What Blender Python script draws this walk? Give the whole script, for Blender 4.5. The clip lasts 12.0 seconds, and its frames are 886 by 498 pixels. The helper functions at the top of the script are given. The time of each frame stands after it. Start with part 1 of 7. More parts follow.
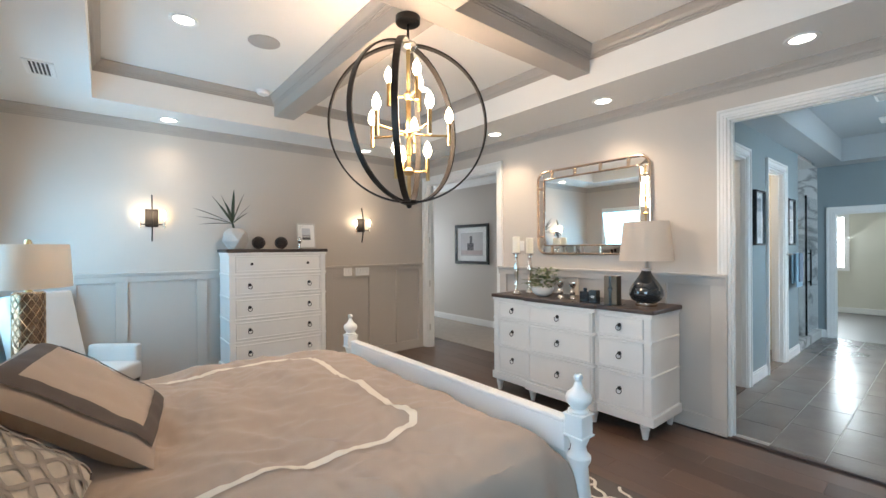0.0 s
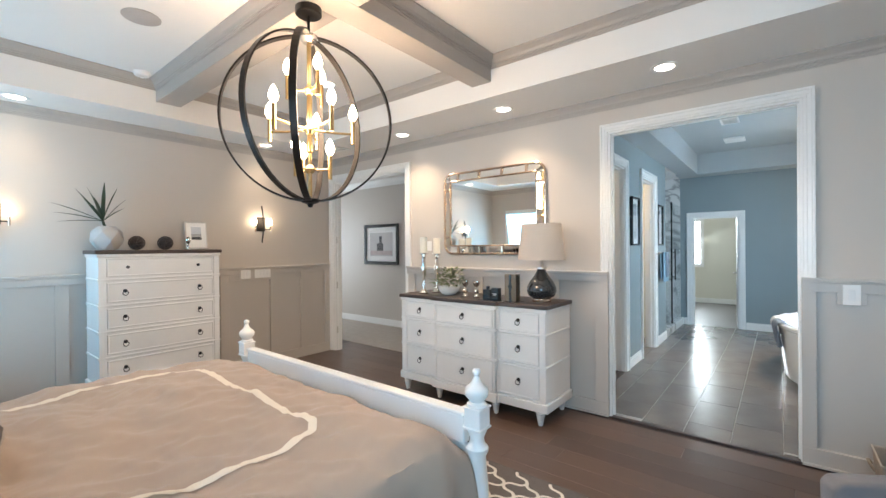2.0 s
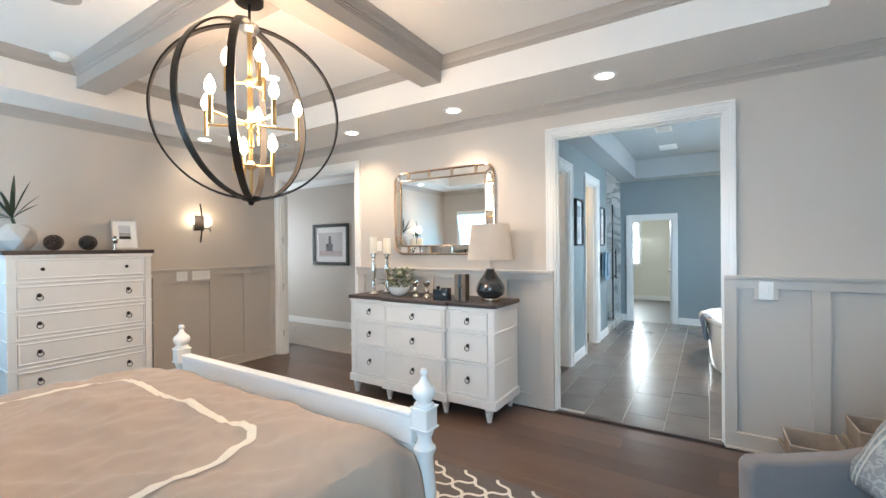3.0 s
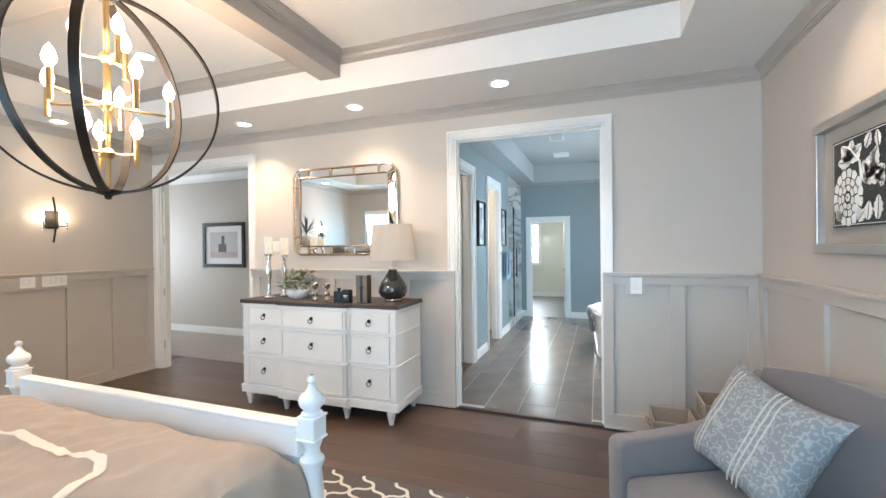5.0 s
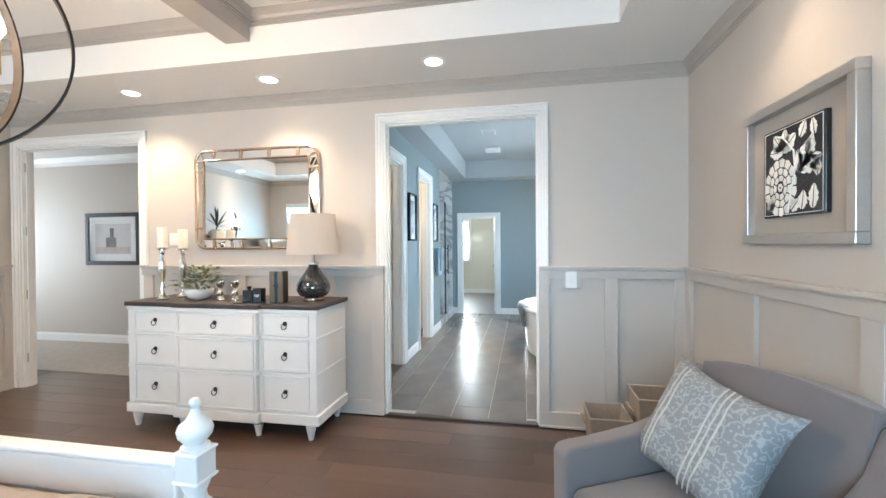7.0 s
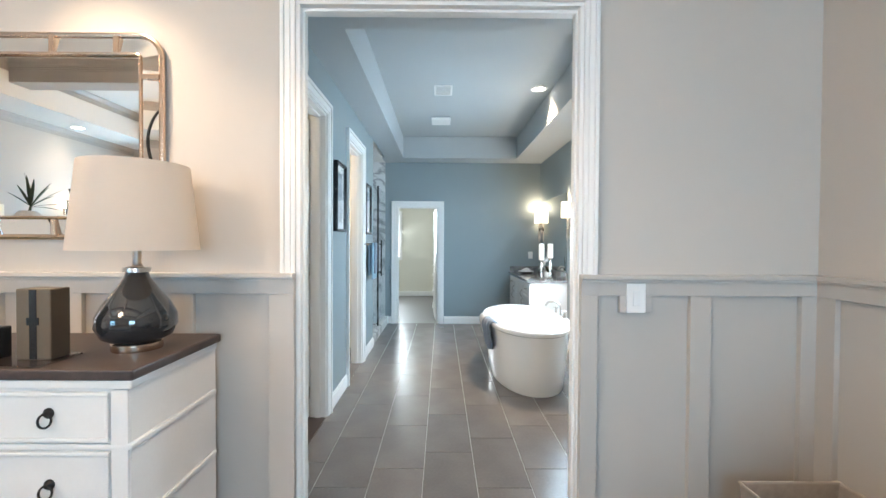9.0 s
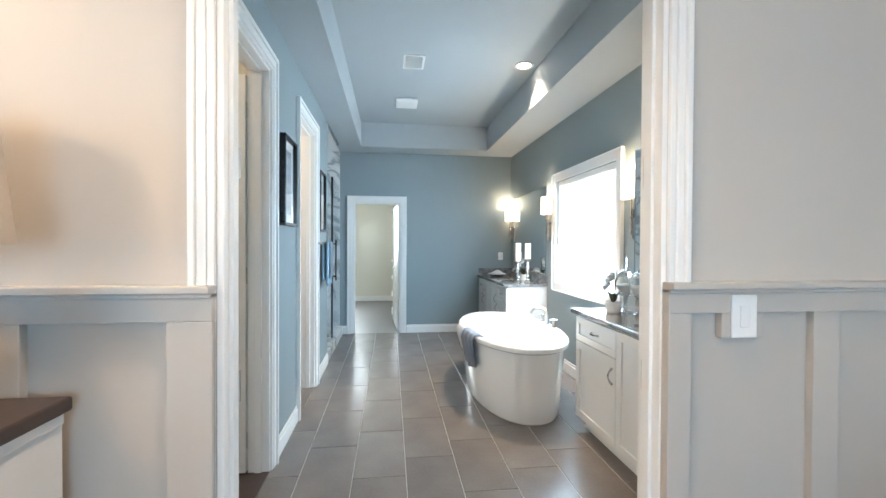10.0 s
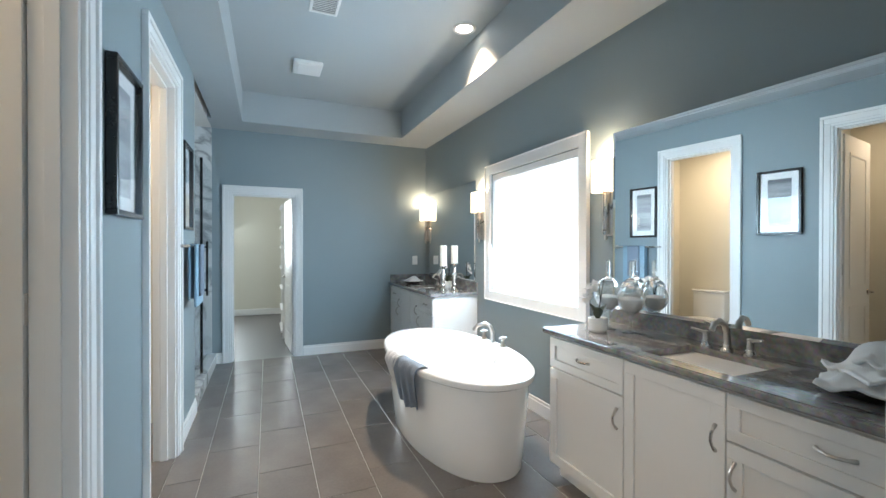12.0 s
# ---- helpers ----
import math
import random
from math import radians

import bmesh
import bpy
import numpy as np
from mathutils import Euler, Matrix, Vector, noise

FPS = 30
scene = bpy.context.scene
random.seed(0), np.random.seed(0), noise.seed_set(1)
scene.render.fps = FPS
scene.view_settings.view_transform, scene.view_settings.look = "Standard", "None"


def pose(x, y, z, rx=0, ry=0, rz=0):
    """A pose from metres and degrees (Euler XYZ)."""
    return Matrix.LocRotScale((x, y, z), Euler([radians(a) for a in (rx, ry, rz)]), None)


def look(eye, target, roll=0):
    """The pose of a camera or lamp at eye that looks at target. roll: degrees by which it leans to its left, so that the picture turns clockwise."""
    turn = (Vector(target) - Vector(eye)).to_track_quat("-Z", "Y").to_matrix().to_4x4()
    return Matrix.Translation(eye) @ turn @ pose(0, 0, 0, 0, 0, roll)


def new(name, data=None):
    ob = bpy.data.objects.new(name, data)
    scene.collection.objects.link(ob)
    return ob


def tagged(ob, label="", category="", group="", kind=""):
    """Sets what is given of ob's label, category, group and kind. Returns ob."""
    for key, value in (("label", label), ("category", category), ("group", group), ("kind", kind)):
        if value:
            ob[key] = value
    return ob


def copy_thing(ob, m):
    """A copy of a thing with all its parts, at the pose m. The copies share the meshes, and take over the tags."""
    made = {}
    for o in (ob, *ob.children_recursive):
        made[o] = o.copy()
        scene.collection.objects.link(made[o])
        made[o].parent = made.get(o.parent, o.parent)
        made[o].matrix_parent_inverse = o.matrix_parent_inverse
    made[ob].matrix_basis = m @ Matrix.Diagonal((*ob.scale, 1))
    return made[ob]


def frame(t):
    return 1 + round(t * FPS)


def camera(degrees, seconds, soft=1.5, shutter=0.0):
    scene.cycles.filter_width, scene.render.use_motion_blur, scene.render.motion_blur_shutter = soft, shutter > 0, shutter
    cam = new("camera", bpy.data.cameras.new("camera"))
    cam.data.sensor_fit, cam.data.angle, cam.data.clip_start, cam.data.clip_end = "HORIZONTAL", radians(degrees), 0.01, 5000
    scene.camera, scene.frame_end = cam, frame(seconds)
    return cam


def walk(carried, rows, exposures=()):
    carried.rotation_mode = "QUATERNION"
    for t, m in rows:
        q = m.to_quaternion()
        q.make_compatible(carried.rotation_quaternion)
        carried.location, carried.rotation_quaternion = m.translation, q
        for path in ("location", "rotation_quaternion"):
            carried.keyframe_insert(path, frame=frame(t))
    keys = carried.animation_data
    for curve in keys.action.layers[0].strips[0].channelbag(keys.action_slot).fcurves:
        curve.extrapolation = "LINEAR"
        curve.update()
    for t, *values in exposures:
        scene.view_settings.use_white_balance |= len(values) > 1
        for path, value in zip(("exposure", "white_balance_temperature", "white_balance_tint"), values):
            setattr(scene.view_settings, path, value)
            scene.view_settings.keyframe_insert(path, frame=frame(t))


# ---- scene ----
cam = camera(93.4, 12.0)
PATH = [
    (0, (0.358, 0.102, 1.478), (1.619, 1.654, 1.474), -0.4),
    (0.5, (0.359, 0.103, 1.474), (1.710, 1.578, 1.472), -0.5),
    (1, (0.364, 0.093, 1.464), (1.794, 1.491, 1.465), -0.5),
    (1.5, (0.376, 0.080, 1.468), (1.871, 1.408, 1.467), -0.5),
    (2, (0.385, 0.067, 1.480), (1.942, 1.322, 1.473), -0.5),
    (2.5, (0.403, 0.054, 1.478), (2.023, 1.227, 1.470), -0.5),
    (3, (0.406, 0.052, 1.477), (2.095, 1.124, 1.470), -0.5),
    (5, (0.474, -0.016, 1.475), (2.348, 0.683, 1.466), -0.6),
    (5.5, (0.493, -0.025, 1.471), (2.404, 0.566, 1.460), -0.6),
    (6, (0.517, -0.031, 1.462), (2.454, 0.467, 1.451), -0.5),
    (6.5, (0.579, -0.010, 1.451), (2.533, 0.417, 1.439), -0.4),
    (7, (0.746, 0.070, 1.433), (2.710, 0.448, 1.412), -0.4),
    (7.2, (0.852, 0.118, 1.416), (2.820, 0.473, 1.388), -0.3),
    (8.8, (2.085, 0.524, 1.402), (4.084, 0.560, 1.364), 0.7),
    (9, (2.243, 0.573, 1.401), (4.243, 0.565, 1.366), 0.3),
    (9.5, (2.623, 0.688, 1.387), (4.620, 0.584, 1.355), 0.5),
    (10, (2.948, 0.768, 1.369), (4.932, 0.520, 1.344), 0.3),
    (10.5, (3.250, 0.829, 1.370), (5.207, 0.415, 1.349), 0.3),
    (11, (3.511, 0.916, 1.356), (5.429, 0.349, 1.339), 0.3),
    (11.5, (3.724, 0.949, 1.355), (5.597, 0.249, 1.342), 0.1),
    (12, (3.875, 0.936, 1.368), (5.718, 0.161, 1.357), 0.1),
]
EXPOSURES = [(0, -0.18), (2.5, 0.06), (5.5, 0.32), (6.5, 0.36), (7.2, 0.36), (9, 0.32), (10.5, 0.30), (11, 0.22), (11.5, 0.10), (12, 0.0)]
walk(cam, [(t, look(eye, target, roll)) for t, eye, target, roll in PATH], EXPOSURES)

# ---- world, sun, window light ----
world = bpy.data.worlds.new("world")
scene.world = world
world.use_nodes = True
wn = world.node_tree
sky = wn.nodes.new("ShaderNodeTexSky")
sky.sky_type, sky.sun_disc = "NISHITA", False
sky.sun_elevation, sky.sun_rotation = radians(48), radians(160)
wn.links.new(sky.outputs["Color"], wn.nodes["Background"].inputs["Color"])
wn.nodes["Background"].inputs["Strength"].default_value = 0.12


def lamp(name, kind, m, energy, color, **props):
    data = bpy.data.lights.new(name, kind)
    data.energy, data.color = energy, color
    if kind == "AREA":
        data.shape, data.size, data.size_y = "RECTANGLE", props["size"], props["size_y"]
        data.spread = radians(props.get("spread", 180))
    if kind == "SPOT":
        data.spot_size, data.spot_blend = radians(props["cone"]), props["blend"]
    if kind in ("SPOT", "POINT"):
        data.shadow_soft_size = props["radius"]
    if kind == "SUN":
        data.angle = radians(props["angle"])
    ob = new(name, data)
    ob.matrix_world = m
    return ob


SUN_FROM = Vector((math.sin(radians(160)) * 0.67, math.cos(radians(160)) * 0.67, 0.74))
lamp("sun", "SUN", look(SUN_FROM * 20, (0, 0, 0)), 3.0, (1.0, 0.95, 0.87), angle=0.5)
WARM = (1.0, 0.78, 0.55)
# sky light in the window openings
lamp("window_light", "AREA", look((-0.36, 4.13, 1.45), (2.0, 4.13, 0.95)), 46, (0.20, 0.62, 1.0), size=1.2, size_y=1.5)
lamp("window_light", "AREA", look((-0.36, 0.0, 1.45), (2.0, 0.1, 0.75)), 43, (0.40, 0.71, 1.0), size=1.2, size_y=1.5, spread=125)
lamp("window_light", "AREA", look((6.94, -1.06, 1.5), (6.94, 1.0, 0.75)), 90, (0.53, 0.78, 1.0), size=1.26, size_y=1.2)
lamp("window_light", "AREA", look((12.93, 1.9, 1.6), (10.0, 1.2, 0.9)), 80, (0.80, 0.93, 1.0), size=0.8, size_y=1.2)
lamp("window_light", "AREA", look((4.95, 8.35, 1.5), (5.2, 5.0, 1.3)), 17, (0.66, 0.82, 1.0), size=1.2, size_y=1.4)

# ---- materials ----


def socket(b, name, value):
    b.inputs[name].default_value = value


def mat(name, color, rough=0.5, metal=0.0, var=0.06, scale=6.0, bump=0.0, bump_scale=120.0, stretch=(1, 1, 1), coat=0.0, rand=0.0, sheen=0.0):
    """A surface with a broad and a fine variation of its colour and a fine relief."""
    m = bpy.data.materials.new(name)
    m.use_nodes = True
    n, l = m.node_tree.nodes, m.node_tree.links
    b = n["Principled BSDF"]
    socket(b, "Roughness", rough), socket(b, "Metallic", metal), socket(b, "Coat Weight", coat), socket(b, "Sheen Weight", sheen)
    tc = n.new("ShaderNodeTexCoord")
    mp = n.new("ShaderNodeMapping")
    mp.inputs["Scale"].default_value = stretch
    l.new(tc.outputs["Object"], mp.inputs["Vector"])
    big, fine = n.new("ShaderNodeTexNoise"), n.new("ShaderNodeTexNoise")
    big.inputs["Scale"].default_value, fine.inputs["Scale"].default_value = scale, bump_scale
    big.inputs["Detail"].default_value, fine.inputs["Detail"].default_value = 5, 3
    l.new(mp.outputs[0], big.inputs["Vector"]), l.new(mp.outputs[0], fine.inputs["Vector"])
    add = n.new("ShaderNodeMath")
    add.operation = "MULTIPLY_ADD"
    l.new(fine.outputs["Fac"], add.inputs[0])
    add.inputs[1].default_value = 0.4
    l.new(big.outputs["Fac"], add.inputs[2])
    ramp = n.new("ShaderNodeMapRange")
    ramp.inputs["From Min"].default_value, ramp.inputs["From Max"].default_value = 0.35, 1.05
    ramp.inputs["To Min"].default_value, ramp.inputs["To Max"].default_value = 1 - var, 1 + var
    l.new(add.outputs[0], ramp.inputs["Value"])
    fac = ramp.outputs[0]
    if rand:
        oi, mr, mu = n.new("ShaderNodeObjectInfo"), n.new("ShaderNodeMapRange"), n.new("ShaderNodeMath")
        mr.inputs["To Min"].default_value, mr.inputs["To Max"].default_value = 1 - rand, 1 + rand
        l.new(oi.outputs["Random"], mr.inputs["Value"])
        mu.operation = "MULTIPLY"
        l.new(mr.outputs[0], mu.inputs[0]), l.new(fac, mu.inputs[1])
        fac = mu.outputs[0]
    sc = n.new("ShaderNodeVectorMath")
    sc.operation = "SCALE"
    sc.inputs[0].default_value = color
    l.new(fac, sc.inputs["Scale"])
    l.new(sc.outputs[0], b.inputs["Base Color"])
    rr = n.new("ShaderNodeMapRange")
    rr.inputs["To Min"].default_value, rr.inputs["To Max"].default_value = rough * 0.85, min(1, rough * 1.15)
    l.new(big.outputs["Fac"], rr.inputs["Value"]), l.new(rr.outputs[0], b.inputs["Roughness"])
    if bump:
        bp = n.new("ShaderNodeBump")
        bp.inputs["Strength"].default_value, bp.inputs["Distance"].default_value = bump, 0.002
        l.new(fine.outputs["Fac"], bp.inputs["Height"]), l.new(bp.outputs[0], b.inputs["Normal"])
    return m


def glow(name, color, strength):
    m = mat(name, color, 0.4)
    b = m.node_tree.nodes["Principled BSDF"]
    socket(b, "Emission Color", (*color, 1)), socket(b, "Emission Strength", strength)
    return m


def see_through(name, color=(1, 1, 1), rough=0.0, ior=1.45):
    m = bpy.data.materials.new(name)
    m.use_nodes = True
    b = m.node_tree.nodes["Principled BSDF"]
    socket(b, "Base Color", (*color, 1)), socket(b, "Roughness", rough), socket(b, "Transmission Weight", 1.0), socket(b, "IOR", ior)
    return m


def cloth_shade(name, color, amount):
    """Thin cloth that lets light through."""
    m = mat(name, color, 0.9, bump=0.25, bump_scale=400, var=0.03)
    n, l = m.node_tree.nodes, m.node_tree.links
    b, out = n["Principled BSDF"], n["Material Output"]
    tr, mx = n.new("ShaderNodeBsdfTranslucent"), n.new("ShaderNodeMixShader")
    tr.inputs["Color"].default_value = (*color, 1)
    mx.inputs["Fac"].default_value = amount
    l.new(b.outputs[0], mx.inputs[1]), l.new(tr.outputs[0], mx.inputs[2]), l.new(mx.outputs[0], out.inputs["Surface"])
    return m


WALL = mat("greige_wall_paint", (0.565, 0.516, 0.466), 0.55, var=0.025, scale=1.5, bump=0.12, bump_scale=260)
TRIM_GREY = mat("greige_trim_paint", (0.52, 0.482, 0.442), 0.35, var=0.02, scale=2, bump=0.04, bump_scale=150)
BEAM = mat("beam_paint", (0.40, 0.365, 0.33), 0.4, var=0.03, scale=3, bump=0.06, bump_scale=100)
CROWN = mat("crown_paint", (0.44, 0.405, 0.37), 0.4, var=0.02, scale=2, bump=0.04, bump_scale=150)
CEIL = mat("ceiling_paint", (0.80, 0.78, 0.75), 0.7, var=0.015, scale=1.2, bump=0.15, bump_scale=300)
WHITE = mat("white_trim_paint", (0.84, 0.83, 0.81), 0.3, var=0.015, scale=3, bump=0.03, bump_scale=90)
BLUE = mat("blue_grey_wall_paint", (0.262, 0.316, 0.333), 0.5, var=0.025, scale=1.5, bump=0.12, bump_scale=260)
CREAM = mat("cream_wall_paint", (0.72, 0.69, 0.60), 0.6, var=0.02, scale=1.5, bump=0.1, bump_scale=260)
BOARD = mat("dark_oak_board", (0.10, 0.062, 0.045), 0.3, var=0.14, scale=3, bump=0.0, bump_scale=30, stretch=(6, 0.5, 6), rand=0.24)
TILE = mat("grey_stone_tile", (0.165, 0.150, 0.143), 0.26, var=0.22, scale=3.2, bump=0.1, bump_scale=60, rand=0.10)
GROUT = mat("pale_grout", (0.42, 0.41, 0.40), 0.9, var=0.05)
CARPET = mat("beige_carpet", (0.42, 0.37, 0.32), 0.95, var=0.12, scale=12, bump=0.9, bump_scale=420)
FURN = mat("antique_white_paint", (0.80, 0.785, 0.765), 0.38, var=0.035, scale=5, bump=0.06, bump_scale=80)
DARKTOP = mat("dark_stained_wood", (0.055, 0.038, 0.033), 0.42, var=0.4, scale=5, bump=0.15, bump_scale=60, stretch=(8, 1, 8))
IRON = mat("aged_iron", (0.03, 0.026, 0.024), 0.42, 0.7, var=0.15, bump=0.08)
BRASS = mat("aged_brass", (0.56, 0.40, 0.20), 0.32, 1.0, var=0.1)
NICKEL = mat("brushed_nickel", (0.55, 0.52, 0.49), 0.28, 1.0, var=0.06)
SILVER = mat("polished_silver", (0.82, 0.79, 0.75), 0.1, 1.0, var=0.04)
MIRROR = mat("mirror_glass", (0.93, 0.94, 0.93), 0.005, 1.0, var=0.0)
ROSE = mat("champagne_metal", (0.70, 0.54, 0.42), 0.22, 1.0, var=0.06)
PORCELAIN = mat("white_acrylic", (0.86, 0.86, 0.85), 0.12, var=0.01, coat=0.4)
BLACK = mat("black_lacquer", (0.015, 0.014, 0.014), 0.25, var=0.1)
PAPER = mat("white_mat_board", (0.85, 0.84, 0.82), 0.8, var=0.01)
GLASS = see_through("clear_glass")


def thin_glass(name, blend):
    """Glass too thin to bend light: clear, with a gloss that grows towards its edges."""
    m = bpy.data.materials.new(name)
    m.use_nodes = True
    n, l = m.node_tree.nodes, m.node_tree.links
    clear, gloss, mx, edge = n.new("ShaderNodeBsdfTransparent"), n.new("ShaderNodeBsdfGlossy"), n.new("ShaderNodeMixShader"), n.new("ShaderNodeLayerWeight")
    clear.inputs["Color"].default_value, gloss.inputs["Roughness"].default_value, edge.inputs["Blend"].default_value = (0.97, 0.98, 0.98, 1), 0.02, blend
    l.new(edge.outputs["Facing"], mx.inputs["Fac"]), l.new(clear.outputs[0], mx.inputs[1]), l.new(gloss.outputs[0], mx.inputs[2]), l.new(mx.outputs[0], n["Material Output"].inputs["Surface"])
    return m


JARGLASS = thin_glass("thin_clear_glass", 0.26)
BULB = glow("lit_bulb", (1.0, 0.80, 0.52), 28)
DOWN = glow("lit_downlight", (1.0, 0.93, 0.82), 14)
SHADE_LIT = cloth_shade("linen_shade", (0.78, 0.70, 0.60), 0.45)
CANDLE = mat("ivory_wax", (0.86, 0.82, 0.72), 0.45, var=0.03)
DUVET = mat("taupe_cotton", (0.41, 0.325, 0.262), 0.75, var=0.05, scale=2.5, bump=0.35, bump_scale=500, sheen=0.15)
BAND = mat("cream_ribbon", (0.80, 0.74, 0.64), 0.7, var=0.03, bump=0.3, bump_scale=500)
DARKBAND = mat("brown_satin_band", (0.075, 0.057, 0.05), 0.7, var=0.06, bump=0.2, bump_scale=400)
UPHOL = mat("taupe_wool", (0.175, 0.15, 0.145), 0.9, var=0.08, scale=9, bump=0.6, bump_scale=600, sheen=0.3)
LINEN = mat("pale_linen", (0.66, 0.63, 0.60), 0.9, var=0.04, bump=0.5, bump_scale=500)
TOWEL = mat("blue_grey_towel", (0.21, 0.245, 0.30), 0.95, var=0.12, scale=20, bump=0.9, bump_scale=350)
TOWEL_W = mat("white_towel", (0.82, 0.82, 0.82), 0.95, var=0.05, scale=20, bump=0.9, bump_scale=350)
LEAF = mat("sage_leaf", (0.16, 0.185, 0.09), 0.5, var=0.3, scale=30)
LEAF_D = mat("dark_leaf", (0.035, 0.05, 0.025), 0.45, var=0.3, scale=30)
PETAL = mat("white_petal", (0.82, 0.80, 0.78), 0.6, var=0.05, scale=30)

# ---- geometry helpers ----


def box(bm, x0, x1, y0, y1, z0, z1):
    r = bmesh.ops.create_cube(bm, size=1, matrix=Matrix.LocRotScale(((x0 + x1) / 2, (y0 + y1) / 2, (z0 + z1) / 2), None, (abs(x1 - x0), abs(y1 - y0), abs(z1 - z0))))
    return r["verts"]


def bevel(bm, width, segments=2):
    bmesh.ops.bevel(bm, geom=bm.edges[:], offset=width, segments=segments, profile=0.5, affect="EDGES", clamp_overlap=True)
    return bm


def finish(name, bm, material, smooth=False):
    me = bpy.data.meshes.new(name)
    bmesh.ops.recalc_face_normals(bm, faces=bm.faces[:])
    if smooth:
        for f in bm.faces:
            f.smooth = True
    bm.to_mesh(me)
    bm.free()
    if material:
        me.materials.append(material)
    if smooth:
        me.set_sharp_from_angle(angle=radians(38))
    return me


def part(name, bm, material, parent=None, label="", smooth=False, m=None):
    ob = new(name, finish(name, bm, material, smooth))
    if parent:
        ob.parent = parent
    if m:
        ob.matrix_basis = m
    return tagged(ob, label)


def blocks(name, boxes, material, parent=None, label="", edge=0.004, segments=2):
    """One mesh from a few boxes, each with its own softened edges."""
    bm = bmesh.new()
    for b in boxes:
        box(bm, *b)
    if edge:
        bevel(bm, edge, segments)
    return part(name, bm, material, parent, label)


def thing(name, m, label, category, group=""):
    ob = new(name)
    ob.empty_display_size = 0.1
    ob.matrix_basis = m
    return tagged(ob, label, category, group)


def lathe(bm, profile, segments=24, m=Matrix()):
    """Turns (radius, height) pairs round z."""
    rings = []
    for r, z in profile:
        rings.append([bm.verts.new(m @ Vector((max(r, 1e-4) * math.cos(2 * math.pi * i / segments), max(r, 1e-4) * math.sin(2 * math.pi * i / segments), z))) for i in range(segments)])
    for a, b in zip(rings, rings[1:]):
        for i in range(segments):
            j = (i + 1) % segments
            bm.faces.new((a[i], a[j], b[j], b[i]))
    bm.faces.new(rings[0][::-1]), bm.faces.new(rings[-1])
    return bm


def turned(name, profile, material, parent=None, label="", segments=24, m=Matrix()):
    return part(name, lathe(bmesh.new(), profile, segments, m), material, parent, label, smooth=True)


def tube(bm, points, radius, segments=8, flat=1.0):
    """A bar along points; flat squeezes its section."""
    pts = [Vector(p) for p in points]
    rings = []
    up = None
    for i, p in enumerate(pts):
        d = (pts[min(i + 1, len(pts) - 1)] - pts[max(i - 1, 0)]).normalized()
        if up is None:
            up = Vector((0, 0, 1)) if abs(d.z) < 0.9 else Vector((1, 0, 0))
        side = d.cross(up).normalized()
        up = side.cross(d).normalized()
        r = radius[i] if isinstance(radius, (list, tuple)) else radius
        rings.append([bm.verts.new(p + r * (math.cos(2 * math.pi * k / segments) * side + flat * math.sin(2 * math.pi * k / segments) * up)) for k in range(segments)])
    for a, b in zip(rings, rings[1:]):
        for i in range(segments):
            j = (i + 1) % segments
            bm.faces.new((a[i], a[j], b[j], b[i]))
    bm.faces.new(rings[0][::-1]), bm.faces.new(rings[-1])
    return bm


def moulding(name, section, x0, y0, x1, y1, material, parent=None, label=""):
    """A run of moulding along a wall: section is (out, z) pairs, out to the left of the run; the ends are mitred inwards."""
    bm = bmesh.new()
    d = Vector((x1 - x0, y1 - y0, 0))
    length = d.length
    d.normalize()
    side = Vector((-d.y, d.x, 0))
    ends = []
    for at, mitre in ((0.0, 1), (length, -1)):
        ends.append([bm.verts.new(Vector((x0, y0, 0)) + d * (at + mitre * o) + side * o + Vector((0, 0, z))) for o, z in section])
    k = len(section)
    for i in range(k):
        j = (i + 1) % k
        bm.faces.new((ends[0][i], ends[0][j], ends[1][j], ends[1][i]))
    bm.faces.new(ends[0][::-1]), bm.faces.new(ends[1])
    return part(name, bm, material, parent, label)


def structure(ob, label="", category=""):
    return tagged(ob, label, category, kind="structure")

# ---- structure: bedroom x -0.4..4.12, y -1.13..5.22 ----
W, E, S, N = -0.40, 4.12, -1.13, 5.22
EX = 4.225
SOF, TRAY = 2.755, 3.08
TX0, TX1, TY0, TY1 = 0.29, 3.41, -0.50, 4.65
BD0, BD1, BDH = -0.06, 1.225, 2.472
HD0, HD1, HDH = 3.66, 5.10, 2.44

wall_east = structure(blocks("wall_east", [
    (E, EX, S, BD0, 0, 3.2), (E, EX, BD1, HD0, 0, 3.2), (E, EX, HD1, 9.0, 0, 3.2), (E, EX, BD0, BD1, BDH, 3.2), (E, EX, HD0, HD1, HDH, 3.2)], WALL, edge=0),
    "greige painted wall with two cased doorways", "wall")
wall_north = structure(blocks("wall_north", [(W - 0.15, E, N, N + 0.15, 0, 3.2)], WALL, edge=0), "greige painted wall above panelled wainscot", "wall")
wall_south = structure(blocks("wall_south", [(W - 0.15, E, S - 0.15, S, 0, 3.2)], WALL, edge=0), "greige painted wall above panelled wainscot", "wall")
WY = ((-0.65, 0.65), (3.50, 4.76))
wall_west = structure(blocks("wall_west", [
    (W - 0.15, W, S, WY[0][0], 0, 3.2), (W - 0.15, W, WY[0][1], WY[1][0], 0, 3.2), (W - 0.15, W, WY[1][1], N, 0, 3.2)]
    + [(W - 0.15, W, a, b, 0, 0.65) for a, b in WY] + [(W - 0.15, W, a, b, 2.2, 3.2) for a, b in WY], WALL, edge=0), "greige painted wall with two windows", "wall")

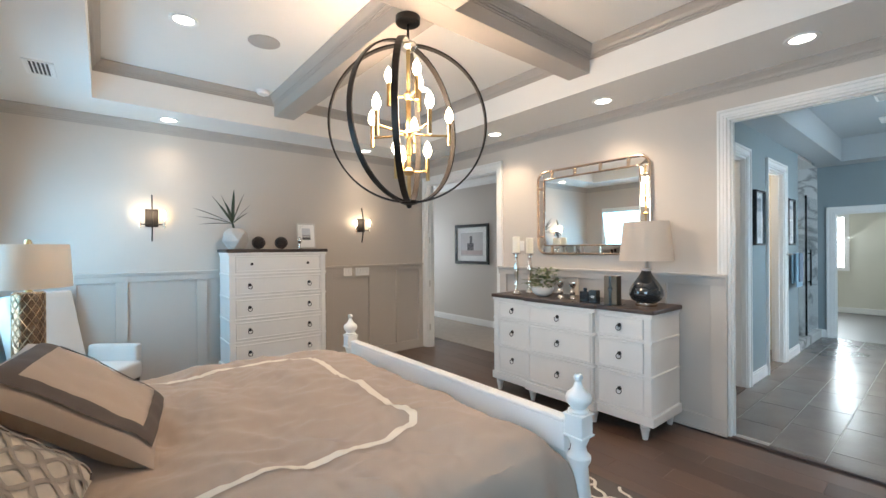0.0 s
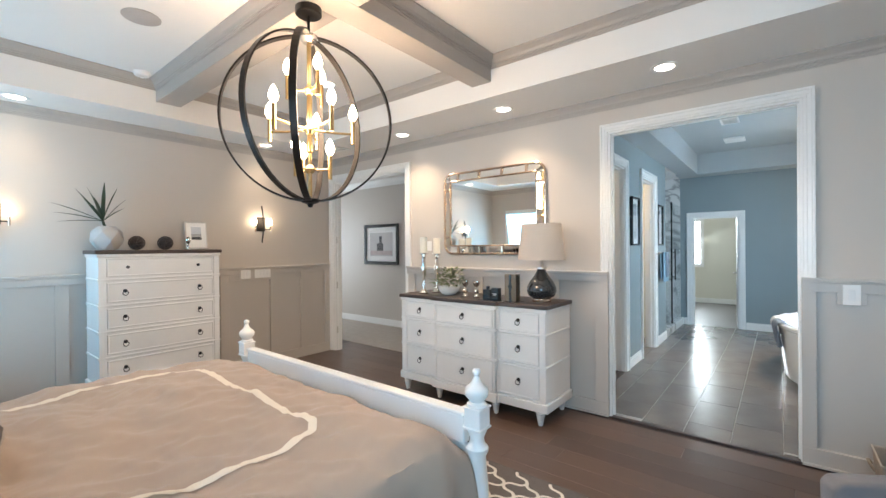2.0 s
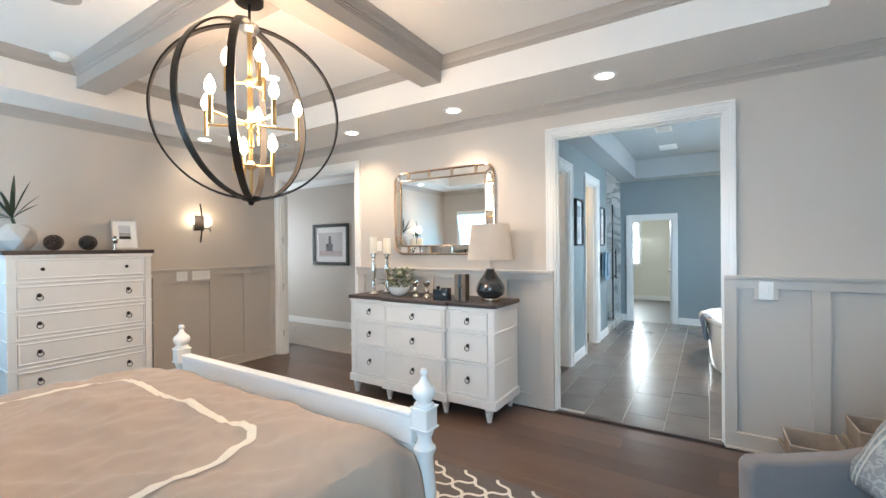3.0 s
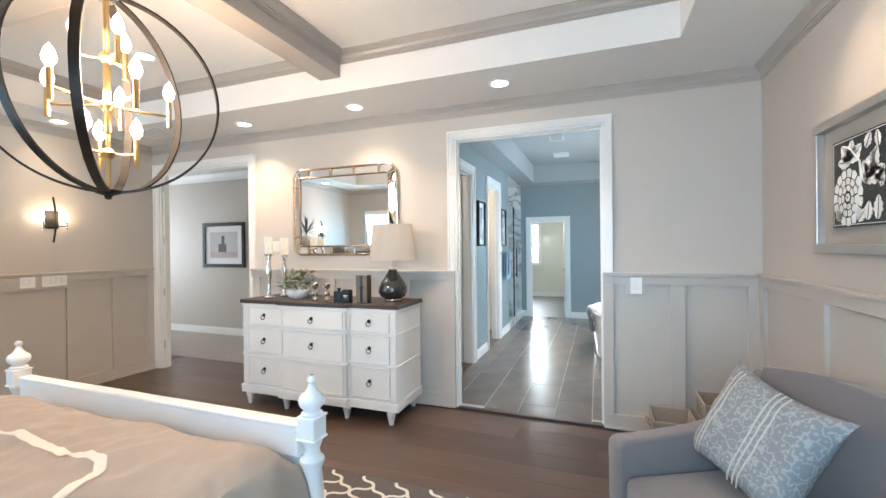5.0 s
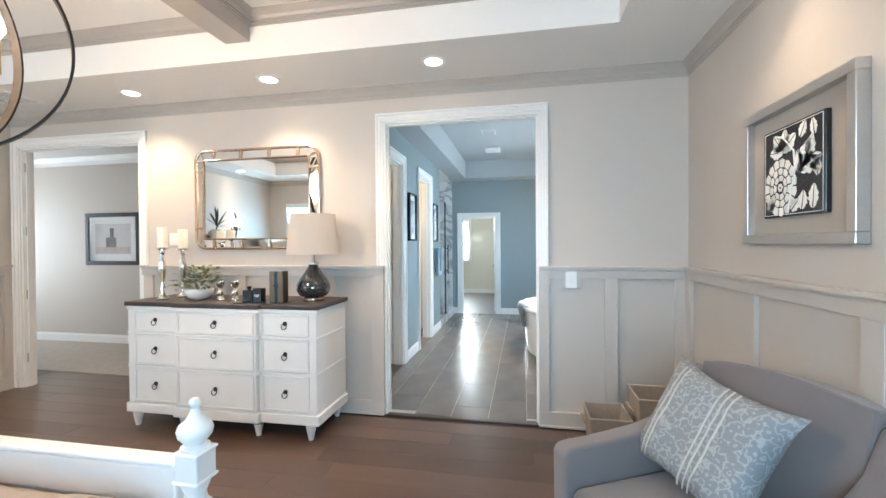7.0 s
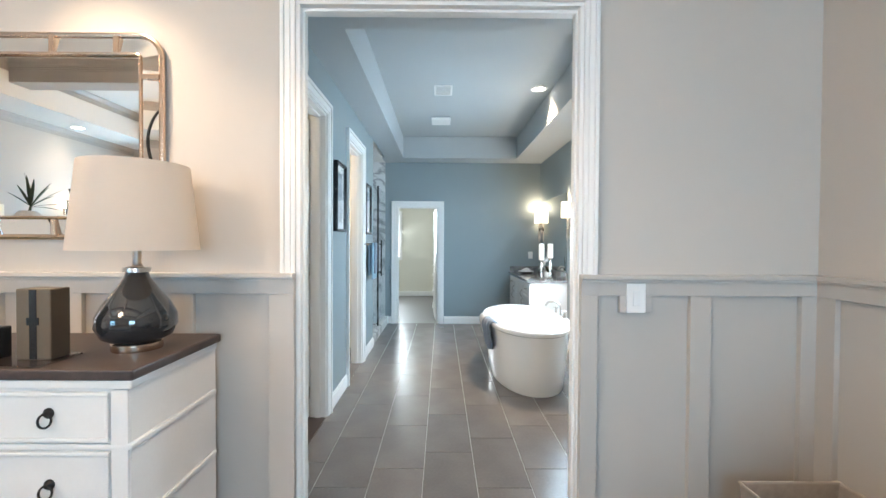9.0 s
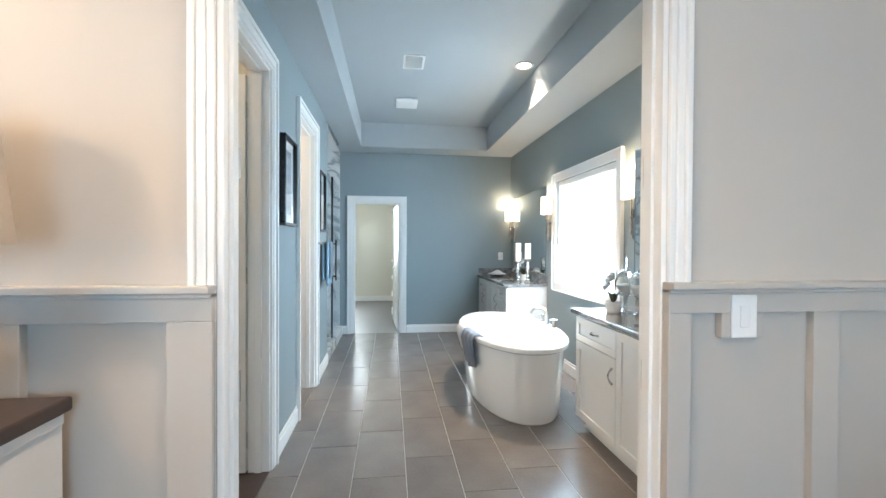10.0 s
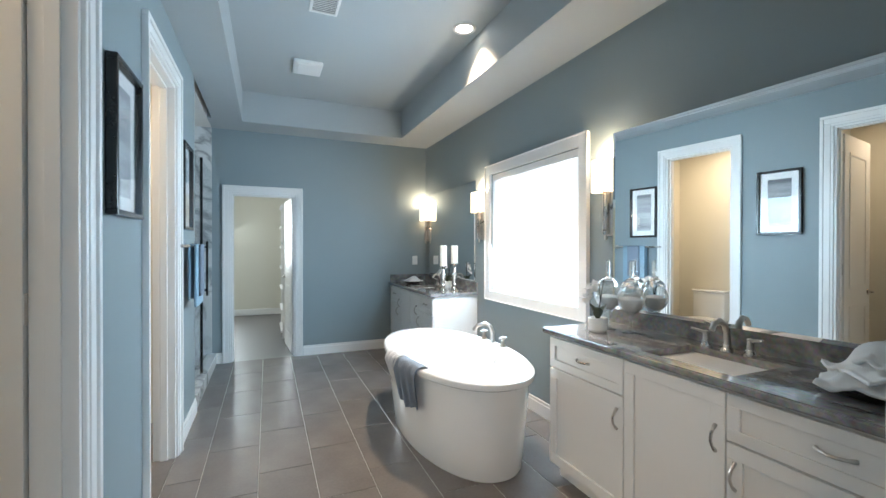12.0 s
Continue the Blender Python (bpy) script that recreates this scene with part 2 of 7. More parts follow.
floor = structure(blocks("floor", [(W, 4.62, S, N + 0.15, -0.1, -0.012)], DARKTOP, edge=0), "dark brown oak plank floor", "floor")
ceiling = structure(blocks("ceiling", [
    (W, TX0, S, N, SOF, 3.2), (TX1, E, S, N, SOF, 3.2), (TX0, TX1, S, TY0, SOF, 3.2), (TX0, TX1, TY1, N, SOF, 3.2), (TX0, TX1, TY0, TY1, TRAY, 3.2)], CEIL, edge=0),
    "white tray ceiling with a dropped border", "ceiling")
BX0, BX1, BY0, BY1, BZ = 1.765, 1.975, 1.965, 2.16, 2.88
structure(blocks("ceiling_beam", [(TX0, TX1, BY0, BY1, BZ, TRAY), ], BEAM, edge=0.004), "taupe painted box beam crossing the tray ceiling", "beam")
structure(blocks("ceiling_beam", [(BX0, BX1, TY0, BY0, BZ, TRAY), (BX0, BX1, BY1, TY1, BZ, TRAY)], BEAM, edge=0.004), "taupe painted box beam crossing the tray ceiling", "beam")


def crown_section(z, s=1.0):
    return [(0, z), (0.075 * s, z), (0.075 * s, z - 0.012 * s), (0.058 * s, z - 0.03 * s), (0.035 * s, z - 0.05 * s), (0.024 * s, z - 0.07 * s), (0.024 * s, z - 0.082 * s), (0.014 * s, z - 0.086 * s), (0.014 * s, z - 0.1 * s), (0.006 * s, z - 0.103 * s), (0.006 * s, z - 0.12 * s), (0, z - 0.12 * s)]


def ring(name, section, x0, x1, y0, y1, material, label, category):
    for a, b, c, d in ((x0, y0, x1, y0), (x1, y0, x1, y1), (x1, y1, x0, y1), (x0, y1, x0, y0)):
        structure(moulding(name, section, a, b, c, d, material), label, category)


ring("crown_moulding", crown_section(SOF, 0.8), W, E, S, N, CROWN, "greige crown moulding along the wall", "moulding")
# the crown of the tray, in the four coffers between the beams
for cx0, cx1 in ((TX0, BX0), (BX1, TX1)):
    for cy0, cy1 in ((TY0, BY0), (BY1, TY1)):
        ring("tray_moulding", crown_section(TRAY, 0.8), cx0, cx1, cy0, cy1, BEAM, "taupe crown moulding inside the ceiling tray", "moulding")


def wainscot(wall, axis, at, side, a0, a1, stiles, top=1.165, notch=None):
    """Panelling on a wall: a board, bottom and top rail, a ledge and upright stiles. axis: the wall's run; side: +1 or -1 into the room."""
    def place(u0, u1, d0, d1, z0, z1):
        lo, hi = sorted((at + side * d0, at + side * d1))
        return (u0, u1, lo, hi, z0, z1) if axis == "x" else (lo, hi, u0, u1, z0, z1)
    blocks("wainscot_board", [place(a0, a1, 0, 0.008, 0, 1.24)], TRIM_GREY, wall, "smooth greige board", edge=0)
    blocks("bottom_rail", [place(a0, a1, 0.008, 0.034, 0, 0.12)], TRIM_GREY, wall, edge=0.002)
    blocks("top_rail", [place(a0, a1, 0.008, 0.034, top, 1.238)], TRIM_GREY, wall, edge=0.002)
    blocks("chair_rail", [place(a0, a1, 0, 0.054, 1.238, 1.258), place(a0, a1, 0.0, 0.042, 1.225, 1.2378)], TRIM_GREY, wall, edge=0.003)
    for u0, u1 in stiles:
        blocks("stile", [place(u0, u1, 0.008, 0.0335, 0.12, top)], TRIM_GREY, wall, edge=0.002)
    blocks("shoe_moulding", [place(a0, a1, 0.034, 0.046, 0, 0.018)], TRIM_GREY, wall, edge=0.003)
    if notch:
        u0, u1, z0 = notch
        blocks("switch_surround", [place(u0, u1, 0.008, 0.0335, z0, top)], TRIM_GREY, wall, edge=0.002)


CAS = 0.095
wainscot(wall_north, "x", N, -1, W, E, [(W, -0.33), (0.06, 0.16), (0.44, 0.535), (1.12, 1.215), (1.85, 1.95), (2.56, 2.66), (3.26 + 0.36, 3.705), (4.02, E)], notch=(2.66, 3.27, 1.09))
blocks("stile", [(3.18, 3.27, N - 0.0335, N - 0.008, 0.12, 1.09)], TRIM_GREY, wall_north, edge=0.002)
wainscot(wall_south, "x", S, 1, W, E, [(W, -0.3), (0.55, 0.65), (1.45, 1.55), (2.37, 2.47), (3.16, 3.26), (4.0, E)])
wainscot(wall_east, "y", E, -1, S, BD0 + 0.012, [(S, -1.03), (-0.628, -0.535), (-0.122, BD0 + 0.012)], notch=(-0.36, -0.22, 1.09))
wainscot(wall_east, "y", E, -1, BD1, HD0 - 0.04, [(BD1, 1.335), (1.67, 1.765), (2.16, 2.255), (2.52, 2.615), (3.03, 3.12), (3.5, HD0 - 0.06)])
wainscot(wall_west, "y", W, 1, S, WY[0][0] - 0.1, [(S, S + 0.09)])
wainscot(wall_west, "y", W, 1, WY[0][1] + 0.1, WY[1][0] - 0.1, [(1.0, 1.1), (3.0, 3.1)])


def casing(name, axis, at, side, a0, a1, h, w=0.095, label="white painted door casing", z0=0.0):
    """Door casing on one face of a wall: two legs and a head, each with a raised outer bead and a stepped face."""
    ob = thing(name, Matrix(), label, "door casing")
    ob["kind"] = "structure"
    def put(u0, u1, d0, d1, z0, z1):
        lo, hi = sorted((at + side * d0, at + side * d1))
        return (u0, u1, lo, hi, z0, z1) if axis == "x" else (lo, hi, u0, u1, z0, z1)
    for sgn, edge in ((-1, a0), (1, a1)):
        u = lambda a, b: tuple(sorted((edge + sgn * a, edge + sgn * b)))
        blocks("casing_leg", [put(*u(0, 0.02), 0, 0.016, z0, h + 0.0), put(*u(0.02, w * 0.72), 0, 0.021, z0, h + 0.02), put(*u(w * 0.72, w), 0, 0.031, z0, h + w * 0.72)], WHITE, ob, edge=0.003)
    blocks("casing_head", [put(a0 - 0.02, a1 + 0.02, 0, 0.0165, h, h + 0.02), put(a0 - w * 0.72, a1 + w * 0.72, 0, 0.0215, h + 0.02, h + w * 0.72), put(a0 - w, a1 + w, 0, 0.0315, h + w * 0.72, h + w)], WHITE, ob, edge=0.003)
    return ob


def jamb(name, axis, lo, hi, a0, a1, h, stop=True):
    """Lining of a door opening, with a stop."""
    ob = thing(name, Matrix(), "white painted door jamb", "door jamb")
    ob["kind"] = "structure"
    def put(u0, u1, d0, d1, z0, z1):
        return (u0, u1, d0, d1, z0, z1) if axis == "x" else (d0, d1, u0, u1, z0, z1)
    mid = (lo + hi) / 2
    for u0, u1, s0, s1 in ((a0, a0 + 0.018, a0 + 0.018, a0 + 0.03), (a1 - 0.018, a1, a1 - 0.03, a1 - 0.018)):
        blocks("jamb_leg", [put(u0, u1, lo - 0.002, hi + 0.002, 0, h - 0.018), put(s0, s1, mid - 0.02, mid + 0.02, 0, h - 0.03)], WHITE, ob, edge=0.002)
    blocks("jamb_head", [put(a0, a1, lo - 0.002, hi + 0.002, h - 0.018, h), put(a0 + 0.018, a1 - 0.018, mid - 0.02, mid + 0.02, h - 0.03, h - 0.018)], WHITE, ob, edge=0.002)
    return ob


casing("door_trim", "y", E, -1, BD0, BD1, BDH, w=0.062)
casing("door_trim", "y", EX + 0.006, 1, BD0, BD1, BDH, w=0.062)
door_1 = jamb("door_1", "y", E, EX, BD0, BD1, BDH)
casing("door_trim", "y", E, -1, HD0, HD1, HDH, w=0.09)
casing("door_trim", "y", EX, 1, HD0, HD1, HDH)
door_2 = jamb("door_2", "y", E, EX, HD0, HD1, HDH)


def hinge(parent, m, label="brushed nickel hinge"):
    bm = bmesh.new()
    box(bm, -0.002, 0.002, -0.032, 0.0, -0.045, 0.045)
    lathe(bm, [(0.006, -0.048), (0.0065, -0.045), (0.0065, 0.045), (0.006, 0.048)], 10, Matrix.Translation((0.003, 0.002, 0)))
    return part("hinge", bm, NICKEL, parent, label, m=m)


for z in (0.3, 0.95, 1.6, 2.25):
    hinge(door_1, pose(4.20, BD1 - 0.02, z, 0, 0, 90))
    hinge(door_1, pose(4.20, BD0 + 0.02, z, 0, 0, -90))
    hinge(door_2, pose(E + 0.025, HD1 - 0.022, z, 0, 0, 90))
structure(blocks("threshold", [(E - 0.02, E + 0.03, BD0 + 0.02, BD1 - 0.02, -0.012, 0.006)], DARKTOP, edge=0.003), "dark wood threshold strip", "threshold")

# ---- hall behind the second doorway ----
HX = 5.9
structure(blocks("wall_hall", [(HX, HX + 0.12, 3.002, 9.0, 0, 2.9), (EX, HX, 3.002, 3.1, 0, 2.9)], WALL, edge=0), "greige painted hall wall", "wall")
structure(blocks("wall_hall_end", [(EX, 4.5, 8.5, 8.62, 0, 2.9), (5.45, HX, 8.5, 8.62, 0, 2.9), (4.5, 5.45, 8.5, 8.62, 0, 0.7), (4.5, 5.45, 8.5, 8.62, 2.3, 2.9)], WALL, edge=0), "hall end wall with a window", "wall")
structure(blocks("hall_floor", [(4.62, HX, 3.1, 8.5, -0.1, 0.008)], CARPET, edge=0.003), "pale beige carpet in the hall", "carpet")
structure(blocks("hall_floor_wood", [(EX, 4.62, N + 0.15, 8.5, -0.1, 0.0)], DARKTOP, edge=0), "dark wood hall floor", "floor")
structure(blocks("hall_ceiling", [(EX, HX, 3.1, 8.5, 2.78, 2.9)], CEIL, edge=0), "white hall ceiling", "ceiling")
structure(moulding("hall_crown", crown_section(2.78), HX, 3.1, HX, 8.5, WHITE), "white crown moulding in the hall", "moulding")
structure(blocks("hall_baseboard", [(HX - 0.016, HX, 3.1, 8.5, 0.008, 0.11), (HX - 0.011, HX, 3.1, 8.5, 0.1102, 0.13)], WHITE, edge=0.003), "white hall baseboard", "baseboard")

# ---- bathroom x 4.26..9.43, y -1.10..1.45 ----
BS, BN, BF = -1.115, 1.485, 9.37
BSOF, BTRAY = 2.74, 3.08
CD0, CD1, CDH = 4.81, 5.55, 2.40
WC0, WC1, WCH = 6.34, 7.035, 2.40
SH0 = 7.81
BW0, BW1, BWZ0, BWZ1 = 6.23, 7.51, 0.935, 2.08
FD0, FD1, FDH = 0.615, 1.335, 2.0
wall_bath_west = structure(blocks("wall_bath_west", [(EX, EX + 0.006, BS, BD0, 0, 3.1), (EX, EX + 0.006, BD1, BN, 0, 3.1), (EX, EX + 0.006, BD0, BD1, BDH, 3.1)], BLUE, edge=0), "blue-grey bathroom wall round the doorway", "wall")
wall_bath_north = structure(blocks("wall_bath_north", [
    (EX, CD0, BN, BN + 0.12, 0, 3.1), (CD1, WC0, BN, BN + 0.12, 0, 3.1), (WC1, SH0, BN, BN + 0.12, 0, 3.1), (CD0, CD1, BN, BN + 0.12, CDH, 3.1), (WC0, WC1, BN, BN + 0.12, WCH, 3.1)], BLUE, edge=0),
    "blue-grey bathroom wall with two doorways", "wall")
wall_bath_south = structure(blocks("wall_bath_south", [
    (EX, BW0, BS - 0.18, BS, 0, 3.1), (BW1, BF + 0.12, BS - 0.18, BS, 0, 3.1), (BW0, BW1, BS - 0.18, BS, 0, BWZ0), (BW0, BW1, BS - 0.18, BS, BWZ1, 3.1)], BLUE, edge=0),
    "blue-grey bathroom wall with a window", "wall")
wall_bath_east = structure(blocks("wall_bath_east", [
    (BF, BF + 0.12, BS, FD0, 0, 3.1), (BF, BF + 0.12, FD1, 1.53, 0, 3.1), (BF, BF + 0.12, FD0, FD1, FDH, 3.1)], BLUE, edge=0), "blue-grey bathroom wall with a far doorway", "wall")
bath_floor = structure(blocks("bath_floor", [(4.15, BF + 0.02, BS, BN, -0.1, -0.003)], GROUT, edge=0), "grey stone-look tile floor with pale grout", "floor")
BTX0, BTX1, BTY0, BTY1 = 4.90, 8.96, -0.63, 1.19
structure(blocks("bath_ceiling", [
    (EX, BTX0, BS, BN, BSOF, 3.2), (BTX1, BF, BS, 1.53, BSOF, 3.2), (BTX0, BTX1, BS, BTY0, BSOF, 3.2), (BTX0, BTX1, BTY1, BN, BSOF, 3.2), (BTX0, BTX1, BTY0, BTY1, BTRAY, 3.2)],
    mat("pale_blue_ceiling_paint", (0.43, 0.465, 0.48), 0.6, var=0.015, scale=1.2, bump=0.12, bump_scale=280), edge=0), "grey-blue tray ceiling", "ceiling")


def baseboard(x0, x1, y0, y1, axis, out):
    """White baseboard with a stepped top."""
    if axis == "x":
        bs = [(x0, x1, *sorted((y0, y0 + out * 0.016)), 0, 0.1), (x0, x1, *sorted((y0, y0 + out * 0.010)), 0.1002, 0.125)]
    else:
        bs = [(*sorted((x0, x0 + out * 0.016)), y0, y1, 0, 0.1), (*sorted((x0, x0 + out * 0.010)), y0, y1, 0.1002, 0.125)]
    return structure(blocks("baseboard", bs, WHITE, edge=0.003), "white painted baseboard", "baseboard")


baseboard(CD1 + 0.1, WC0 - 0.1, BN, BN, "x", -1)
baseboard(WC1 + 0.1, SH0, BN, BN, "x", -1)
baseboard(BF, BF, BS, FD0 - 0.09, "y", -1)
baseboard(BF, BF, FD1 + 0.09, 1.53, "y", -1)
baseboard(5.95, 7.79, BS, BS, "x", 1)
baseboard(EX + 0.1, CD0 - 0.1, BN, BN, "x", -1)

casing("door_trim", "x", BN, -1, CD0, CD1, CDH, w=0.09)
jamb("door_3", "x", BN, BN + 0.12, CD0, CD1, CDH)
casing("door_trim", "x", BN, -1, WC0, WC1, WCH, w=0.09)
jamb("door_4", "x", BN, BN + 0.12, WC0, WC1, WCH)
casing("door_trim", "y", BF, -1, FD0, FD1, FDH, w=0.085)
jamb("door_5", "y", BF, BF + 0.12, FD0, FD1, FDH)

# closet and water closet behind the north wall
structure(blocks("wall_closet", [(EX, 5.85, 2.9, 3.0, 0, 2.9), (EX - 0.0, EX + 0.006, BN + 0.12, 2.9, 0, 2.9), (5.85, 5.95, BN + 0.12, 3.0, 0, 2.9)], CREAM, edge=0), "cream closet wall", "wall")
structure(blocks("wall_water_closet", [(5.95, SH0 - 0.1, 2.9, 3.0, 0, 2.9), (SH0 - 0.1, SH0, BN + 0.12, 3.0, 0, 2.9)], CREAM, edge=0), "cream wall of the toilet room", "wall")
structure(blocks("closet_ceiling", [(EX, SH0, BN + 0.12, 3.0, 2.74, 2.9)], CEIL, edge=0), "white closet ceiling", "ceiling")
structure(blocks("closet_floor", [(EX, 5.85, BN, 3.0, -0.1, 0.004)], DARKTOP, edge=0), "dark closet floor", "floor")
structure(blocks("toilet_room_floor", [(5.95, SH0, BN, 3.0, -0.1, 0.002)], TILE, edge=0), "grey tile floor of the toilet room", "floor")
# unseen lamps added to warm both small rooms; neither has a fixture
lamp("closet_light", "AREA", look((5.2, 2.3, 2.7), (5.2, 2.3, 0)), 9, WARM, size=0.3, size_y=0.3)
lamp("toilet_room_light", "AREA", look((6.9, 2.3, 2.7), (6.9, 2.3, 0)), 22, WARM, size=0.3, size_y=0.3)

# shower
MARBLE = mat("white_veined_marble", (0.74, 0.75, 0.75), 0.15, var=0.05, scale=2, coat=0.3)
n_, l_ = MARBLE.node_tree.nodes, MARBLE.node_tree.links
wave = n_.new("ShaderNodeTexNoise")
wave.inputs["Scale"].default_value, wave.inputs["Detail"].default_value, wave.inputs["Distortion"].default_value = 1.6, 8, 1.5
tc_ = n_.new("ShaderNodeTexCoord")
l_.new(tc_.outputs["Object"], wave.inputs["Vector"])
rmp = n_.new("ShaderNodeValToRGB")
rmp.color_ramp.elements[0].position, rmp.color_ramp.elements[0].color = 0.44, (0.78, 0.78, 0.77, 1)
rmp.color_ramp.elements[1].position, rmp.color_ramp.elements[1].color = 0.56, (0.78, 0.78, 0.77, 1)
e_ = rmp.color_ramp.elements.new(0.5)
e_.color = (0.36, 0.36, 0.36, 1)
l_.new(wave.outputs["Fac"], rmp.inputs["Fac"]), l_.new(rmp.outputs["Color"], n_["Principled BSDF"].inputs["Base Color"])
shower_wall = structure(blocks("wall_shower", [(BF, BF + 0.12, 1.53, 2.9, 0, 3.1), (SH0 - 0.0, BF, 2.8, 2.9, 0, 3.1), (SH0, SH0 + 0.012, BN + 0.12, 2.8, 0, 3.1)], MARBLE, edge=0.0), "white marble shower wall with grey veins", "wall")
structure(blocks("shower_floor", [(SH0, BF, BN, 2.8, -0.1, 0.01)], MARBLE, edge=0), "marble shower floor", "floor")
structure(blocks("shower_ceiling", [(SH0, BF, 1.53, 2.8, 2.742, 2.9)], CEIL, edge=0), "white shower ceiling", "ceiling")
structure(blocks("shower_curb", [(SH0, BF, BN - 0.004, BN + 0.1, 0.0, 0.12)], MARBLE, edge=0.006), "white marble shower curb", "curb")
SHOWER_GLASS = thin_glass("thin_shower_glass", 0.03)
shower = thing("shower_screen", pose(0, 0, 0.12), "clear glass shower screen with dark metal trim", "shower screen")
blocks("glass_pane", [(SH0 + 0.02, 8.57, BN + 0.045, BN + 0.053, 0.01, 2.1)], SHOWER_GLASS, shower, edge=0.0015).visible_shadow = False
blocks("glass_door", [(8.58, BF - 0.02, BN + 0.045, BN + 0.053, 0.02, 2.1)], SHOWER_GLASS, shower, edge=0.0015).visible_shadow = False
blocks("frame_channel", [(SH0, SH0 + 0.02, BN + 0.035, BN + 0.063, 0.0, 2.12)], BLACK, shower, edge=0.002)
blocks("frame_channel", [(8.56, 8.58, BN + 0.037, BN + 0.061, 0.0, 2.12)], BLACK, shower, edge=0.002)
blocks("handle", [(8.65, 8.67, BN + 0.0, BN + 0.02, 0.75, 1.3), (8.65, 8.67, BN + 0.02, BN + 0.045, 0.8, 0.82), (8.65, 8.67, BN + 0.02, BN + 0.045, 1.23, 1.25)], BLACK, shower, "dark bar handle", edge=0.003)

# room beyond the far doorway
structure(blocks("wall_far_room", [
    (13.0, 13.12, -1.2, 1.66, 0, 2.9), (13.0, 13.12, 2.35, 3.6, 0, 2.9), (13.0, 13.12, 1.66, 2.35, 0, 1.0), (13.0, 13.12, 1.66, 2.35, 2.1, 2.9),
    (BF + 0.12, 13.0, -1.3, -1.2, 0, 2.9), (BF + 0.12, 13.0, 3.5, 3.6, 0, 2.9), (BF + 0.12, BF + 0.126, -1.2, FD0, 0, 2.9), (BF + 0.12, BF + 0.126, FD1, 3.5, 0, 2.9), (BF + 0.12, BF + 0.126, FD0, FD1, FDH, 2.9)], CREAM, edge=0), "cream wall of the room beyond", "wall")
structure(blocks("far_room_floor", [(BF + 0.02, 13.0, -1.2, 3.5, -0.1, -0.002)], mat("grey_brown_carpet", (0.10, 0.09, 0.085), 0.5, var=0.15, scale=20, bump=0.5, bump_scale=300), edge=0), "grey-brown floor of the room beyond", "floor")
structure(blocks("far_room_ceiling", [(BF + 0.12, 13.0, -1.2, 3.5, 2.78, 2.9)], CEIL, edge=0), "white ceiling of the room beyond", "ceiling")
structure(blocks("baseboard", [(12.985, 13.0, -1.2, 3.5, 0, 0.12)], WHITE, edge=0.003), "white painted baseboard", "baseboard")
# ground outside
structure(blocks("ground", [(-400, 400, -400, 400, -0.6, -0.45)], mat("lawn", (0.06, 0.09, 0.035), 0.9, var=0.3, scale=3), edge=0), "lawn outside the house", "ground")
# slab added out of view above the ceilings to stop sun and sky light
structure(blocks("roof", [(-1.0, 13.6, -1.7, 9.2, 3.2, 3.4)], CEIL, edge=0), "unseen flat roof slab that keeps daylight out of the rooms", "roof")

# ---- bedroom furniture ----


def ring_pull(parent, m):
    p = turned("pull_plate", [(0.0, 0.0), (0.017, 0.0), (0.017, 0.004), (0.011, 0.009), (0.006, 0.016), (0.0, 0.017)], IRON, parent, "dark iron ring pull", 14, Matrix.Rotation(radians(90), 4, "X"))
    p.matrix_basis = m
    bm = tube(bmesh.new(), [(0.021 * math.sin(a), -0.012 - 0.004 * (1 - math.cos(a)), -0.019 + 0.021 * math.cos(a)) for a in [2 * math.pi * i / 18 for i in range(19)]], 0.0036, 6)
    part("pull_ring", bm, IRON, p, smooth=True)
    return p


def knob(parent, m):
    p = turned("knob", [(0.0, 0.0), (0.007, 0.0), (0.006, 0.01), (0.014, 0.016), (0.015, 0.022), (0.009, 0.027), (0.0, 0.028)], IRON, parent, "dark iron knob", 12, Matrix.Rotation(radians(90), 4, "X"))
    p.matrix_basis = m
    return p


FOOT = [(0, 0), (0.019, 0), (0.021, 0.012), (0.031, 0.078), (0.036, 0.094), (0.035, 0.104), (0.026, 0.109), (0.037, 0.114), (0.038, 0.13), (0, 0.13)]


def prism(name, outline, z0, z1, material, parent, label="", edge=0.004, segments=2):
    """An outline of (x, y) corners raised from z0 to z1, with softened edges."""
    bm = bmesh.new()
    f = bm.faces.new([bm.verts.new((x, y, z0)) for x, y in outline])
    up = bmesh.ops.extrude_face_region(bm, geom=[f])
    bmesh.ops.translate(bm, verts=[v for v in up["geom"] if isinstance(v, bmesh.types.BMVert)], vec=(0, 0, z1 - z0))
    bevel(bm, edge, segments)
    return part(name, bm, material, parent, label)


def front_outline(columns, hw, back, over, front):
    """Corners of a case whose columns stand proud of one another: over is the overhang at the ends, front that at the front."""
    pts = [(hw + over, back), (-hw - over, back)]
    for x0, x1, y, _ in columns:
        a, b = (x0 - over if abs(x0 + hw) < 0.01 else x0), (x1 + over if abs(x1 - hw) < 0.01 else x1)
        wide = front if y > columns[0][2] else 0.0
        pts += [(a - wide, back * -1 - y - front), (b + wide, back * -1 - y - front)]
    flat = []
    for i, p in enumerate(pts):
        if 2 < i and abs(p[0] - pts[i - 1][0]) < 0.06 and abs(p[1] - pts[i - 1][1]) > 0.01 and p[0] != pts[i - 1][0]:
            mid = p[0] if p[1] < pts[i - 1][1] else pts[i - 1][0]
            flat[-1] = (mid, pts[i - 1][1])
            p = (mid, p[1])
        flat.append(p)
    return flat


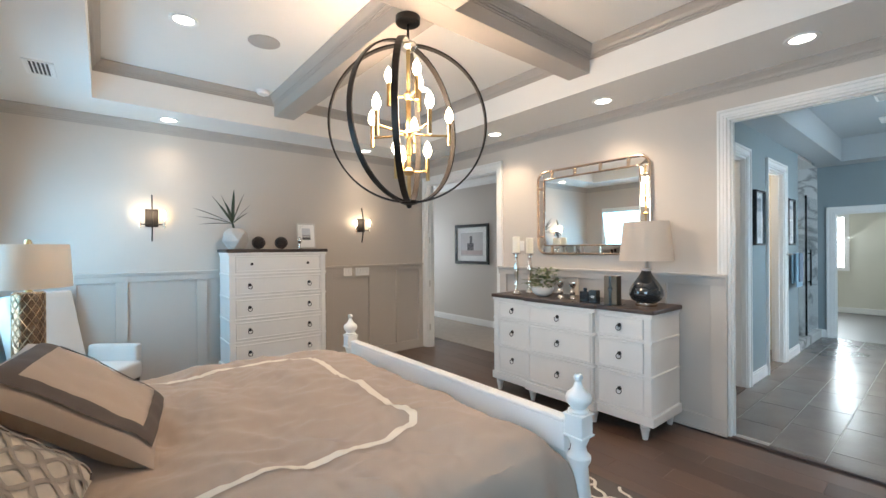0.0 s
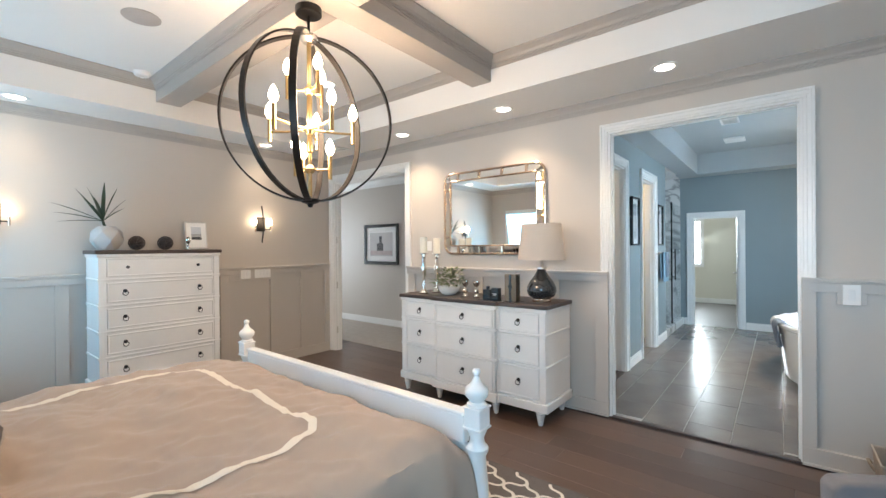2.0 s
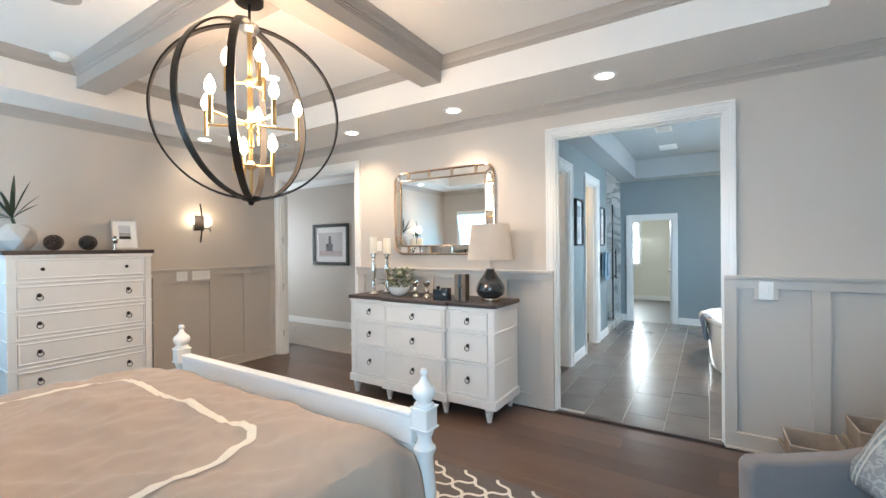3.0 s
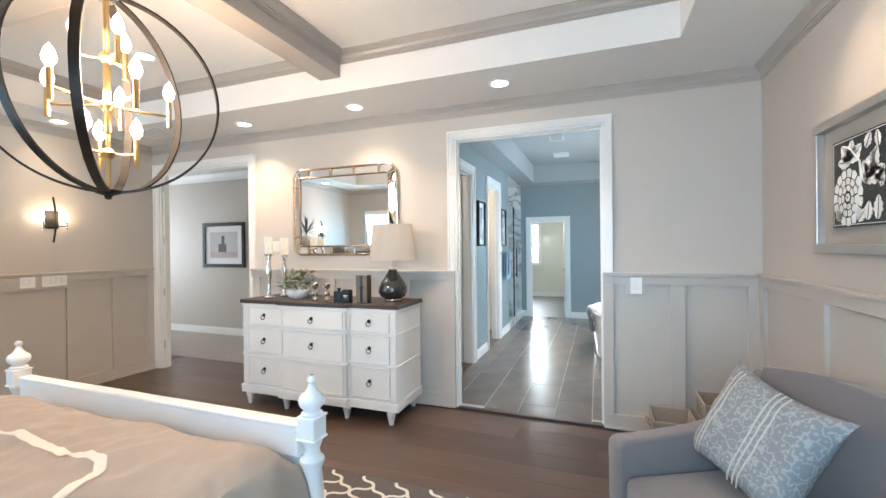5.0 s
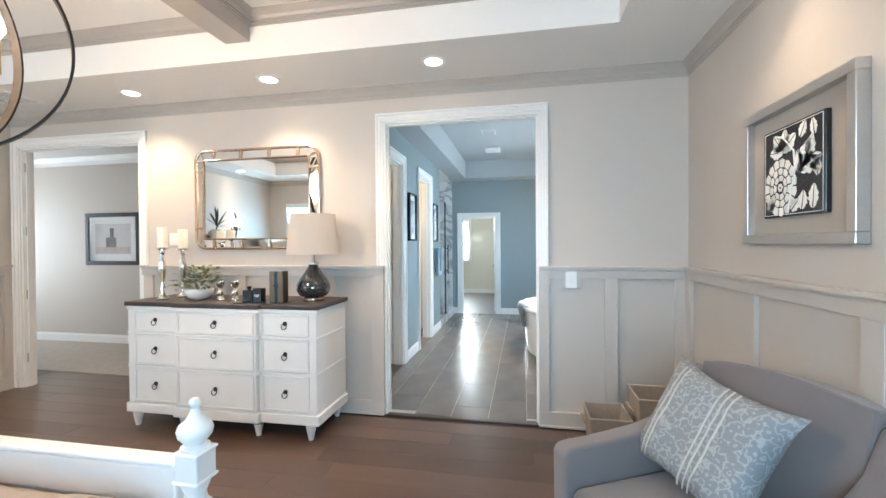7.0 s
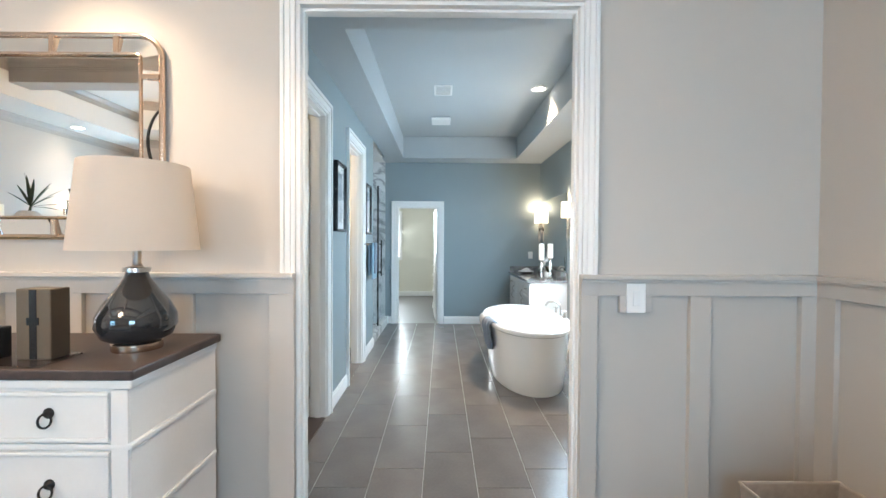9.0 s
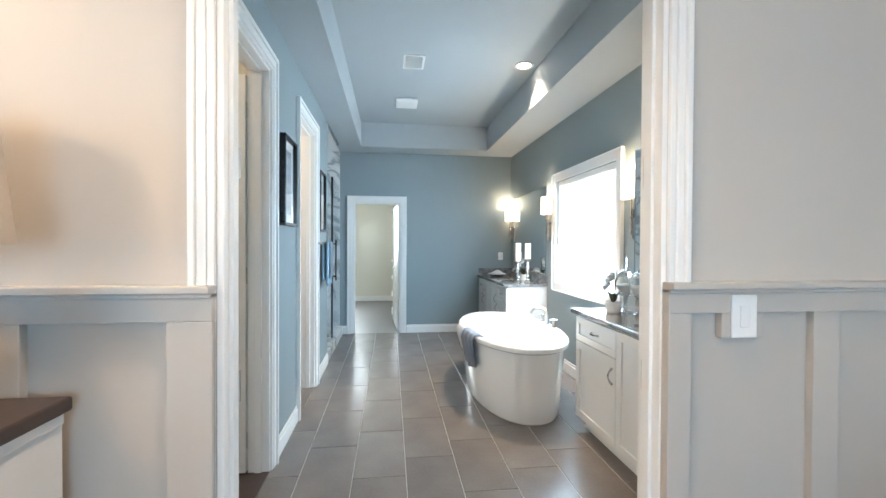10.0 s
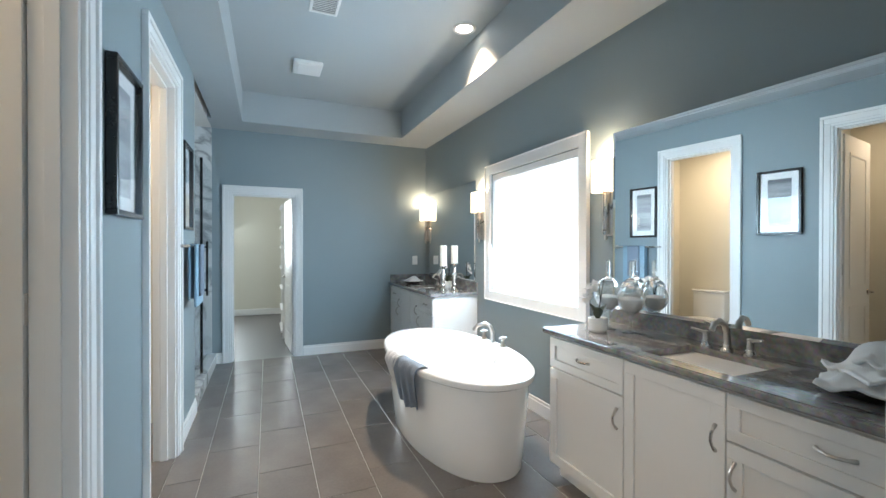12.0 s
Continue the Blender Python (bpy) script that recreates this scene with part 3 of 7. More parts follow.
def drawer_case(name, m, label, group, width, depth, height, columns, rows, base, knobs_in_first=False):
    """A chest with turned feet, a dark top, mouldings between the rows and drawers with raised rims.
    columns: (x0, x1, proud, feet); rows: (z0, z1); the front is at -y."""
    ob = thing(name, m, label, "dresser", group)
    hw, hd = width / 2, depth / 2
    prism("top", front_outline(columns, hw, hd, 0.025, 0.025), height - 0.035, height, DARKTOP, ob, "dark-stained wooden top", 0.007, 3)
    prism("body", front_outline(columns, hw, hd, 0.0, 0.0), base, height - 0.0355, FURN, ob, "", 0.003)
    prism("plinth", front_outline(columns, hw, hd, 0.02, 0.02), base - 0.075, base, FURN, ob, "", 0.008, 3)
    prism("moulding", front_outline(columns, hw, hd - 0.01, 0.012, 0.024), height - 0.065, height - 0.0352, FURN, ob, "", 0.005)
    for (a0, a1), (b0, b1) in zip(rows, rows[1:]):
        z = (a1 + b0) / 2
        prism("moulding", front_outline(columns, hw, hd - 0.01, 0.010, 0.021), z - 0.010, z + 0.010, FURN, ob, "", 0.005)
    for x in [c for col in columns for c in col[3]]:
        for y in (-hd + 0.045, hd - 0.05):
            p = [(r, z * (base - 0.075) / 0.13) for r, z in FOOT]
            leg = turned("foot", p, FURN, ob, "", 16)
            leg.matrix_basis = pose(x, y - (0.03 if y < 0 else 0), 0)
    for ci, (x0, x1, proud, _) in enumerate(columns):
        f = -hd - proud
        a0 = x0 + (0.06 if abs(x0 + hw) < 0.01 else 0.022)
        a1 = x1 - (0.06 if abs(x1 - hw) < 0.01 else 0.022)
        for b0, b1 in ((x0 + 0.001, a0 - 0.005), (a1 + 0.005, x1 - 0.001)):
            blocks("face_stile", [(b0, b1, f - 0.010, f, base + 0.002, height - 0.068)], FURN, ob, edge=0.002)
        for ri, (z0, z1) in enumerate(rows):
            w = 0.014
            d = blocks("drawer", [(a0, a1, f - 0.006, f + 0.01, z0, z1)], FURN, ob, edge=0.002)
            blocks("drawer_rim", [(a0, a1, f - 0.015, f - 0.006, z1 - w, z1), (a0, a1, f - 0.015, f - 0.006, z0, z0 + w), (a0, a0 + w, f - 0.0148, f - 0.006, z0 + w, z1 - w), (a1 - w, a1, f - 0.0148, f - 0.006, z0 + w, z1 - w)], FURN, d, edge=0.004)
            zc = (z0 + z1) / 2
            if knobs_in_first and ri == len(rows) - 1:
                for x in (a0 + (a1 - a0) * 0.17, a1 - (a1 - a0) * 0.17):
                    knob(d, pose(x, f - 0.006, zc))
            elif knobs_in_first:
                for x in (a0 + (a1 - a0) * 0.15, a1 - (a1 - a0) * 0.15):
                    ring_pull(d, pose(x, f - 0.006, zc + 0.01))
            else:
                ring_pull(d, pose((a0 + a1) / 2, f - 0.006, zc + 0.012))
    return ob


DT = 0.997
drawer_case("dresser", pose(3.81, 2.37, 0, 0, 0, -90), "white painted nine-drawer dresser with a dark wooden top", "", 1.63, 0.50, DT,
            [(-0.815, -0.35, 0.0, (-0.755,)), (-0.35, 0.35, 0.035, (-0.325, 0.325)), (0.35, 0.815, 0.0, (0.755,))],
            [(0.205, 0.468), (0.498, 0.733), (0.763, 0.922)], 0.187)
CT = 1.482
drawer_case("chest_of_drawers", pose(1.85, 4.965, 0), "tall white painted chest of five drawers with a dark top", "", 1.02, 0.43, CT,
            [(-0.51, 0.51, 0.0, (-0.45, 0.45))], [(0.311 + i * 0.233, 0.311 + i * 0.233 + 0.178) for i in range(4)] + [(1.243, 1.409)], 0.27, True)


def rounded_rect(w, h, r, n=8):
    pts = []
    for cx, cy, a in ((w / 2 - r, h / 2 - r, 0), (-w / 2 + r, h / 2 - r, 90), (-w / 2 + r, -h / 2 + r, 180), (w / 2 - r, -h / 2 + r, 270)):
        pts += [(cx + r * math.cos(radians(a + 90 * i / n)), cy + r * math.sin(radians(a + 90 * i / n))) for i in range(n + 1)]
    return pts


def wall_mirror(m):
    """Local: x along the wall, z up, front at -y."""
    ob = thing("wall_mirror", m, "rectangular wall mirror with rounded corners and a mirrored champagne frame", "mirror")
    w, h, fw = 1.22, 0.885, 0.085
    outer, inner = rounded_rect(w, h, 0.10), rounded_rect(w - 2 * fw, h - 2 * fw, 0.02)
    bm = bmesh.new()
    vs = [bm.verts.new((x, 0.0, z)) for x, z in outer]
    f = bm.faces.new(vs)
    r = bmesh.ops.extrude_face_region(bm, geom=[f])
    bmesh.ops.translate(bm, verts=[v for v in r["geom"] if isinstance(v, bmesh.types.BMVert)], vec=(0, -0.02, 0))
    part("back_board", bm, BLACK, ob)
    bm = bmesh.new()
    a = [bm.verts.new((x, -0.022, z)) for x, z in outer]
    b = [bm.verts.new((x, -0.034, z)) for x, z in inner]
    k = len(a)
    for i in range(k):
        bm.faces.new((a[i], a[(i + 1) % k], b[(i + 1) % k], b[i]))
    part("mirrored_border", bm, MIRROR, ob, "bevelled mirror strips")
    bm = bmesh.new()
    bm.faces.new([bm.verts.new((x, -0.026, z)) for x, z in inner])
    part("glass", bm, MIRROR, ob, "clear silvered glass")
    part("outer_bead", tube(bmesh.new(), [(x, -0.022, z) for x, z in outer + outer[:1]], 0.013, 8), ROSE, ob, "champagne metal bead", smooth=True)
    part("inner_bead", tube(bmesh.new(), [(x, -0.034, z) for x, z in inner + inner[:1]], 0.008, 8), ROSE, ob, smooth=True)
    iw, ih = w / 2 - fw, h / 2 - fw
    for x in (-0.42, -0.14, 0.14, 0.42):
        for s in (1, -1):
            blocks("cross_bar", [(x - 0.013, x + 0.013, -0.040, -0.02, *sorted((s * (ih + 0.004), s * (h / 2 - 0.006))))], ROSE, ob, edge=0.004)
    for z in (-0.26, 0.26):
        for s in (1, -1):
            blocks("cross_bar", [(*sorted((s * (iw + 0.004), s * (w / 2 - 0.006))), -0.040, -0.02, z - 0.013, z + 0.013)], ROSE, ob, edge=0.004)
    return ob


wall_mirror(pose(E - 0.001, 2.415, 1.855, 0, 0, -90))


def lamp_shade(parent, r0, r1, h, z, material=None, thin=0.003):
    bm = bmesh.new()
    lathe_open(bm, [(r0, z), (r1, z + h), (r1 - thin, z + h), (r0 - thin, z)], 40)
    return part("shade", bm, material or SHADE_LIT, parent, "pale linen drum shade", smooth=True)


def lathe_open(bm, loop, segments):
    """Turns a closed section of (radius, height) round z: a ring with a hole."""
    rings = [[bm.verts.new((r * math.cos(2 * math.pi * i / segments), r * math.sin(2 * math.pi * i / segments), z)) for i in range(segments)] for r, z in loop]
    for a, b in zip(rings, rings[1:] + rings[:1]):
        for i in range(segments):
            j = (i + 1) % segments
            bm.faces.new((a[i], a[j], b[j], b[i]))
    return bm


SMOKE = mat("smoky_glazed_glass", (0.05, 0.055, 0.062), 0.07, 0.5, var=0.35, scale=6, coat=1.0)
OATMEAL = cloth_shade("oatmeal_shade", (0.74, 0.66, 0.58), 0.3)
table_lamp = thing("table_lamp", pose(3.80, 1.705, DT), "table lamp with a smoky gourd-shaped glass base and drum shade", "lamp")
turned("lamp_base", [(0.0, 0.0), (0.080, 0.0), (0.082, 0.008), (0.081, 0.026), (0.076, 0.03), (0.0, 0.03)], ROSE, table_lamp, "champagne metal foot", 32)
turned("lamp_body", [(0.0, 0.03), (0.078, 0.03), (0.112, 0.05), (0.131, 0.09), (0.128, 0.13), (0.105, 0.175), (0.068, 0.225), (0.042, 0.265), (0.036, 0.285), (0.0, 0.286)], SMOKE, table_lamp, "smoky grey glazed glass", 40)
turned("lamp_neck", [(0.0, 0.286), (0.044, 0.286), (0.044, 0.302), (0.02, 0.306), (0.014, 0.32), (0.014, 0.39), (0.0, 0.39)], NICKEL, table_lamp, "", 20)
lamp_shade(table_lamp, 0.205, 0.172, 0.315, 0.368, OATMEAL)


def candlestick(m, h, candle_h, group):
    ob = thing("candlestick", m, "polished silver candlestick with an ivory pillar candle", "candlestick", group)
    prof = [(0, 0), (0.048, 0), (0.05, 0.01), (0.038, 0.022), (0.02, 0.045), (0.014, 0.07), (0.021, 0.10), (0.014, 0.12), (0.017, 0.16), (0.028, 0.24), (0.030, 0.28), (0.017, 0.34), (0.013, 0.38), (0.025, 0.395), (0.016, 0.41), (0.046, 0.428), (0.047, 0.438), (0, 0.44)]
    turned("stem", [(r, z * h / 0.44) for r, z in prof], SILVER, ob, "", 20)
    turned("candle", [(0, h), (0.038, h), (0.038, h + candle_h - 0.004), (0.034, h + candle_h), (0.01, h + candle_h - 0.006), (0, h + candle_h - 0.006)], CANDLE, ob, "ivory pillar candle", 20)
    return ob


candlestick(pose(3.68, 2.985, DT), 0.43, 0.165, "candlesticks on the dresser")
candlestick(pose(3.86, 2.955, DT), 0.42, 0.165, "candlesticks on the dresser")


def votive(m):
    ob = thing("votive_holder", m, "small turned silver candle holder on the dresser", "candle holder", "silver candle holders")
    turned("stem", [(0, 0), (0.032, 0), (0.033, 0.008), (0.02, 0.02), (0.014, 0.035), (0.03, 0.055), (0.03, 0.07), (0.014, 0.09), (0.014, 0.10), (0.034, 0.125), (0.036, 0.15), (0.03, 0.152), (0.028, 0.135), (0, 0.13)], SILVER, ob, "", 20)
    return ob


votive(pose(3.70, 2.465, DT)), votive(pose(3.73, 2.352, DT))

rng = random.Random(7)


def leaf_mesh(bm, base, direction, length, width, droop=0.25, up=Vector((0, 0, 1))):
    """A pointed leaf, folded along its rib."""
    d = Vector(direction).normalized()
    side = d.cross(up)
    side = side.normalized() if side.length > 1e-3 else Vector((1, 0, 0))
    nrm = side.cross(d)
    prev = None
    n = 5
    for i in range(n + 1):
        t = i / n
        c = Vector(base) + d * length * t - up * droop * length * t * t
        w = width * math.sin(math.pi * min(0.97, 0.08 + 0.92 * t)) ** 0.8 * 0.5
        row = [bm.verts.new(c - side * w + nrm * w * 0.35), bm.verts.new(c), bm.verts.new(c + side * w + nrm * w * 0.35)]
        if prev:
            bm.faces.new((prev[0], prev[1], row[1], row[0])), bm.faces.new((prev[1], prev[2], row[2], row[1]))
        prev = row


plant = thing("potted_plant", pose(3.745, 2.70, DT), "sage green leafy arrangement in a white ribbed bowl", "plant")
turned("bowl", [(0, 0), (0.05, 0), (0.085, 0.02), (0.11, 0.055), (0.115, 0.09), (0.108, 0.09), (0.10, 0.06), (0, 0.05)], PORCELAIN, plant, "white ceramic bowl", 32)
bm = bmesh.new()
for i in range(260):
    a, e = rng.uniform(0, 2 * math.pi), rng.uniform(0.05, 1.35)
    r = rng.uniform(0.06, 0.185)
    base = Vector((r * math.cos(a) * math.cos(e) * 1.15, r * math.sin(a) * math.cos(e) * 1.15, 0.085 + r * math.sin(e) * 1.1))
    leaf_mesh(bm, base, (math.cos(a + rng.uniform(-0.6, 0.6)), math.sin(a + rng.uniform(-0.6, 0.6)), rng.uniform(-0.1, 1.0)), rng.uniform(0.04, 0.075), rng.uniform(0.016, 0.03))
part("foliage", bm, LEAF, plant, "sage green leaves", smooth=True)
bm = bmesh.new()
for i in range(16):
    a = rng.uniform(0, 2 * math.pi)
    c = Vector((0.09 * math.cos(a), 0.09 * math.sin(a), 0.17 + rng.uniform(-0.03, 0.04)))
    for k in range(7):
        leaf_mesh(bm, c, (math.cos(k * 0.9), math.sin(k * 0.9), 0.7), 0.03, 0.022)
part("blossoms", bm, PETAL, plant, "pale blossoms", smooth=True)


def bottle(m, name, w, d, h, neck, material, label):
    ob = thing(name, m, label, "bottle" if neck else "box")
    blocks("body", [(-w / 2, w / 2, -d / 2, d / 2, 0, h)], material, ob, edge=0.004)
    if neck:
        turned("cap", [(0, h), (0.012, h), (0.012, h + 0.008), (0.017, h + 0.009), (0.017, h + 0.03), (0, h + 0.03)], BLACK, ob, "black cap", 16)
    return ob


tray = blocks("vanity_tray", [(3.55, 3.72, 1.84, 2.24, DT, DT + 0.006)], GLASS, edge=0.002)
tagged(tray, "clear glass tray under the perfume bottles", "tray")
bottle(pose(3.66, 2.175, DT + 0.006), "perfume_bottle", 0.05, 0.085, 0.085, True, BLACK, "black glass perfume bottle on the dresser")
carton = bottle(pose(3.64, 2.075, DT + 0.006), "perfume_box", 0.06, 0.075, 0.105, False, BLACK, "black perfume box with pale lettering bars")
blocks("label_bar", [(-0.0315, -0.0302, -0.02, 0.02, 0.05, 0.056), (-0.0315, -0.0302, -0.014, 0.014, 0.04, 0.044)], PAPER, carton, "pale lettering bars", edge=0)
gift = bottle(pose(3.66, 1.92, DT + 0.006), "gift_box", 0.075, 0.115, 0.235, False, mat("bronze_card", (0.16, 0.115, 0.075), 0.4, 0.4, var=0.1), "tall bronze cologne box with a dark band")
blocks("band", [(-0.0395, -0.0377, -0.012, 0.012, 0.002, 0.233), (-0.04, -0.0377, -0.02, 0.02, 0.115, 0.14)], BLACK, gift, "dark band and seal", edge=0)

# things on the tall chest
CONCRETE = mat("pale_concrete", (0.50, 0.48, 0.46), 0.75, var=0.08, bump=0.3)
vase = thing("faceted_vase", pose(1.46, 4.99, CT), "pale faceted vase holding long spiky leaves", "vase")
bm = bmesh.new()
n = 6
levels = [(0.075, 0.0, 0), (0.135, 0.085, 0.5), (0.12, 0.175, 0), (0.07, 0.225, 0.5)]
rings = [[bm.verts.new((r * math.cos(2 * math.pi * (i + o) / n), r * math.sin(2 * math.pi * (i + o) / n), z)) for i in range(n)] for r, z, o in levels]
for li, (a, b) in enumerate(zip(rings, rings[1:])):
    o = levels[li][2]
    for i in range(n):
        j = (i + 1) % n
        if o == 0:
            bm.faces.new((a[i], a[j], b[i])), bm.faces.new((a[j], b[j], b[i]))
        else:
            bm.faces.new((a[i], b[j], b[i])), bm.faces.new((a[i], a[j], b[j]))
bm.faces.new(rings[0][::-1]), bm.faces.new(rings[-1])
bevel(bm, 0.003, 1)
part("vase_body", bm, CONCRETE, vase, "pale faceted ceramic")
bm = bmesh.new()
for a, tilt, ln in ((200, 0.25, 0.34), (170, 0.5, 0.36), (225, 0.75, 0.30), (190, 1.0, 0.33), (150, 1.25, 0.32), (60, 1.45, 0.36), (330, 1.25, 0.33), (350, 0.95, 0.26), (20, 0.7, 0.22), (260, 0.95, 0.26), (100, 1.0, 0.28), (185, 0.05, 0.28)):
    leaf_mesh(bm, (-0.03, 0, 0.27), (math.cos(radians(a)) * math.cos(tilt), math.sin(radians(a)) * math.cos(tilt), math.sin(tilt)), ln * 1.15, 0.034, 0.1)
tube(bm, [(0, 0, 0.17), (-0.015, 0, 0.22), (-0.03, 0, 0.27)], 0.012, 8)
part("leaves", bm, LEAF_D, vase, "long dark spiky leaves")


def woven_ball(m, label):
    ob = thing("decor_ball", m, label, "ornament", "ornamental balls")
    bm = bmesh.new()
    rr = random.Random(3)
    for i in range(16):
        q = Euler((rr.uniform(0, 3.2), rr.uniform(0, 3.2), rr.uniform(0, 3.2))).to_matrix()
        tube(bm, [q @ Vector((0.066 * math.cos(a), 0.066 * math.sin(a), 0)) + Vector((0, 0, 0.07)) for a in [2 * math.pi * k / 20 for k in range(21)]], 0.0045, 5)
    part("strands", bm, mat("dark_twig", (0.06, 0.045, 0.04), 0.5, 0.2, var=0.3), ob, "interwoven dark strands", smooth=True)
    bm = bmesh.new()
    bmesh.ops.create_icosphere(bm, subdivisions=3, radius=0.058, matrix=Matrix.Translation((0, 0, 0.07)))
    part("core", bm, IRON, ob, "dark core", smooth=True)
    return ob


woven_ball(pose(1.69, 4.98, CT), "dark woven ornamental ball on the chest")
woven_ball(pose(1.935, 4.98, CT), "dark woven ornamental ball on the chest")


def picture(name, m, w, h, frame_w, depth, frame_mat, label, mat_w, art_mat, parts=(), category="picture"):
    """A framed picture, facing -y, centred on its own origin."""
    ob = thing(name, m, label, category)
    def bar(nm, b):
        blocks(nm, [b], frame_mat, ob, edge=0.004)
    bar("frame_bar", (-w / 2, w / 2, -depth, 0, h / 2 - frame_w, h / 2)), bar("frame_bar", (-w / 2, w / 2, -depth, 0, -h / 2, -h / 2 + frame_w))
    bar("frame_bar", (-w / 2, -w / 2 + frame_w, -depth + 0.001, 0, -h / 2 + frame_w, h / 2 - frame_w)), bar("frame_bar", (w / 2 - frame_w, w / 2, -depth + 0.001, 0, -h / 2 + frame_w, h / 2 - frame_w))
    iw, ih = w / 2 - frame_w, h / 2 - frame_w
    blocks("mat_board", [(-iw, iw, -0.008, -0.001, -ih, ih)], PAPER, ob, "white mat board", edge=0)
    if art_mat:
        blocks("print", [(-iw + mat_w, iw - mat_w, -0.010, -0.0085, -ih + mat_w, ih - mat_w)], art_mat, ob, "soft grey landscape print", edge=0)
    for nm, b, mt in parts:
        blocks(nm, [b], mt, ob, edge=0)
    g = blocks("glazing", [(-iw, iw, -depth * 0.6 - 0.002, -depth * 0.6, -ih, ih)], GLASS, ob, "clear picture glass", edge=0)
    g.visible_shadow = False
    return ob


def print_mat(name, low, high, scale, detail=6.0, stretch=(1, 1, 3)):
    m = mat(name, low, 0.7)
    n, l = m.node_tree.nodes, m.node_tree.links
    tc, mp, nz, rp = n.new("ShaderNodeTexCoord"), n.new("ShaderNodeMapping"), n.new("ShaderNodeTexNoise"), n.new("ShaderNodeValToRGB")
    mp.inputs["Scale"].default_value = stretch
    nz.inputs["Scale"].default_value, nz.inputs["Detail"].default_value = scale, detail
    rp.color_ramp.elements[0].position, rp.color_ramp.elements[0].color = 0.35, (*low, 1)
    rp.color_ramp.elements[1].position, rp.color_ramp.elements[1].color = 0.65, (*high, 1)
    l.new(tc.outputs["Object"], mp.inputs["Vector"]), l.new(mp.outputs[0], nz.inputs["Vector"]), l.new(nz.outputs["Fac"], rp.inputs["Fac"]), l.new(rp.outputs["Color"], n["Principled BSDF"].inputs["Base Color"])
    return m


GREY_PRINT = print_mat("grey_landscape_print", (0.10, 0.10, 0.11), (0.55, 0.55, 0.55), 3.0)
DARKER = mat("dark_print_ink", (0.05, 0.05, 0.055), 0.7, var=0.3, scale=14)
SKYINK = mat("pale_print_sky", (0.55, 0.57, 0.60), 0.7, var=0.08, scale=6)
pf = picture("photo_frame", pose(2.255, 5.06, CT + 0.155, -9), 0.225, 0.30, 0.014, 0.018, mat("silver_leaf", (0.62, 0.60, 0.57), 0.3, 0.8), "silver photo frame with a small grey seascape", 0.055, None,
             [("print_sky", (-0.05, 0.05, -0.010, -0.0085, 0.01, 0.09), SKYINK), ("print_sea", (-0.05, 0.05, -0.010, -0.0085, -0.05, 0.01), GREY_PRINT), ("print_shore", (-0.05, 0.05, -0.011, -0.0102, -0.05, -0.02), DARKER)])
cup = thing("silver_figurine", pose(2.13, 4.93, CT), "small silver cup ornament beside the photo frame", "ornament")
turned("stem", [(0, 0), (0.03, 0), (0.03, 0.006), (0.01, 0.014), (0.008, 0.06), (0.02, 0.075), (0.026, 0.10), (0.02, 0.115), (0.01, 0.12), (0.014, 0.13), (0, 0.14)], SILVER, cup, "", 16)

# hall picture
picture("hall_picture", pose(HX - 0.002, 6.03, 1.55, 0, 0, -90), 0.95, 0.77, 0.06, 0.03, BLACK, "black-framed print with a dark bird on pale ground", 0.1, mat("pale_hall_print", (0.55, 0.53, 0.52), 0.7, var=0.12, scale=5),
        [("print_shape", (-0.12, 0.06, -0.0115, -0.0102, -0.12, 0.02), DARKER), ("print_shape", (-0.05, 0.02, -0.0115, -0.0102, 0.0201, 0.16), DARKER), ("print_band", (-0.3, 0.3, -0.0112, -0.0104, -0.2, -0.1201), mat("pinkish_print", (0.50, 0.40, 0.38), 0.7, var=0.15, scale=9))])

# framed botanical panel on the south wall
art = thing("wall_art", pose(2.852, S + 0.001, 1.754, 0, 0, 180), "silver-framed floating panel with black and white leaf scrolls", "wall art")
SILVERLEAF = mat("brushed_silver_frame", (0.55, 0.52, 0.49), 0.35, 0.85, var=0.08)
aw, ah, fw = 0.77, 0.66, 0.045
for b in ((-aw / 2, aw / 2, -0.05, 0, ah / 2 - fw, ah / 2), (-aw / 2, aw / 2, -0.05, 0, -ah / 2, -ah / 2 + fw), (-aw / 2, -aw / 2 + fw, -0.049, 0, -ah / 2 + fw, ah / 2 - fw), (aw / 2 - fw, aw / 2, -0.049, 0, -ah / 2 + fw, ah / 2 - fw)):
    blocks("frame_bar", [b], SILVERLEAF, art, edge=0.004)
blocks("backing", [(-aw / 2 + fw, aw / 2 - fw, -0.012, -0.002, -ah / 2 + fw, ah / 2 - fw)], mat("taupe_backing", (0.40, 0.37, 0.33), 0.6, var=0.03), art, "taupe backing board", edge=0)
blocks("panel", [(-0.213, 0.213, -0.034, -0.0125, -0.205, 0.205)], BLACK, art, "black painted panel", edge=0.003)
INK = mat("ivory_ink", (0.78, 0.77, 0.74), 0.6, var=0.05, scale=20)
bm = bmesh.new()


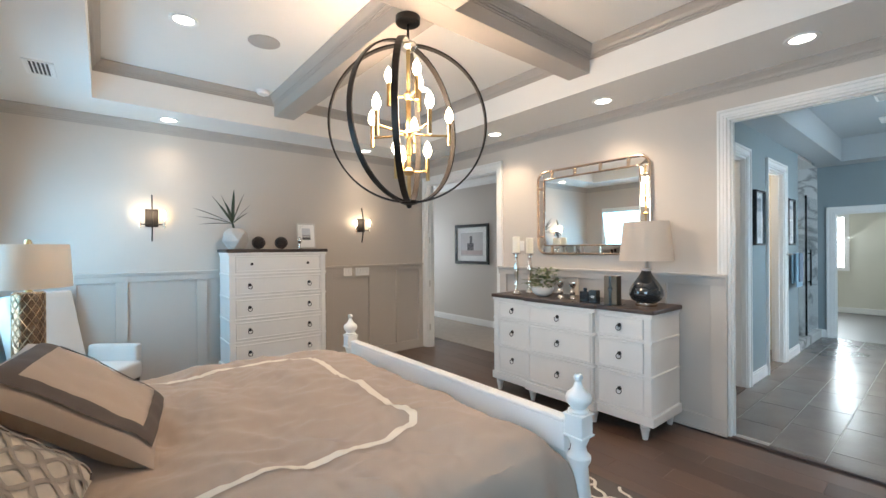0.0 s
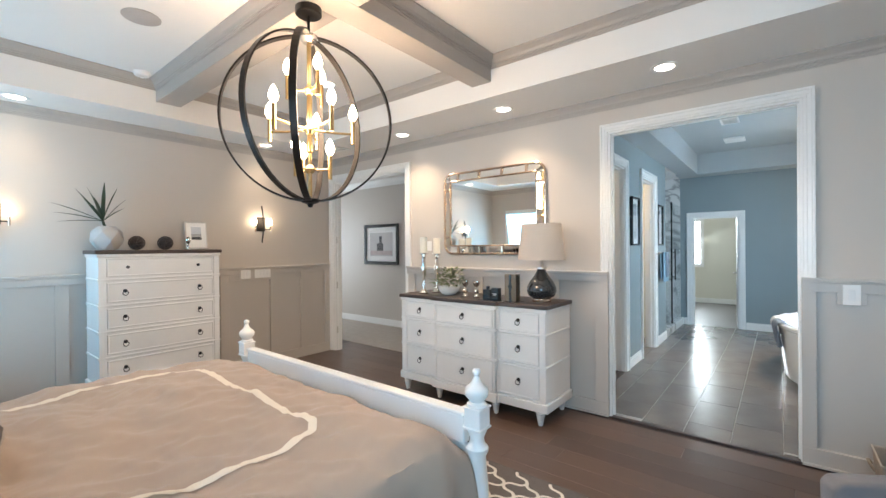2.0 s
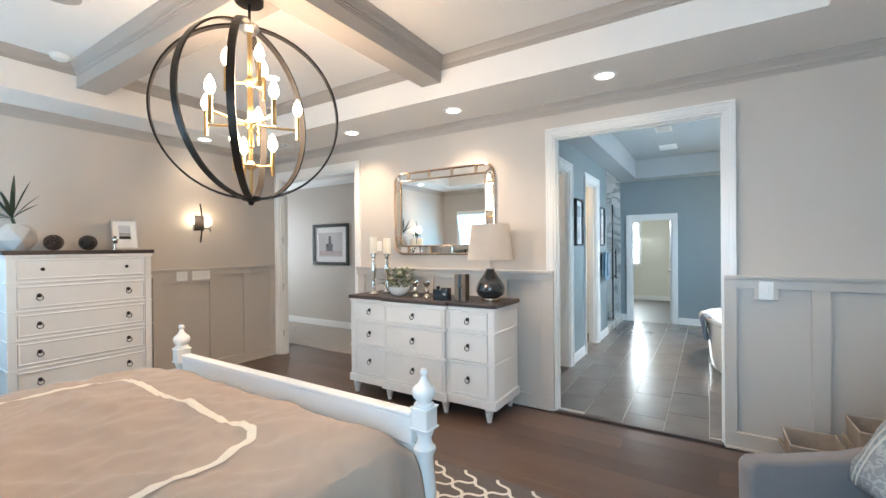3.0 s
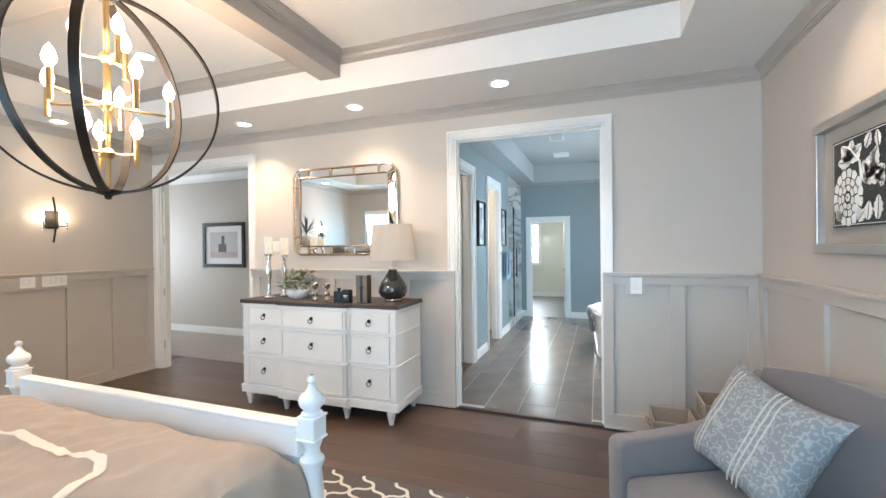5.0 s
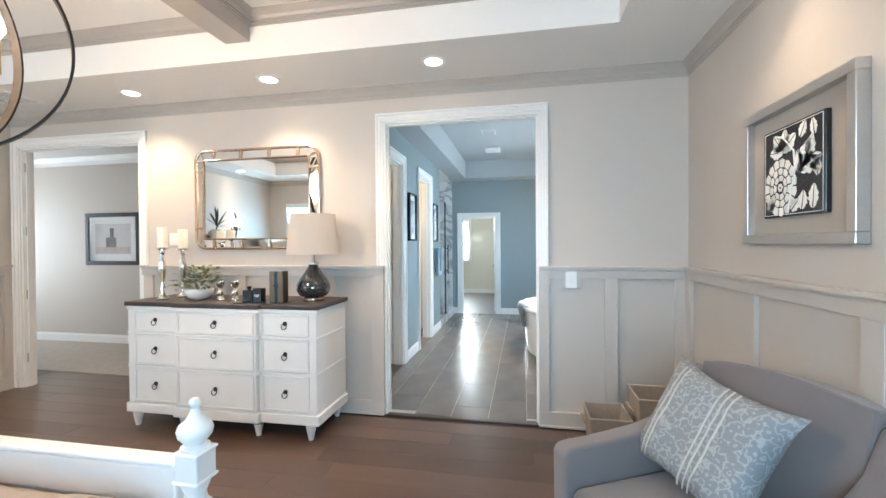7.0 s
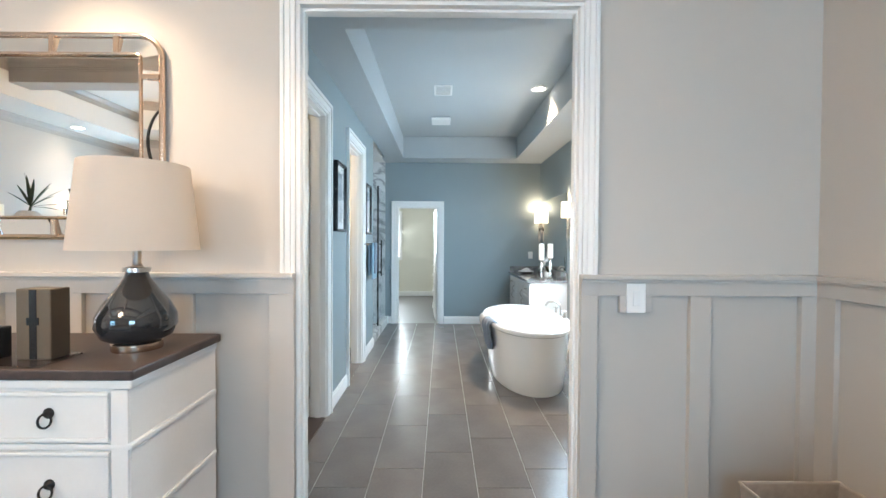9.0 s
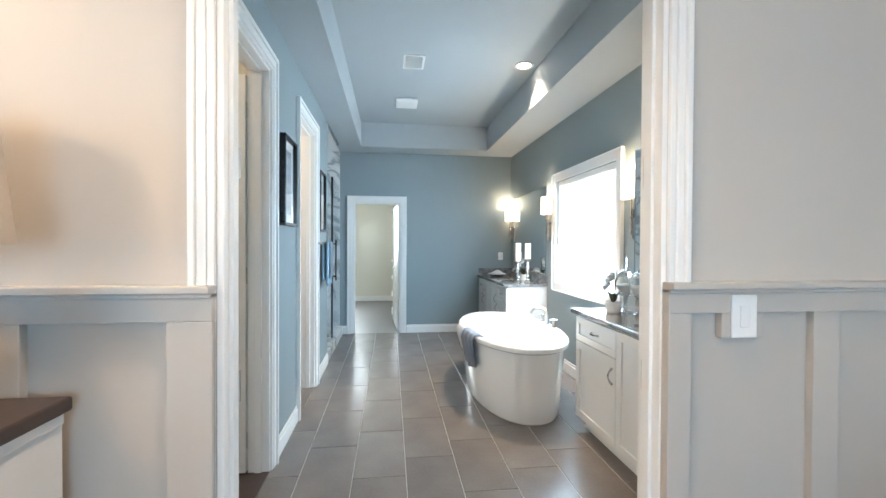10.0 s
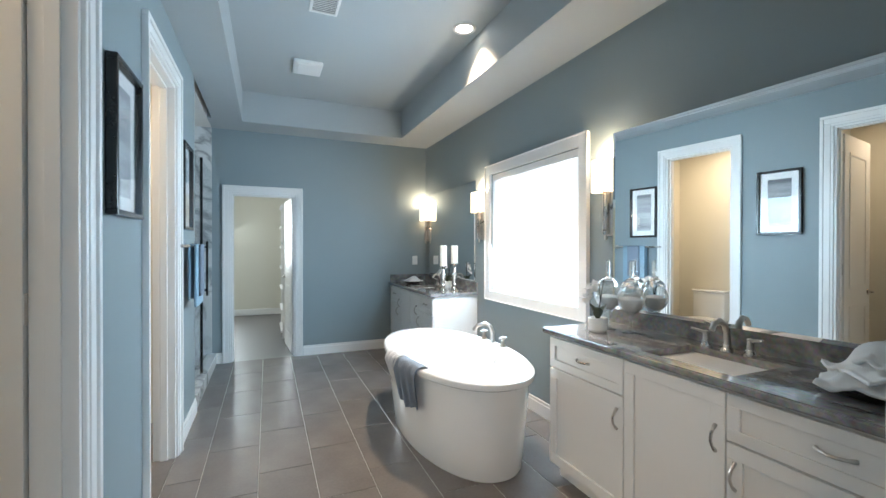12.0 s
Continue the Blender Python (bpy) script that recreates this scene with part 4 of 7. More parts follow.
def flat_leaf(bm, x, z, ang, ln, w, y, lobes=4):
    """A lobed leaf drawn flat on the panel."""
    d, s = Vector((math.cos(ang), 0, math.sin(ang))), Vector((-math.sin(ang), 0, math.cos(ang)))
    for sgn in (1, -1):
        pts = [Vector((x, y, z)) + s * sgn * 0.003]
        for i in range(lobes * 4 + 1):
            t = i / (lobes * 4)
            r = w * math.sin(math.pi * min(1, 0.06 + 0.94 * t)) * (0.72 + 0.28 * abs(math.sin(t * lobes * math.pi)))
            pts.append(Vector((x, y, z)) + d * ln * t + s * sgn * (0.004 + r * 0.5))
        pts.append(Vector((x, y, z)) + d * ln + s * sgn * 0.002)
        keep = [bm.verts.new((max(-0.2, min(0.2, p.x)), p.y, max(-0.193, min(0.193, p.z)))) for p in pts]
        bm.faces.new(keep if sgn > 0 else keep[::-1])


AY = -0.0352
for x, z, a, ln, w in ((0.055, -0.02, 62, 0.15, 0.085), (0.06, -0.015, 20, 0.14, 0.08), (0.06, -0.02, 100, 0.10, 0.06), (0.12, 0.03, -40, 0.09, 0.06), (0.11, 0.02, 75, 0.11, 0.06), (-0.06, 0.09, 35, 0.11, 0.07), (-0.06, 0.09, 80, 0.10, 0.07), (-0.06, 0.09, 130, 0.11, 0.07), (-0.06, 0.09, 175, 0.10, 0.06), (0.06, 0.13, 60, 0.07, 0.05), (0.15, 0.12, 100, 0.07, 0.04), (0.07, -0.18, 80, 0.08, 0.06), (0.14, -0.18, 85, 0.10, 0.06), (-0.17, -0.17, 60, 0.06, 0.05), (0.0, -0.18, 40, 0.07, 0.05), (0.17, -0.05, 100, 0.06, 0.035)):
    flat_leaf(bm, x, z, radians(a), ln, w, AY)
tagged(part("leaf_motif", bm, INK, art, "ivory leaves"), kind="stuff")
bm = bmesh.new()
for r0, r1, k in ((0.116, 0.086, 15), (0.079, 0.056, 11), (0.050, 0.030, 7)):
    for i in range(k):
        a0, a1 = 2 * math.pi * (i + 0.13 * (k % 3)) / k, 2 * math.pi * (i + 0.86 + 0.13 * (k % 3)) / k
        q = [(-0.08 + r * math.cos(a), AY, -0.07 + r * 1.1 * math.sin(a)) for r, a in ((r1, a0), (r0, a0), (r0 * 1.05, (a0 + a1) / 2), (r0, a1), (r1, a1))]
        bm.faces.new([bm.verts.new(p) for p in q])
for i in range(6):
    a = 2 * math.pi * i / 6
    bm.faces.new([bm.verts.new((-0.08 + 0.013 * math.cos(a) + 0.008 * math.cos(b), AY, -0.07 + 0.013 * math.sin(a) + 0.008 * math.sin(b))) for b in [2 * math.pi * j / 8 for j in range(8)]])
tube(bm, [(-0.02, AY, -0.19), (0.0, AY, -0.1), (0.03, AY, 0.0), (0.02, AY, 0.08), (-0.04, AY, 0.14), (-0.1, AY, 0.17)], 0.006, 6, 0.2)
for b in ((-0.2, 0.2, 0.1935, 0.1965), (-0.2, 0.2, -0.1965, -0.1935), (-0.2015, -0.1985, -0.1965, 0.1965), (0.1985, 0.2015, -0.1965, 0.1965)):
    box(bm, b[0], b[1], AY - 0.0004, AY + 0.0006, b[2], b[3])
tagged(part("flower_motif", bm, INK, art, "ivory flower"), kind="stuff")


def plate(name, m, w, h, label, rocker=1):
    """A wall plate facing -y."""
    ob = thing(name, m, label, "switch plate")
    blocks("cover", [(-w / 2, w / 2, -0.006, 0, -h / 2, h / 2)], WHITE, ob, edge=0.003)
    for i in range(rocker):
        x = (i - (rocker - 1) / 2) * 0.046
        blocks("rocker", [(x - 0.016, x + 0.016, -0.0095, -0.006, -0.033, 0.033)], PORCELAIN, ob, edge=0.002)
    return ob


plate("switch_plate", pose(E - 0.034, -0.29, 1.155, 0, 0, -90), 0.085, 0.13, "white rocker switch plate on the wainscot")
plate("switch_plate", pose(2.86, N - 0.034, 1.18), 0.12, 0.125, "white double switch plate on the wainscot", 2)
plate("switch_plate", pose(3.075, N - 0.034, 1.18), 0.21, 0.125, "white four-gang switch plate on the wainscot", 4)
plate("thermostat", pose(E, 3.29, 1.50, 0, 0, -90), 0.09, 0.115, "white wall control beside the doorway", 0)
plate("outlet", pose(2.45, N - 0.008, 0.42), 0.075, 0.12, "white outlet on the wainscot panel")


def sconce(m):
    ob = thing("wall_sconce", m, "dark iron wall sconce with two glowing candle bulbs", "sconce", "bedroom sconces")
    blocks("back_plate", [(-0.055, 0.055, -0.014, 0, -0.09, 0.09)], IRON, ob, edge=0.003)
    part("bow", tube(bmesh.new(), [(0.0, -0.03 - 0.045 * math.sin(math.pi * t), -0.23 + 0.46 * t) for t in [i / 14 for i in range(15)]], 0.014, 8, 0.45), IRON, ob, "curved iron bow", smooth=True)
    part("arm", tube(bmesh.new(), [(-0.10, -0.06, -0.065), (0.10, -0.06, -0.065)], 0.006, 8), IRON, ob, smooth=True)
    part("arm", tube(bmesh.new(), [(0, -0.012, -0.065), (0, -0.07, -0.065)], 0.009, 8), IRON, ob, smooth=True)
    for x in (-0.10, 0.10):
        turned("candle_sleeve", [(0, -0.1), (0.009, -0.1), (0.009, -0.02), (0.015, -0.014), (0.0, -0.013)], ROSE, ob, "", 12).matrix_basis = pose(x, -0.06, 0)
        turned("bulb", [(0, -0.013), (0.008, -0.012), (0.014, 0.012), (0.015, 0.03), (0.008, 0.06), (0.0, 0.078)], BULB, ob, "glowing candle bulb", 12).matrix_basis = pose(x, -0.06, 0)
    return ob


SC1 = pose(0.735, N, 1.80)
sc = sconce(SC1)
copy_thing(sc, pose(3.075, N, 1.795))
for x in (0.735, 3.075):
    lamp("sconce_glow", "POINT", pose(x, N - 0.10, 1.85), 2.6, WARM, radius=0.06)

# chandelier under the crossing of the beams
CX, CY = 1.80, 2.20
ch = thing("chandelier", pose(CX, CY, BZ), "dark iron orb chandelier with brass arms and glowing bulbs", "chandelier")
turned("canopy", [(0, 0), (0.075, 0), (0.075, -0.035), (0.07, -0.04), (0.02, -0.045), (0, -0.045)][::-1], IRON, ch, "dark round canopy", 28)
part("chain", tube(bmesh.new(), [(0, 0, -0.04), (0, 0, -0.17)], 0.008, 8), IRON, ch, smooth=True)
OR, OZ = 0.475, -0.645
turned("hub", [(0, OZ + 0.50), (0.02, OZ + 0.50), (0.05, OZ + 0.485), (0.055, OZ + 0.465), (0.03, OZ + 0.44), (0, OZ + 0.44)][::-1], NICKEL, ch, "", 24)
turned("finial", [(0, OZ - 0.515), (0.012, OZ - 0.512), (0.018, OZ - 0.495), (0.05, OZ - 0.485), (0.055, OZ - 0.468), (0.0, OZ - 0.46)], IRON, ch, "", 20)


def hoop(yaw, rx, name):
    """A flat band bent into an upright oval ring."""
    bm = bmesh.new()
    n = 72
    c, s = math.cos(radians(yaw)), math.sin(radians(yaw))
    secs = []
    for i in range(n):
        a = 2 * math.pi * i / n
        row = []
        for dr, dw in ((-0.005, -0.018), (0.005, -0.018), (0.005, 0.018), (-0.005, 0.018)):
            r, z = (rx + dr) * math.cos(a), OZ + (0.478 + dr) * math.sin(a)
            row.append(bm.verts.new((r * c - dw * s, r * s + dw * c, z)))
        secs.append(row)
    for i in range(n):
        a, b = secs[i], secs[(i + 1) % n]
        for k in range(4):
            bm.faces.new((a[k], a[(k + 1) % 4], b[(k + 1) % 4], b[k]))
    part(name, bm, IRON, ch, "dark iron hoop")


hoop(-34, OR, "hoop"), hoop(47, OR - 0.012, "hoop"), hoop(13, OR - 0.02, "hoop")
turned("column", [(0, OZ - 0.46), (0.012, OZ - 0.45), (0.012, OZ - 0.2), (0.02, OZ - 0.19), (0.014, OZ - 0.1), (0.016, OZ + 0.1), (0.011, OZ + 0.2), (0.013, OZ + 0.45), (0, OZ + 0.46)], BRASS, ch, "brass stem", 16)
for z, r, k, off in ((0.17, 0.12, 3, 20), (-0.06, 0.255, 5, 47), (-0.29, 0.115, 3, 75)):
    turned("arm_hub", [(0, z + OZ - 0.03), (0.02, z + OZ - 0.025), (0.034, z + OZ), (0.02, z + OZ + 0.02), (0, z + OZ + 0.022)], BRASS, ch, "", 16)
    for i in range(k):
        a = radians(off + 360 * i / k)
        x, y = r * math.cos(a), r * math.sin(a)
        part("arm", tube(bmesh.new(), [(0, 0, z + OZ), (x * 0.5, y * 0.5, z + OZ - 0.005), (x, y, z + OZ)], 0.007, 8), BRASS, ch, smooth=True)
        turned("candle_sleeve", [(0, -0.06), (0.012, -0.06), (0.012, 0.075), (0.009, 0.08), (0, 0.08)], BRASS, ch, "", 14).matrix_basis = pose(x, y, z + OZ)
        turned("bulb", [(0, 0.08), (0.010, 0.081), (0.024, 0.105), (0.026, 0.124), (0.016, 0.158), (0, 0.182)], BULB, ch, "glowing candle bulb", 14).matrix_basis = pose(x, y, z + OZ)
lamp("chandelier_light", "POINT", pose(CX, CY, BZ + OZ + 0.03), 86, (1.0, 0.74, 0.53), radius=0.22)


def downlight(x, y, z, power, cone=95, group="recessed ceiling lights", tilt=0.0):
    ob = thing("downlight", pose(x, y, z), "white trimmed recessed ceiling light, lit", "downlight", group)
    part("trim_ring", lathe_open(bmesh.new(), [(0.062, 0.0), (0.092, 0.0), (0.092, -0.004), (0.086, -0.008), (0.066, -0.006)], 32), WHITE, ob, smooth=True)
    turned("lens", [(0, -0.001), (0.064, -0.001), (0.06, -0.004), (0, -0.0045)][::-1], DOWN, ob, "glowing lens", 32)
    if power:
        lamp("downlight_beam", "SPOT", pose(x, y, z - 0.02), power, (1.0, 0.76, 0.53), cone=cone, blend=1.0, radius=0.04)
    return ob


for x, y in ((3.707, 0.70), (3.756, 2.05), (3.78, 3.375), (0.86, 4.97), (3.02, 4.97), (2.80, -0.82)):
    downlight(x, y, SOF, 70 if x > 3.5 else (17 if y > 4 else 26), 116)
for x, y in ((0.80, 3.49), (2.86, 3.49)):
    downlight(x, y, TRAY, 30, 120)


def vent(m, w, h, label):
    ob = thing("ceiling_vent", m, label, "vent")
    blocks("vent_frame", [(-w / 2, w / 2, -h / 2, -h / 2 + 0.02, -0.008, 0), (-w / 2, w / 2, h / 2 - 0.02, h / 2, -0.008, 0), (-w / 2, -w / 2 + 0.02, -h / 2 + 0.02, h / 2 - 0.02, -0.0078, 0), (w / 2 - 0.02, w / 2, -h / 2 + 0.02, h / 2 - 0.02, -0.0078, 0)], WHITE, ob, edge=0.002)
    # flat dark plate paints in the shade of the hollow behind the slats
    blocks("duct", [(-w / 2 + 0.02, w / 2 - 0.02, -h / 2 + 0.02, h / 2 - 0.02, -0.002, -0.0005)], IRON, ob, "thin dark plate that stands for shade behind the slats", edge=0)
    k = max(4, int(h / 0.024))
    for i in range(k):
        y = -h / 2 + 0.025 + (h - 0.05) * i / (k - 1)
        blocks("slat", [(-w / 2 + 0.02, w / 2 - 0.02, y - 0.0045, y + 0.0045, -0.007, -0.0035)], WHITE, ob, edge=0)
    return ob


vent(pose(0.02, 4.13, SOF, 0, 0, 90), 0.30, 0.16, "white slatted ceiling vent")
vent(pose(3.66, 4.55, SOF, 0, 0, 90), 0.40, 0.30, "white slatted ceiling vent")
turned("speaker_grille", [(0, 0), (0.115, 0), (0.115, -0.004), (0.105, -0.007), (0, -0.007)][::-1], mat("speaker_mesh", (0.42, 0.40, 0.38), 0.7, var=0.1, bump=0.6, bump_scale=700), None, "", 36).matrix_basis = pose(1.33, 3.47, TRAY)
tagged(bpy.data.objects["speaker_grille"], "round grey in-ceiling speaker grille", "speaker")
sd = thing("smoke_detector", pose(1.62, 4.52, TRAY), "white round smoke detector on the ceiling", "smoke detector")
turned("housing", [(0, 0), (0.065, 0), (0.065, -0.012), (0.055, -0.035), (0.03, -0.04), (0, -0.04)][::-1], WHITE, sd, "", 28)
turned("vent_cap", [(0, -0.04), (0.022, -0.04), (0.02, -0.05), (0, -0.051)][::-1], WHITE, sd, "", 20)

# ---- bed ----
bed = thing("bed", pose(0.81, 2.162, 0), "white painted bed with turned foot posts", "bed")
PB = Matrix.Translation((-0.8, -2.2, 0))
for y in (1.15, 3.25):
    post = blocks("post", [(1.90 - 0.042, 1.90 + 0.042, y - 0.042, y + 0.042, 0.690, 0.774), (1.90 - 0.048, 1.90 + 0.048, y - 0.048, y + 0.048, 0.682, 0.692), (1.90 - 0.048, 1.90 + 0.048, y - 0.048, y + 0.048, 0.772, 0.782)], WHITE, bed, "square post block", edge=0.005)
    post.matrix_basis = PB
    turned("finial", [(0, 0.78), (0.042, 0.78), (0.044, 0.792), (0.030, 0.80), (0.033, 0.806), (0.050, 0.826), (0.054, 0.845), (0.048, 0.862), (0.033, 0.873), (0.021, 0.888), (0.013, 0.907), (0.011, 0.914), (0.018, 0.923), (0.019, 0.933), (0.012, 0.944), (0, 0.946)], WHITE, post, "turned finial", 28, Matrix.Translation((1.9, y, 0)))
    turned("post_leg", [(0, 0.0), (0.032, 0.0), (0.036, 0.05), (0.028, 0.09), (0.045, 0.25), (0.05, 0.42), (0.038, 0.56), (0.05, 0.585), (0.05, 0.60), (0.036, 0.615), (0.030, 0.64), (0.043, 0.672), (0.043, 0.682), (0, 0.683)], WHITE, post, "turned leg", 24, Matrix.Translation((1.9, y, 0)))
blocks("foot_rail", [(1.875, 1.925, 1.205, 3.195, 0.60, 0.725), (1.868, 1.932, 1.205, 3.195, 0.7252, 0.745)], WHITE, bed, "top rail of the footboard", edge=0.008, segments=3).matrix_basis = PB
blocks("foot_panel", [(1.89, 1.91, 1.205, 3.195, 0.32, 0.5998)], WHITE, bed, edge=0.003).matrix_basis = PB
for y in (1.16, 3.24):
    blocks("side_rail", [(-0.25, 1.85, y - 0.02, y + 0.02, 0.25, 0.42)], WHITE, bed, edge=0.004).matrix_basis = PB
blocks("mattress", [(-0.25, 1.80, 1.22, 3.18, 0.36, 0.64)], LINEN, bed, "pale mattress", edge=0.05, segments=4).matrix_basis = PB


def smooth01(t):
    t = max(0.0, min(1.0, t))
    return t * t * (3 - 2 * t)


def duvet_point(u, v):
    """u: 0 at the head to 1 at the foot; v: -1 at the south hem to 1 at the north hem."""
    x = -0.28 + 2.125 * u
    s = v * 1.48
    half, drop = 1.03, 0.45
    a = abs(s)
    if a < half - 0.10:
        y, z = a, 0.0
    elif a < half + 0.10:
        t = (a - half + 0.10) / 0.20 * math.pi / 2
        y, z = half - 0.10 + 0.127 * math.sin(t), -0.127 * (1 - math.cos(t))
    else:
        y, z = half + 0.027 + 0.03 * (a - half - 0.10), -0.127 - (a - half - 0.10)
    side = 1 if s > 0 else -1
    wr = 0.026 * noise.noise(Vector((x * 1.6, s * 2.2, 0.4))) + 0.024 * noise.noise(Vector((x * 5.0 + 2 * s, s * 3.2, 1.7))) - 0.022 * abs(noise.noise(Vector((x * 5 + 4 * s, s * 4 - 2 * x, 5.0)))) - 0.016 * abs(noise.noise(Vector((x * 12 - 7 * s, s * 9 + 6 * x, 8.0))))
    crease = noise.noise(Vector((x * 2.3 + s * 1.1, s * 1.6 - x * 0.8, 12.0))) + 0.4 * noise.noise(Vector((x * 6, s * 5, 14.0)))
    wr = wr * 1.05 + 0.009 * max(0.0, 1 - abs(crease) * 4) ** 2
    foot = smooth01((u - 0.88) / 0.12)
    fold = 0.028 * math.sin(x * 17 + 2.5 * noise.noise(Vector((x * 3, 0, 9)))) * smooth01((a - half + 0.02) / 0.3)
    yy = 2.2 + side * (y + fold + 0.02 * smooth01((a - half) / 0.2))
    zz = 0.735 + z + wr * (1.0 if a < half else 0.5) - 0.11 * foot * foot
    return Vector((x - 0.01 * foot, yy, zz))


duvet = thing("duvet", pose(0.03, -0.035, 0), "rumpled taupe cotton duvet with a cream ribbon border", "bedding")
bm = bmesh.new()
NU, NV = 120, 170
gridv = [[bm.verts.new(duvet_point(i / NU, -1 + 2 * j / NV)) for j in range(NV + 1)] for i in range(NU + 1)]
for i in range(NU):
    for j in range(NV):
        bm.faces.new((gridv[i][j], gridv[i + 1][j], gridv[i + 1][j + 1], gridv[i][j + 1]))
dv = part("cover", bm, DUVET, duvet, "taupe cotton", smooth=True)
sol = dv.modifiers.new("thick", "SOLIDIFY")
sol.thickness, sol.offset = 0.012, -1


def ribbon(pts, width, name):
    """A flat ribbon that lies on the duvet along (u, v) points."""
    bm = bmesh.new()
    prev = None
    dense = []
    for (u0, v0), (u1, v1) in zip(pts, pts[1:]):
        k = max(2, int(90 * math.hypot(u1 - u0, v1 - v0)))
        dense += [(u0 + (u1 - u0) * i / k, v0 + (v1 - v0) * i / k) for i in range(k)]
    dense.append(pts[-1])
    P = [duvet_point(*q) for q in dense]
    for i, q in enumerate(dense):
        d = P[min(i + 1, len(P) - 1)] - P[max(i - 1, 0)]
        d = Vector((d.x, d.y, 0)).normalized()
        row = []
        for k in (-1, -0.33, 0.33, 1):
            o = Vector((-d.y, d.x, 0)) * width * 0.5 * k
            w = duvet_point(q[0] + o.x / 2.125, q[1] + o.y / 1.48)
            row.append(bm.verts.new(w + Vector((0, 0, 0.005))))
        if prev:
            for a in range(3):
                bm.faces.new((prev[a], prev[a + 1], row[a + 1], row[a]))
        prev = row
    part(name, bm, BAND, duvet, "cream ribbon", smooth=True)


ribbon([(0.0, -0.425), (0.70, -0.425), (0.775, -0.385), (0.79, -0.355), (0.79, 0.475), (0.775, 0.505), (0.73, 0.535), (0.0, 0.535)], 0.036, "ribbon")


def cushion(bm, w, h, t, n=22, corner=0.06):
    """A stuffed cushion in the local xz plane, thick along y."""
    for side in (1, -1):
        rows = []
        for i in range(n + 1):
            row = []
            for j in range(n + 1):
                u, v = -1 + 2 * i / n, -1 + 2 * j / n
                puff = ((1 - u ** 4) * (1 - v ** 4)) ** 0.55
                pin = 1 - corner * (1 - abs(v) ** 2) * abs(u) ** 3
                pin2 = 1 - corner * (1 - abs(u) ** 2) * abs(v) ** 3
                wob = 0.012 * noise.noise(Vector((u * 2.2, v * 2.2, side * 3.0 + w * 7))) + 0.006 * noise.noise(Vector((u * 6, v * 5, side * 5.0 + w)))
                row.append(bm.verts.new((u * w / 2 * pin, side * (t / 2 * puff + wob * puff), v * h / 2 * pin2)))
            rows.append(row)
        for i in range(n):
            for j in range(n):
                q = (rows[i][j], rows[i + 1][j], rows[i + 1][j + 1], rows[i][j + 1])
                bm.faces.new(q if side < 0 else q[::-1])
    bmesh.ops.remove_doubles(bm, verts=bm.verts[:], dist=0.002)
    return bm


def cushion_y(w, h, t, x, z, side=-1, corner=0.06):
    u, v = max(-1, min(1, 2 * x / w)), max(-1, min(1, 2 * z / h))
    puff = ((1 - u ** 4) * (1 - v ** 4)) ** 0.55
    wob = 0.012 * noise.noise(Vector((u * 2.2, v * 2.2, side * 3.0 + w * 7))) + 0.006 * noise.noise(Vector((u * 6, v * 5, side * 5.0 + w)))
    return side * (t / 2 * puff + wob * puff)


def surface_strip(bm, w, h, t, pts, width, lift=0.003):
    prev = None
    for i, p in enumerate(pts):
        a, b = Vector(pts[max(0, i - 1)]), Vector(pts[min(len(pts) - 1, i + 1)])
        d = (b - a).normalized()
        o = Vector((-d.y, d.x)) * width / 2
        row = []
        for k in (-1, 0, 1):
            q = Vector(p) + o * k
            row.append(bm.verts.new((q.x, cushion_y(w, h, t, q.x, q.y) - lift - 0.002 * (k == 0), q.y)))
        if prev:
            bm.faces.new((prev[0], prev[1], row[1], row[0])), bm.faces.new((prev[1], prev[2], row[2], row[1]))
        prev = row


def frame_of(c, x, z):
    """A pose at c whose local x runs along x and whose local z leans along z."""
    X = Vector(x).normalized()
    Y = Vector(z).cross(X).normalized()
    Z = X.cross(Y)
    m = Matrix((X, Y, Z)).transposed().to_4x4()
    m.translation = c
    return m


SHAM = thing("euro_pillow", frame_of((0.295, 2.25, 0.895), (0.15, 0.989, 0), (-0.80, 0.10, 0.59)), "large taupe pillow with a dark brown satin border", "pillow")
part("cushion", cushion(bmesh.new(), 0.70, 0.62, 0.17), DUVET, SHAM, "taupe cotton", smooth=True)
bm = bmesh.new()
line = lambda x0, z0, x1, z1, k=24: [(x0 + (x1 - x0) * i / k, z0 + (z1 - z0) * i / k) for i in range(k + 1)]
for seg in (line(-0.295, -0.235, 0.295, -0.235), line(-0.295, 0.235, 0.295, 0.235), line(-0.265, -0.205, -0.265, 0.205), line(0.265, -0.205, 0.265, 0.205)):
    surface_strip(bm, 0.70, 0.62, 0.17, seg, 0.06, 0.004)
part("border", bm, DARKBAND, SHAM, "dark brown satin border", smooth=True)

LATT = thing("lattice_pillow", frame_of((0.09, 1.53, 0.885), (0.12, 0.99, 0.05), (-0.76, 0.1, 0.62)), "beige pillow with a raised grey lattice pattern", "pillow")
part("cushion", cushion(bmesh.new(), 0.66, 0.50, 0.20), mat("beige_jacquard", (0.50, 0.44, 0.37), 0.8, var=0.1, scale=30, bump=0.6, bump_scale=400), LATT, "beige jacquard", smooth=True)
bm = bmesh.new()
for k in range(-6, 7):
    for sgn in (1, -1):
        pts = []
        for i in range(41):
            z = -0.22 + 0.44 * i / 40
            x = k * 0.11 + sgn * 0.05 * math.sin(2 * math.pi * z / 0.16)
            if abs(x) < 0.29:
                pts.append((x, z))
        if len(pts) > 3:
            surface_strip(bm, 0.66, 0.50, 0.20, pts, 0.017, 0.003)
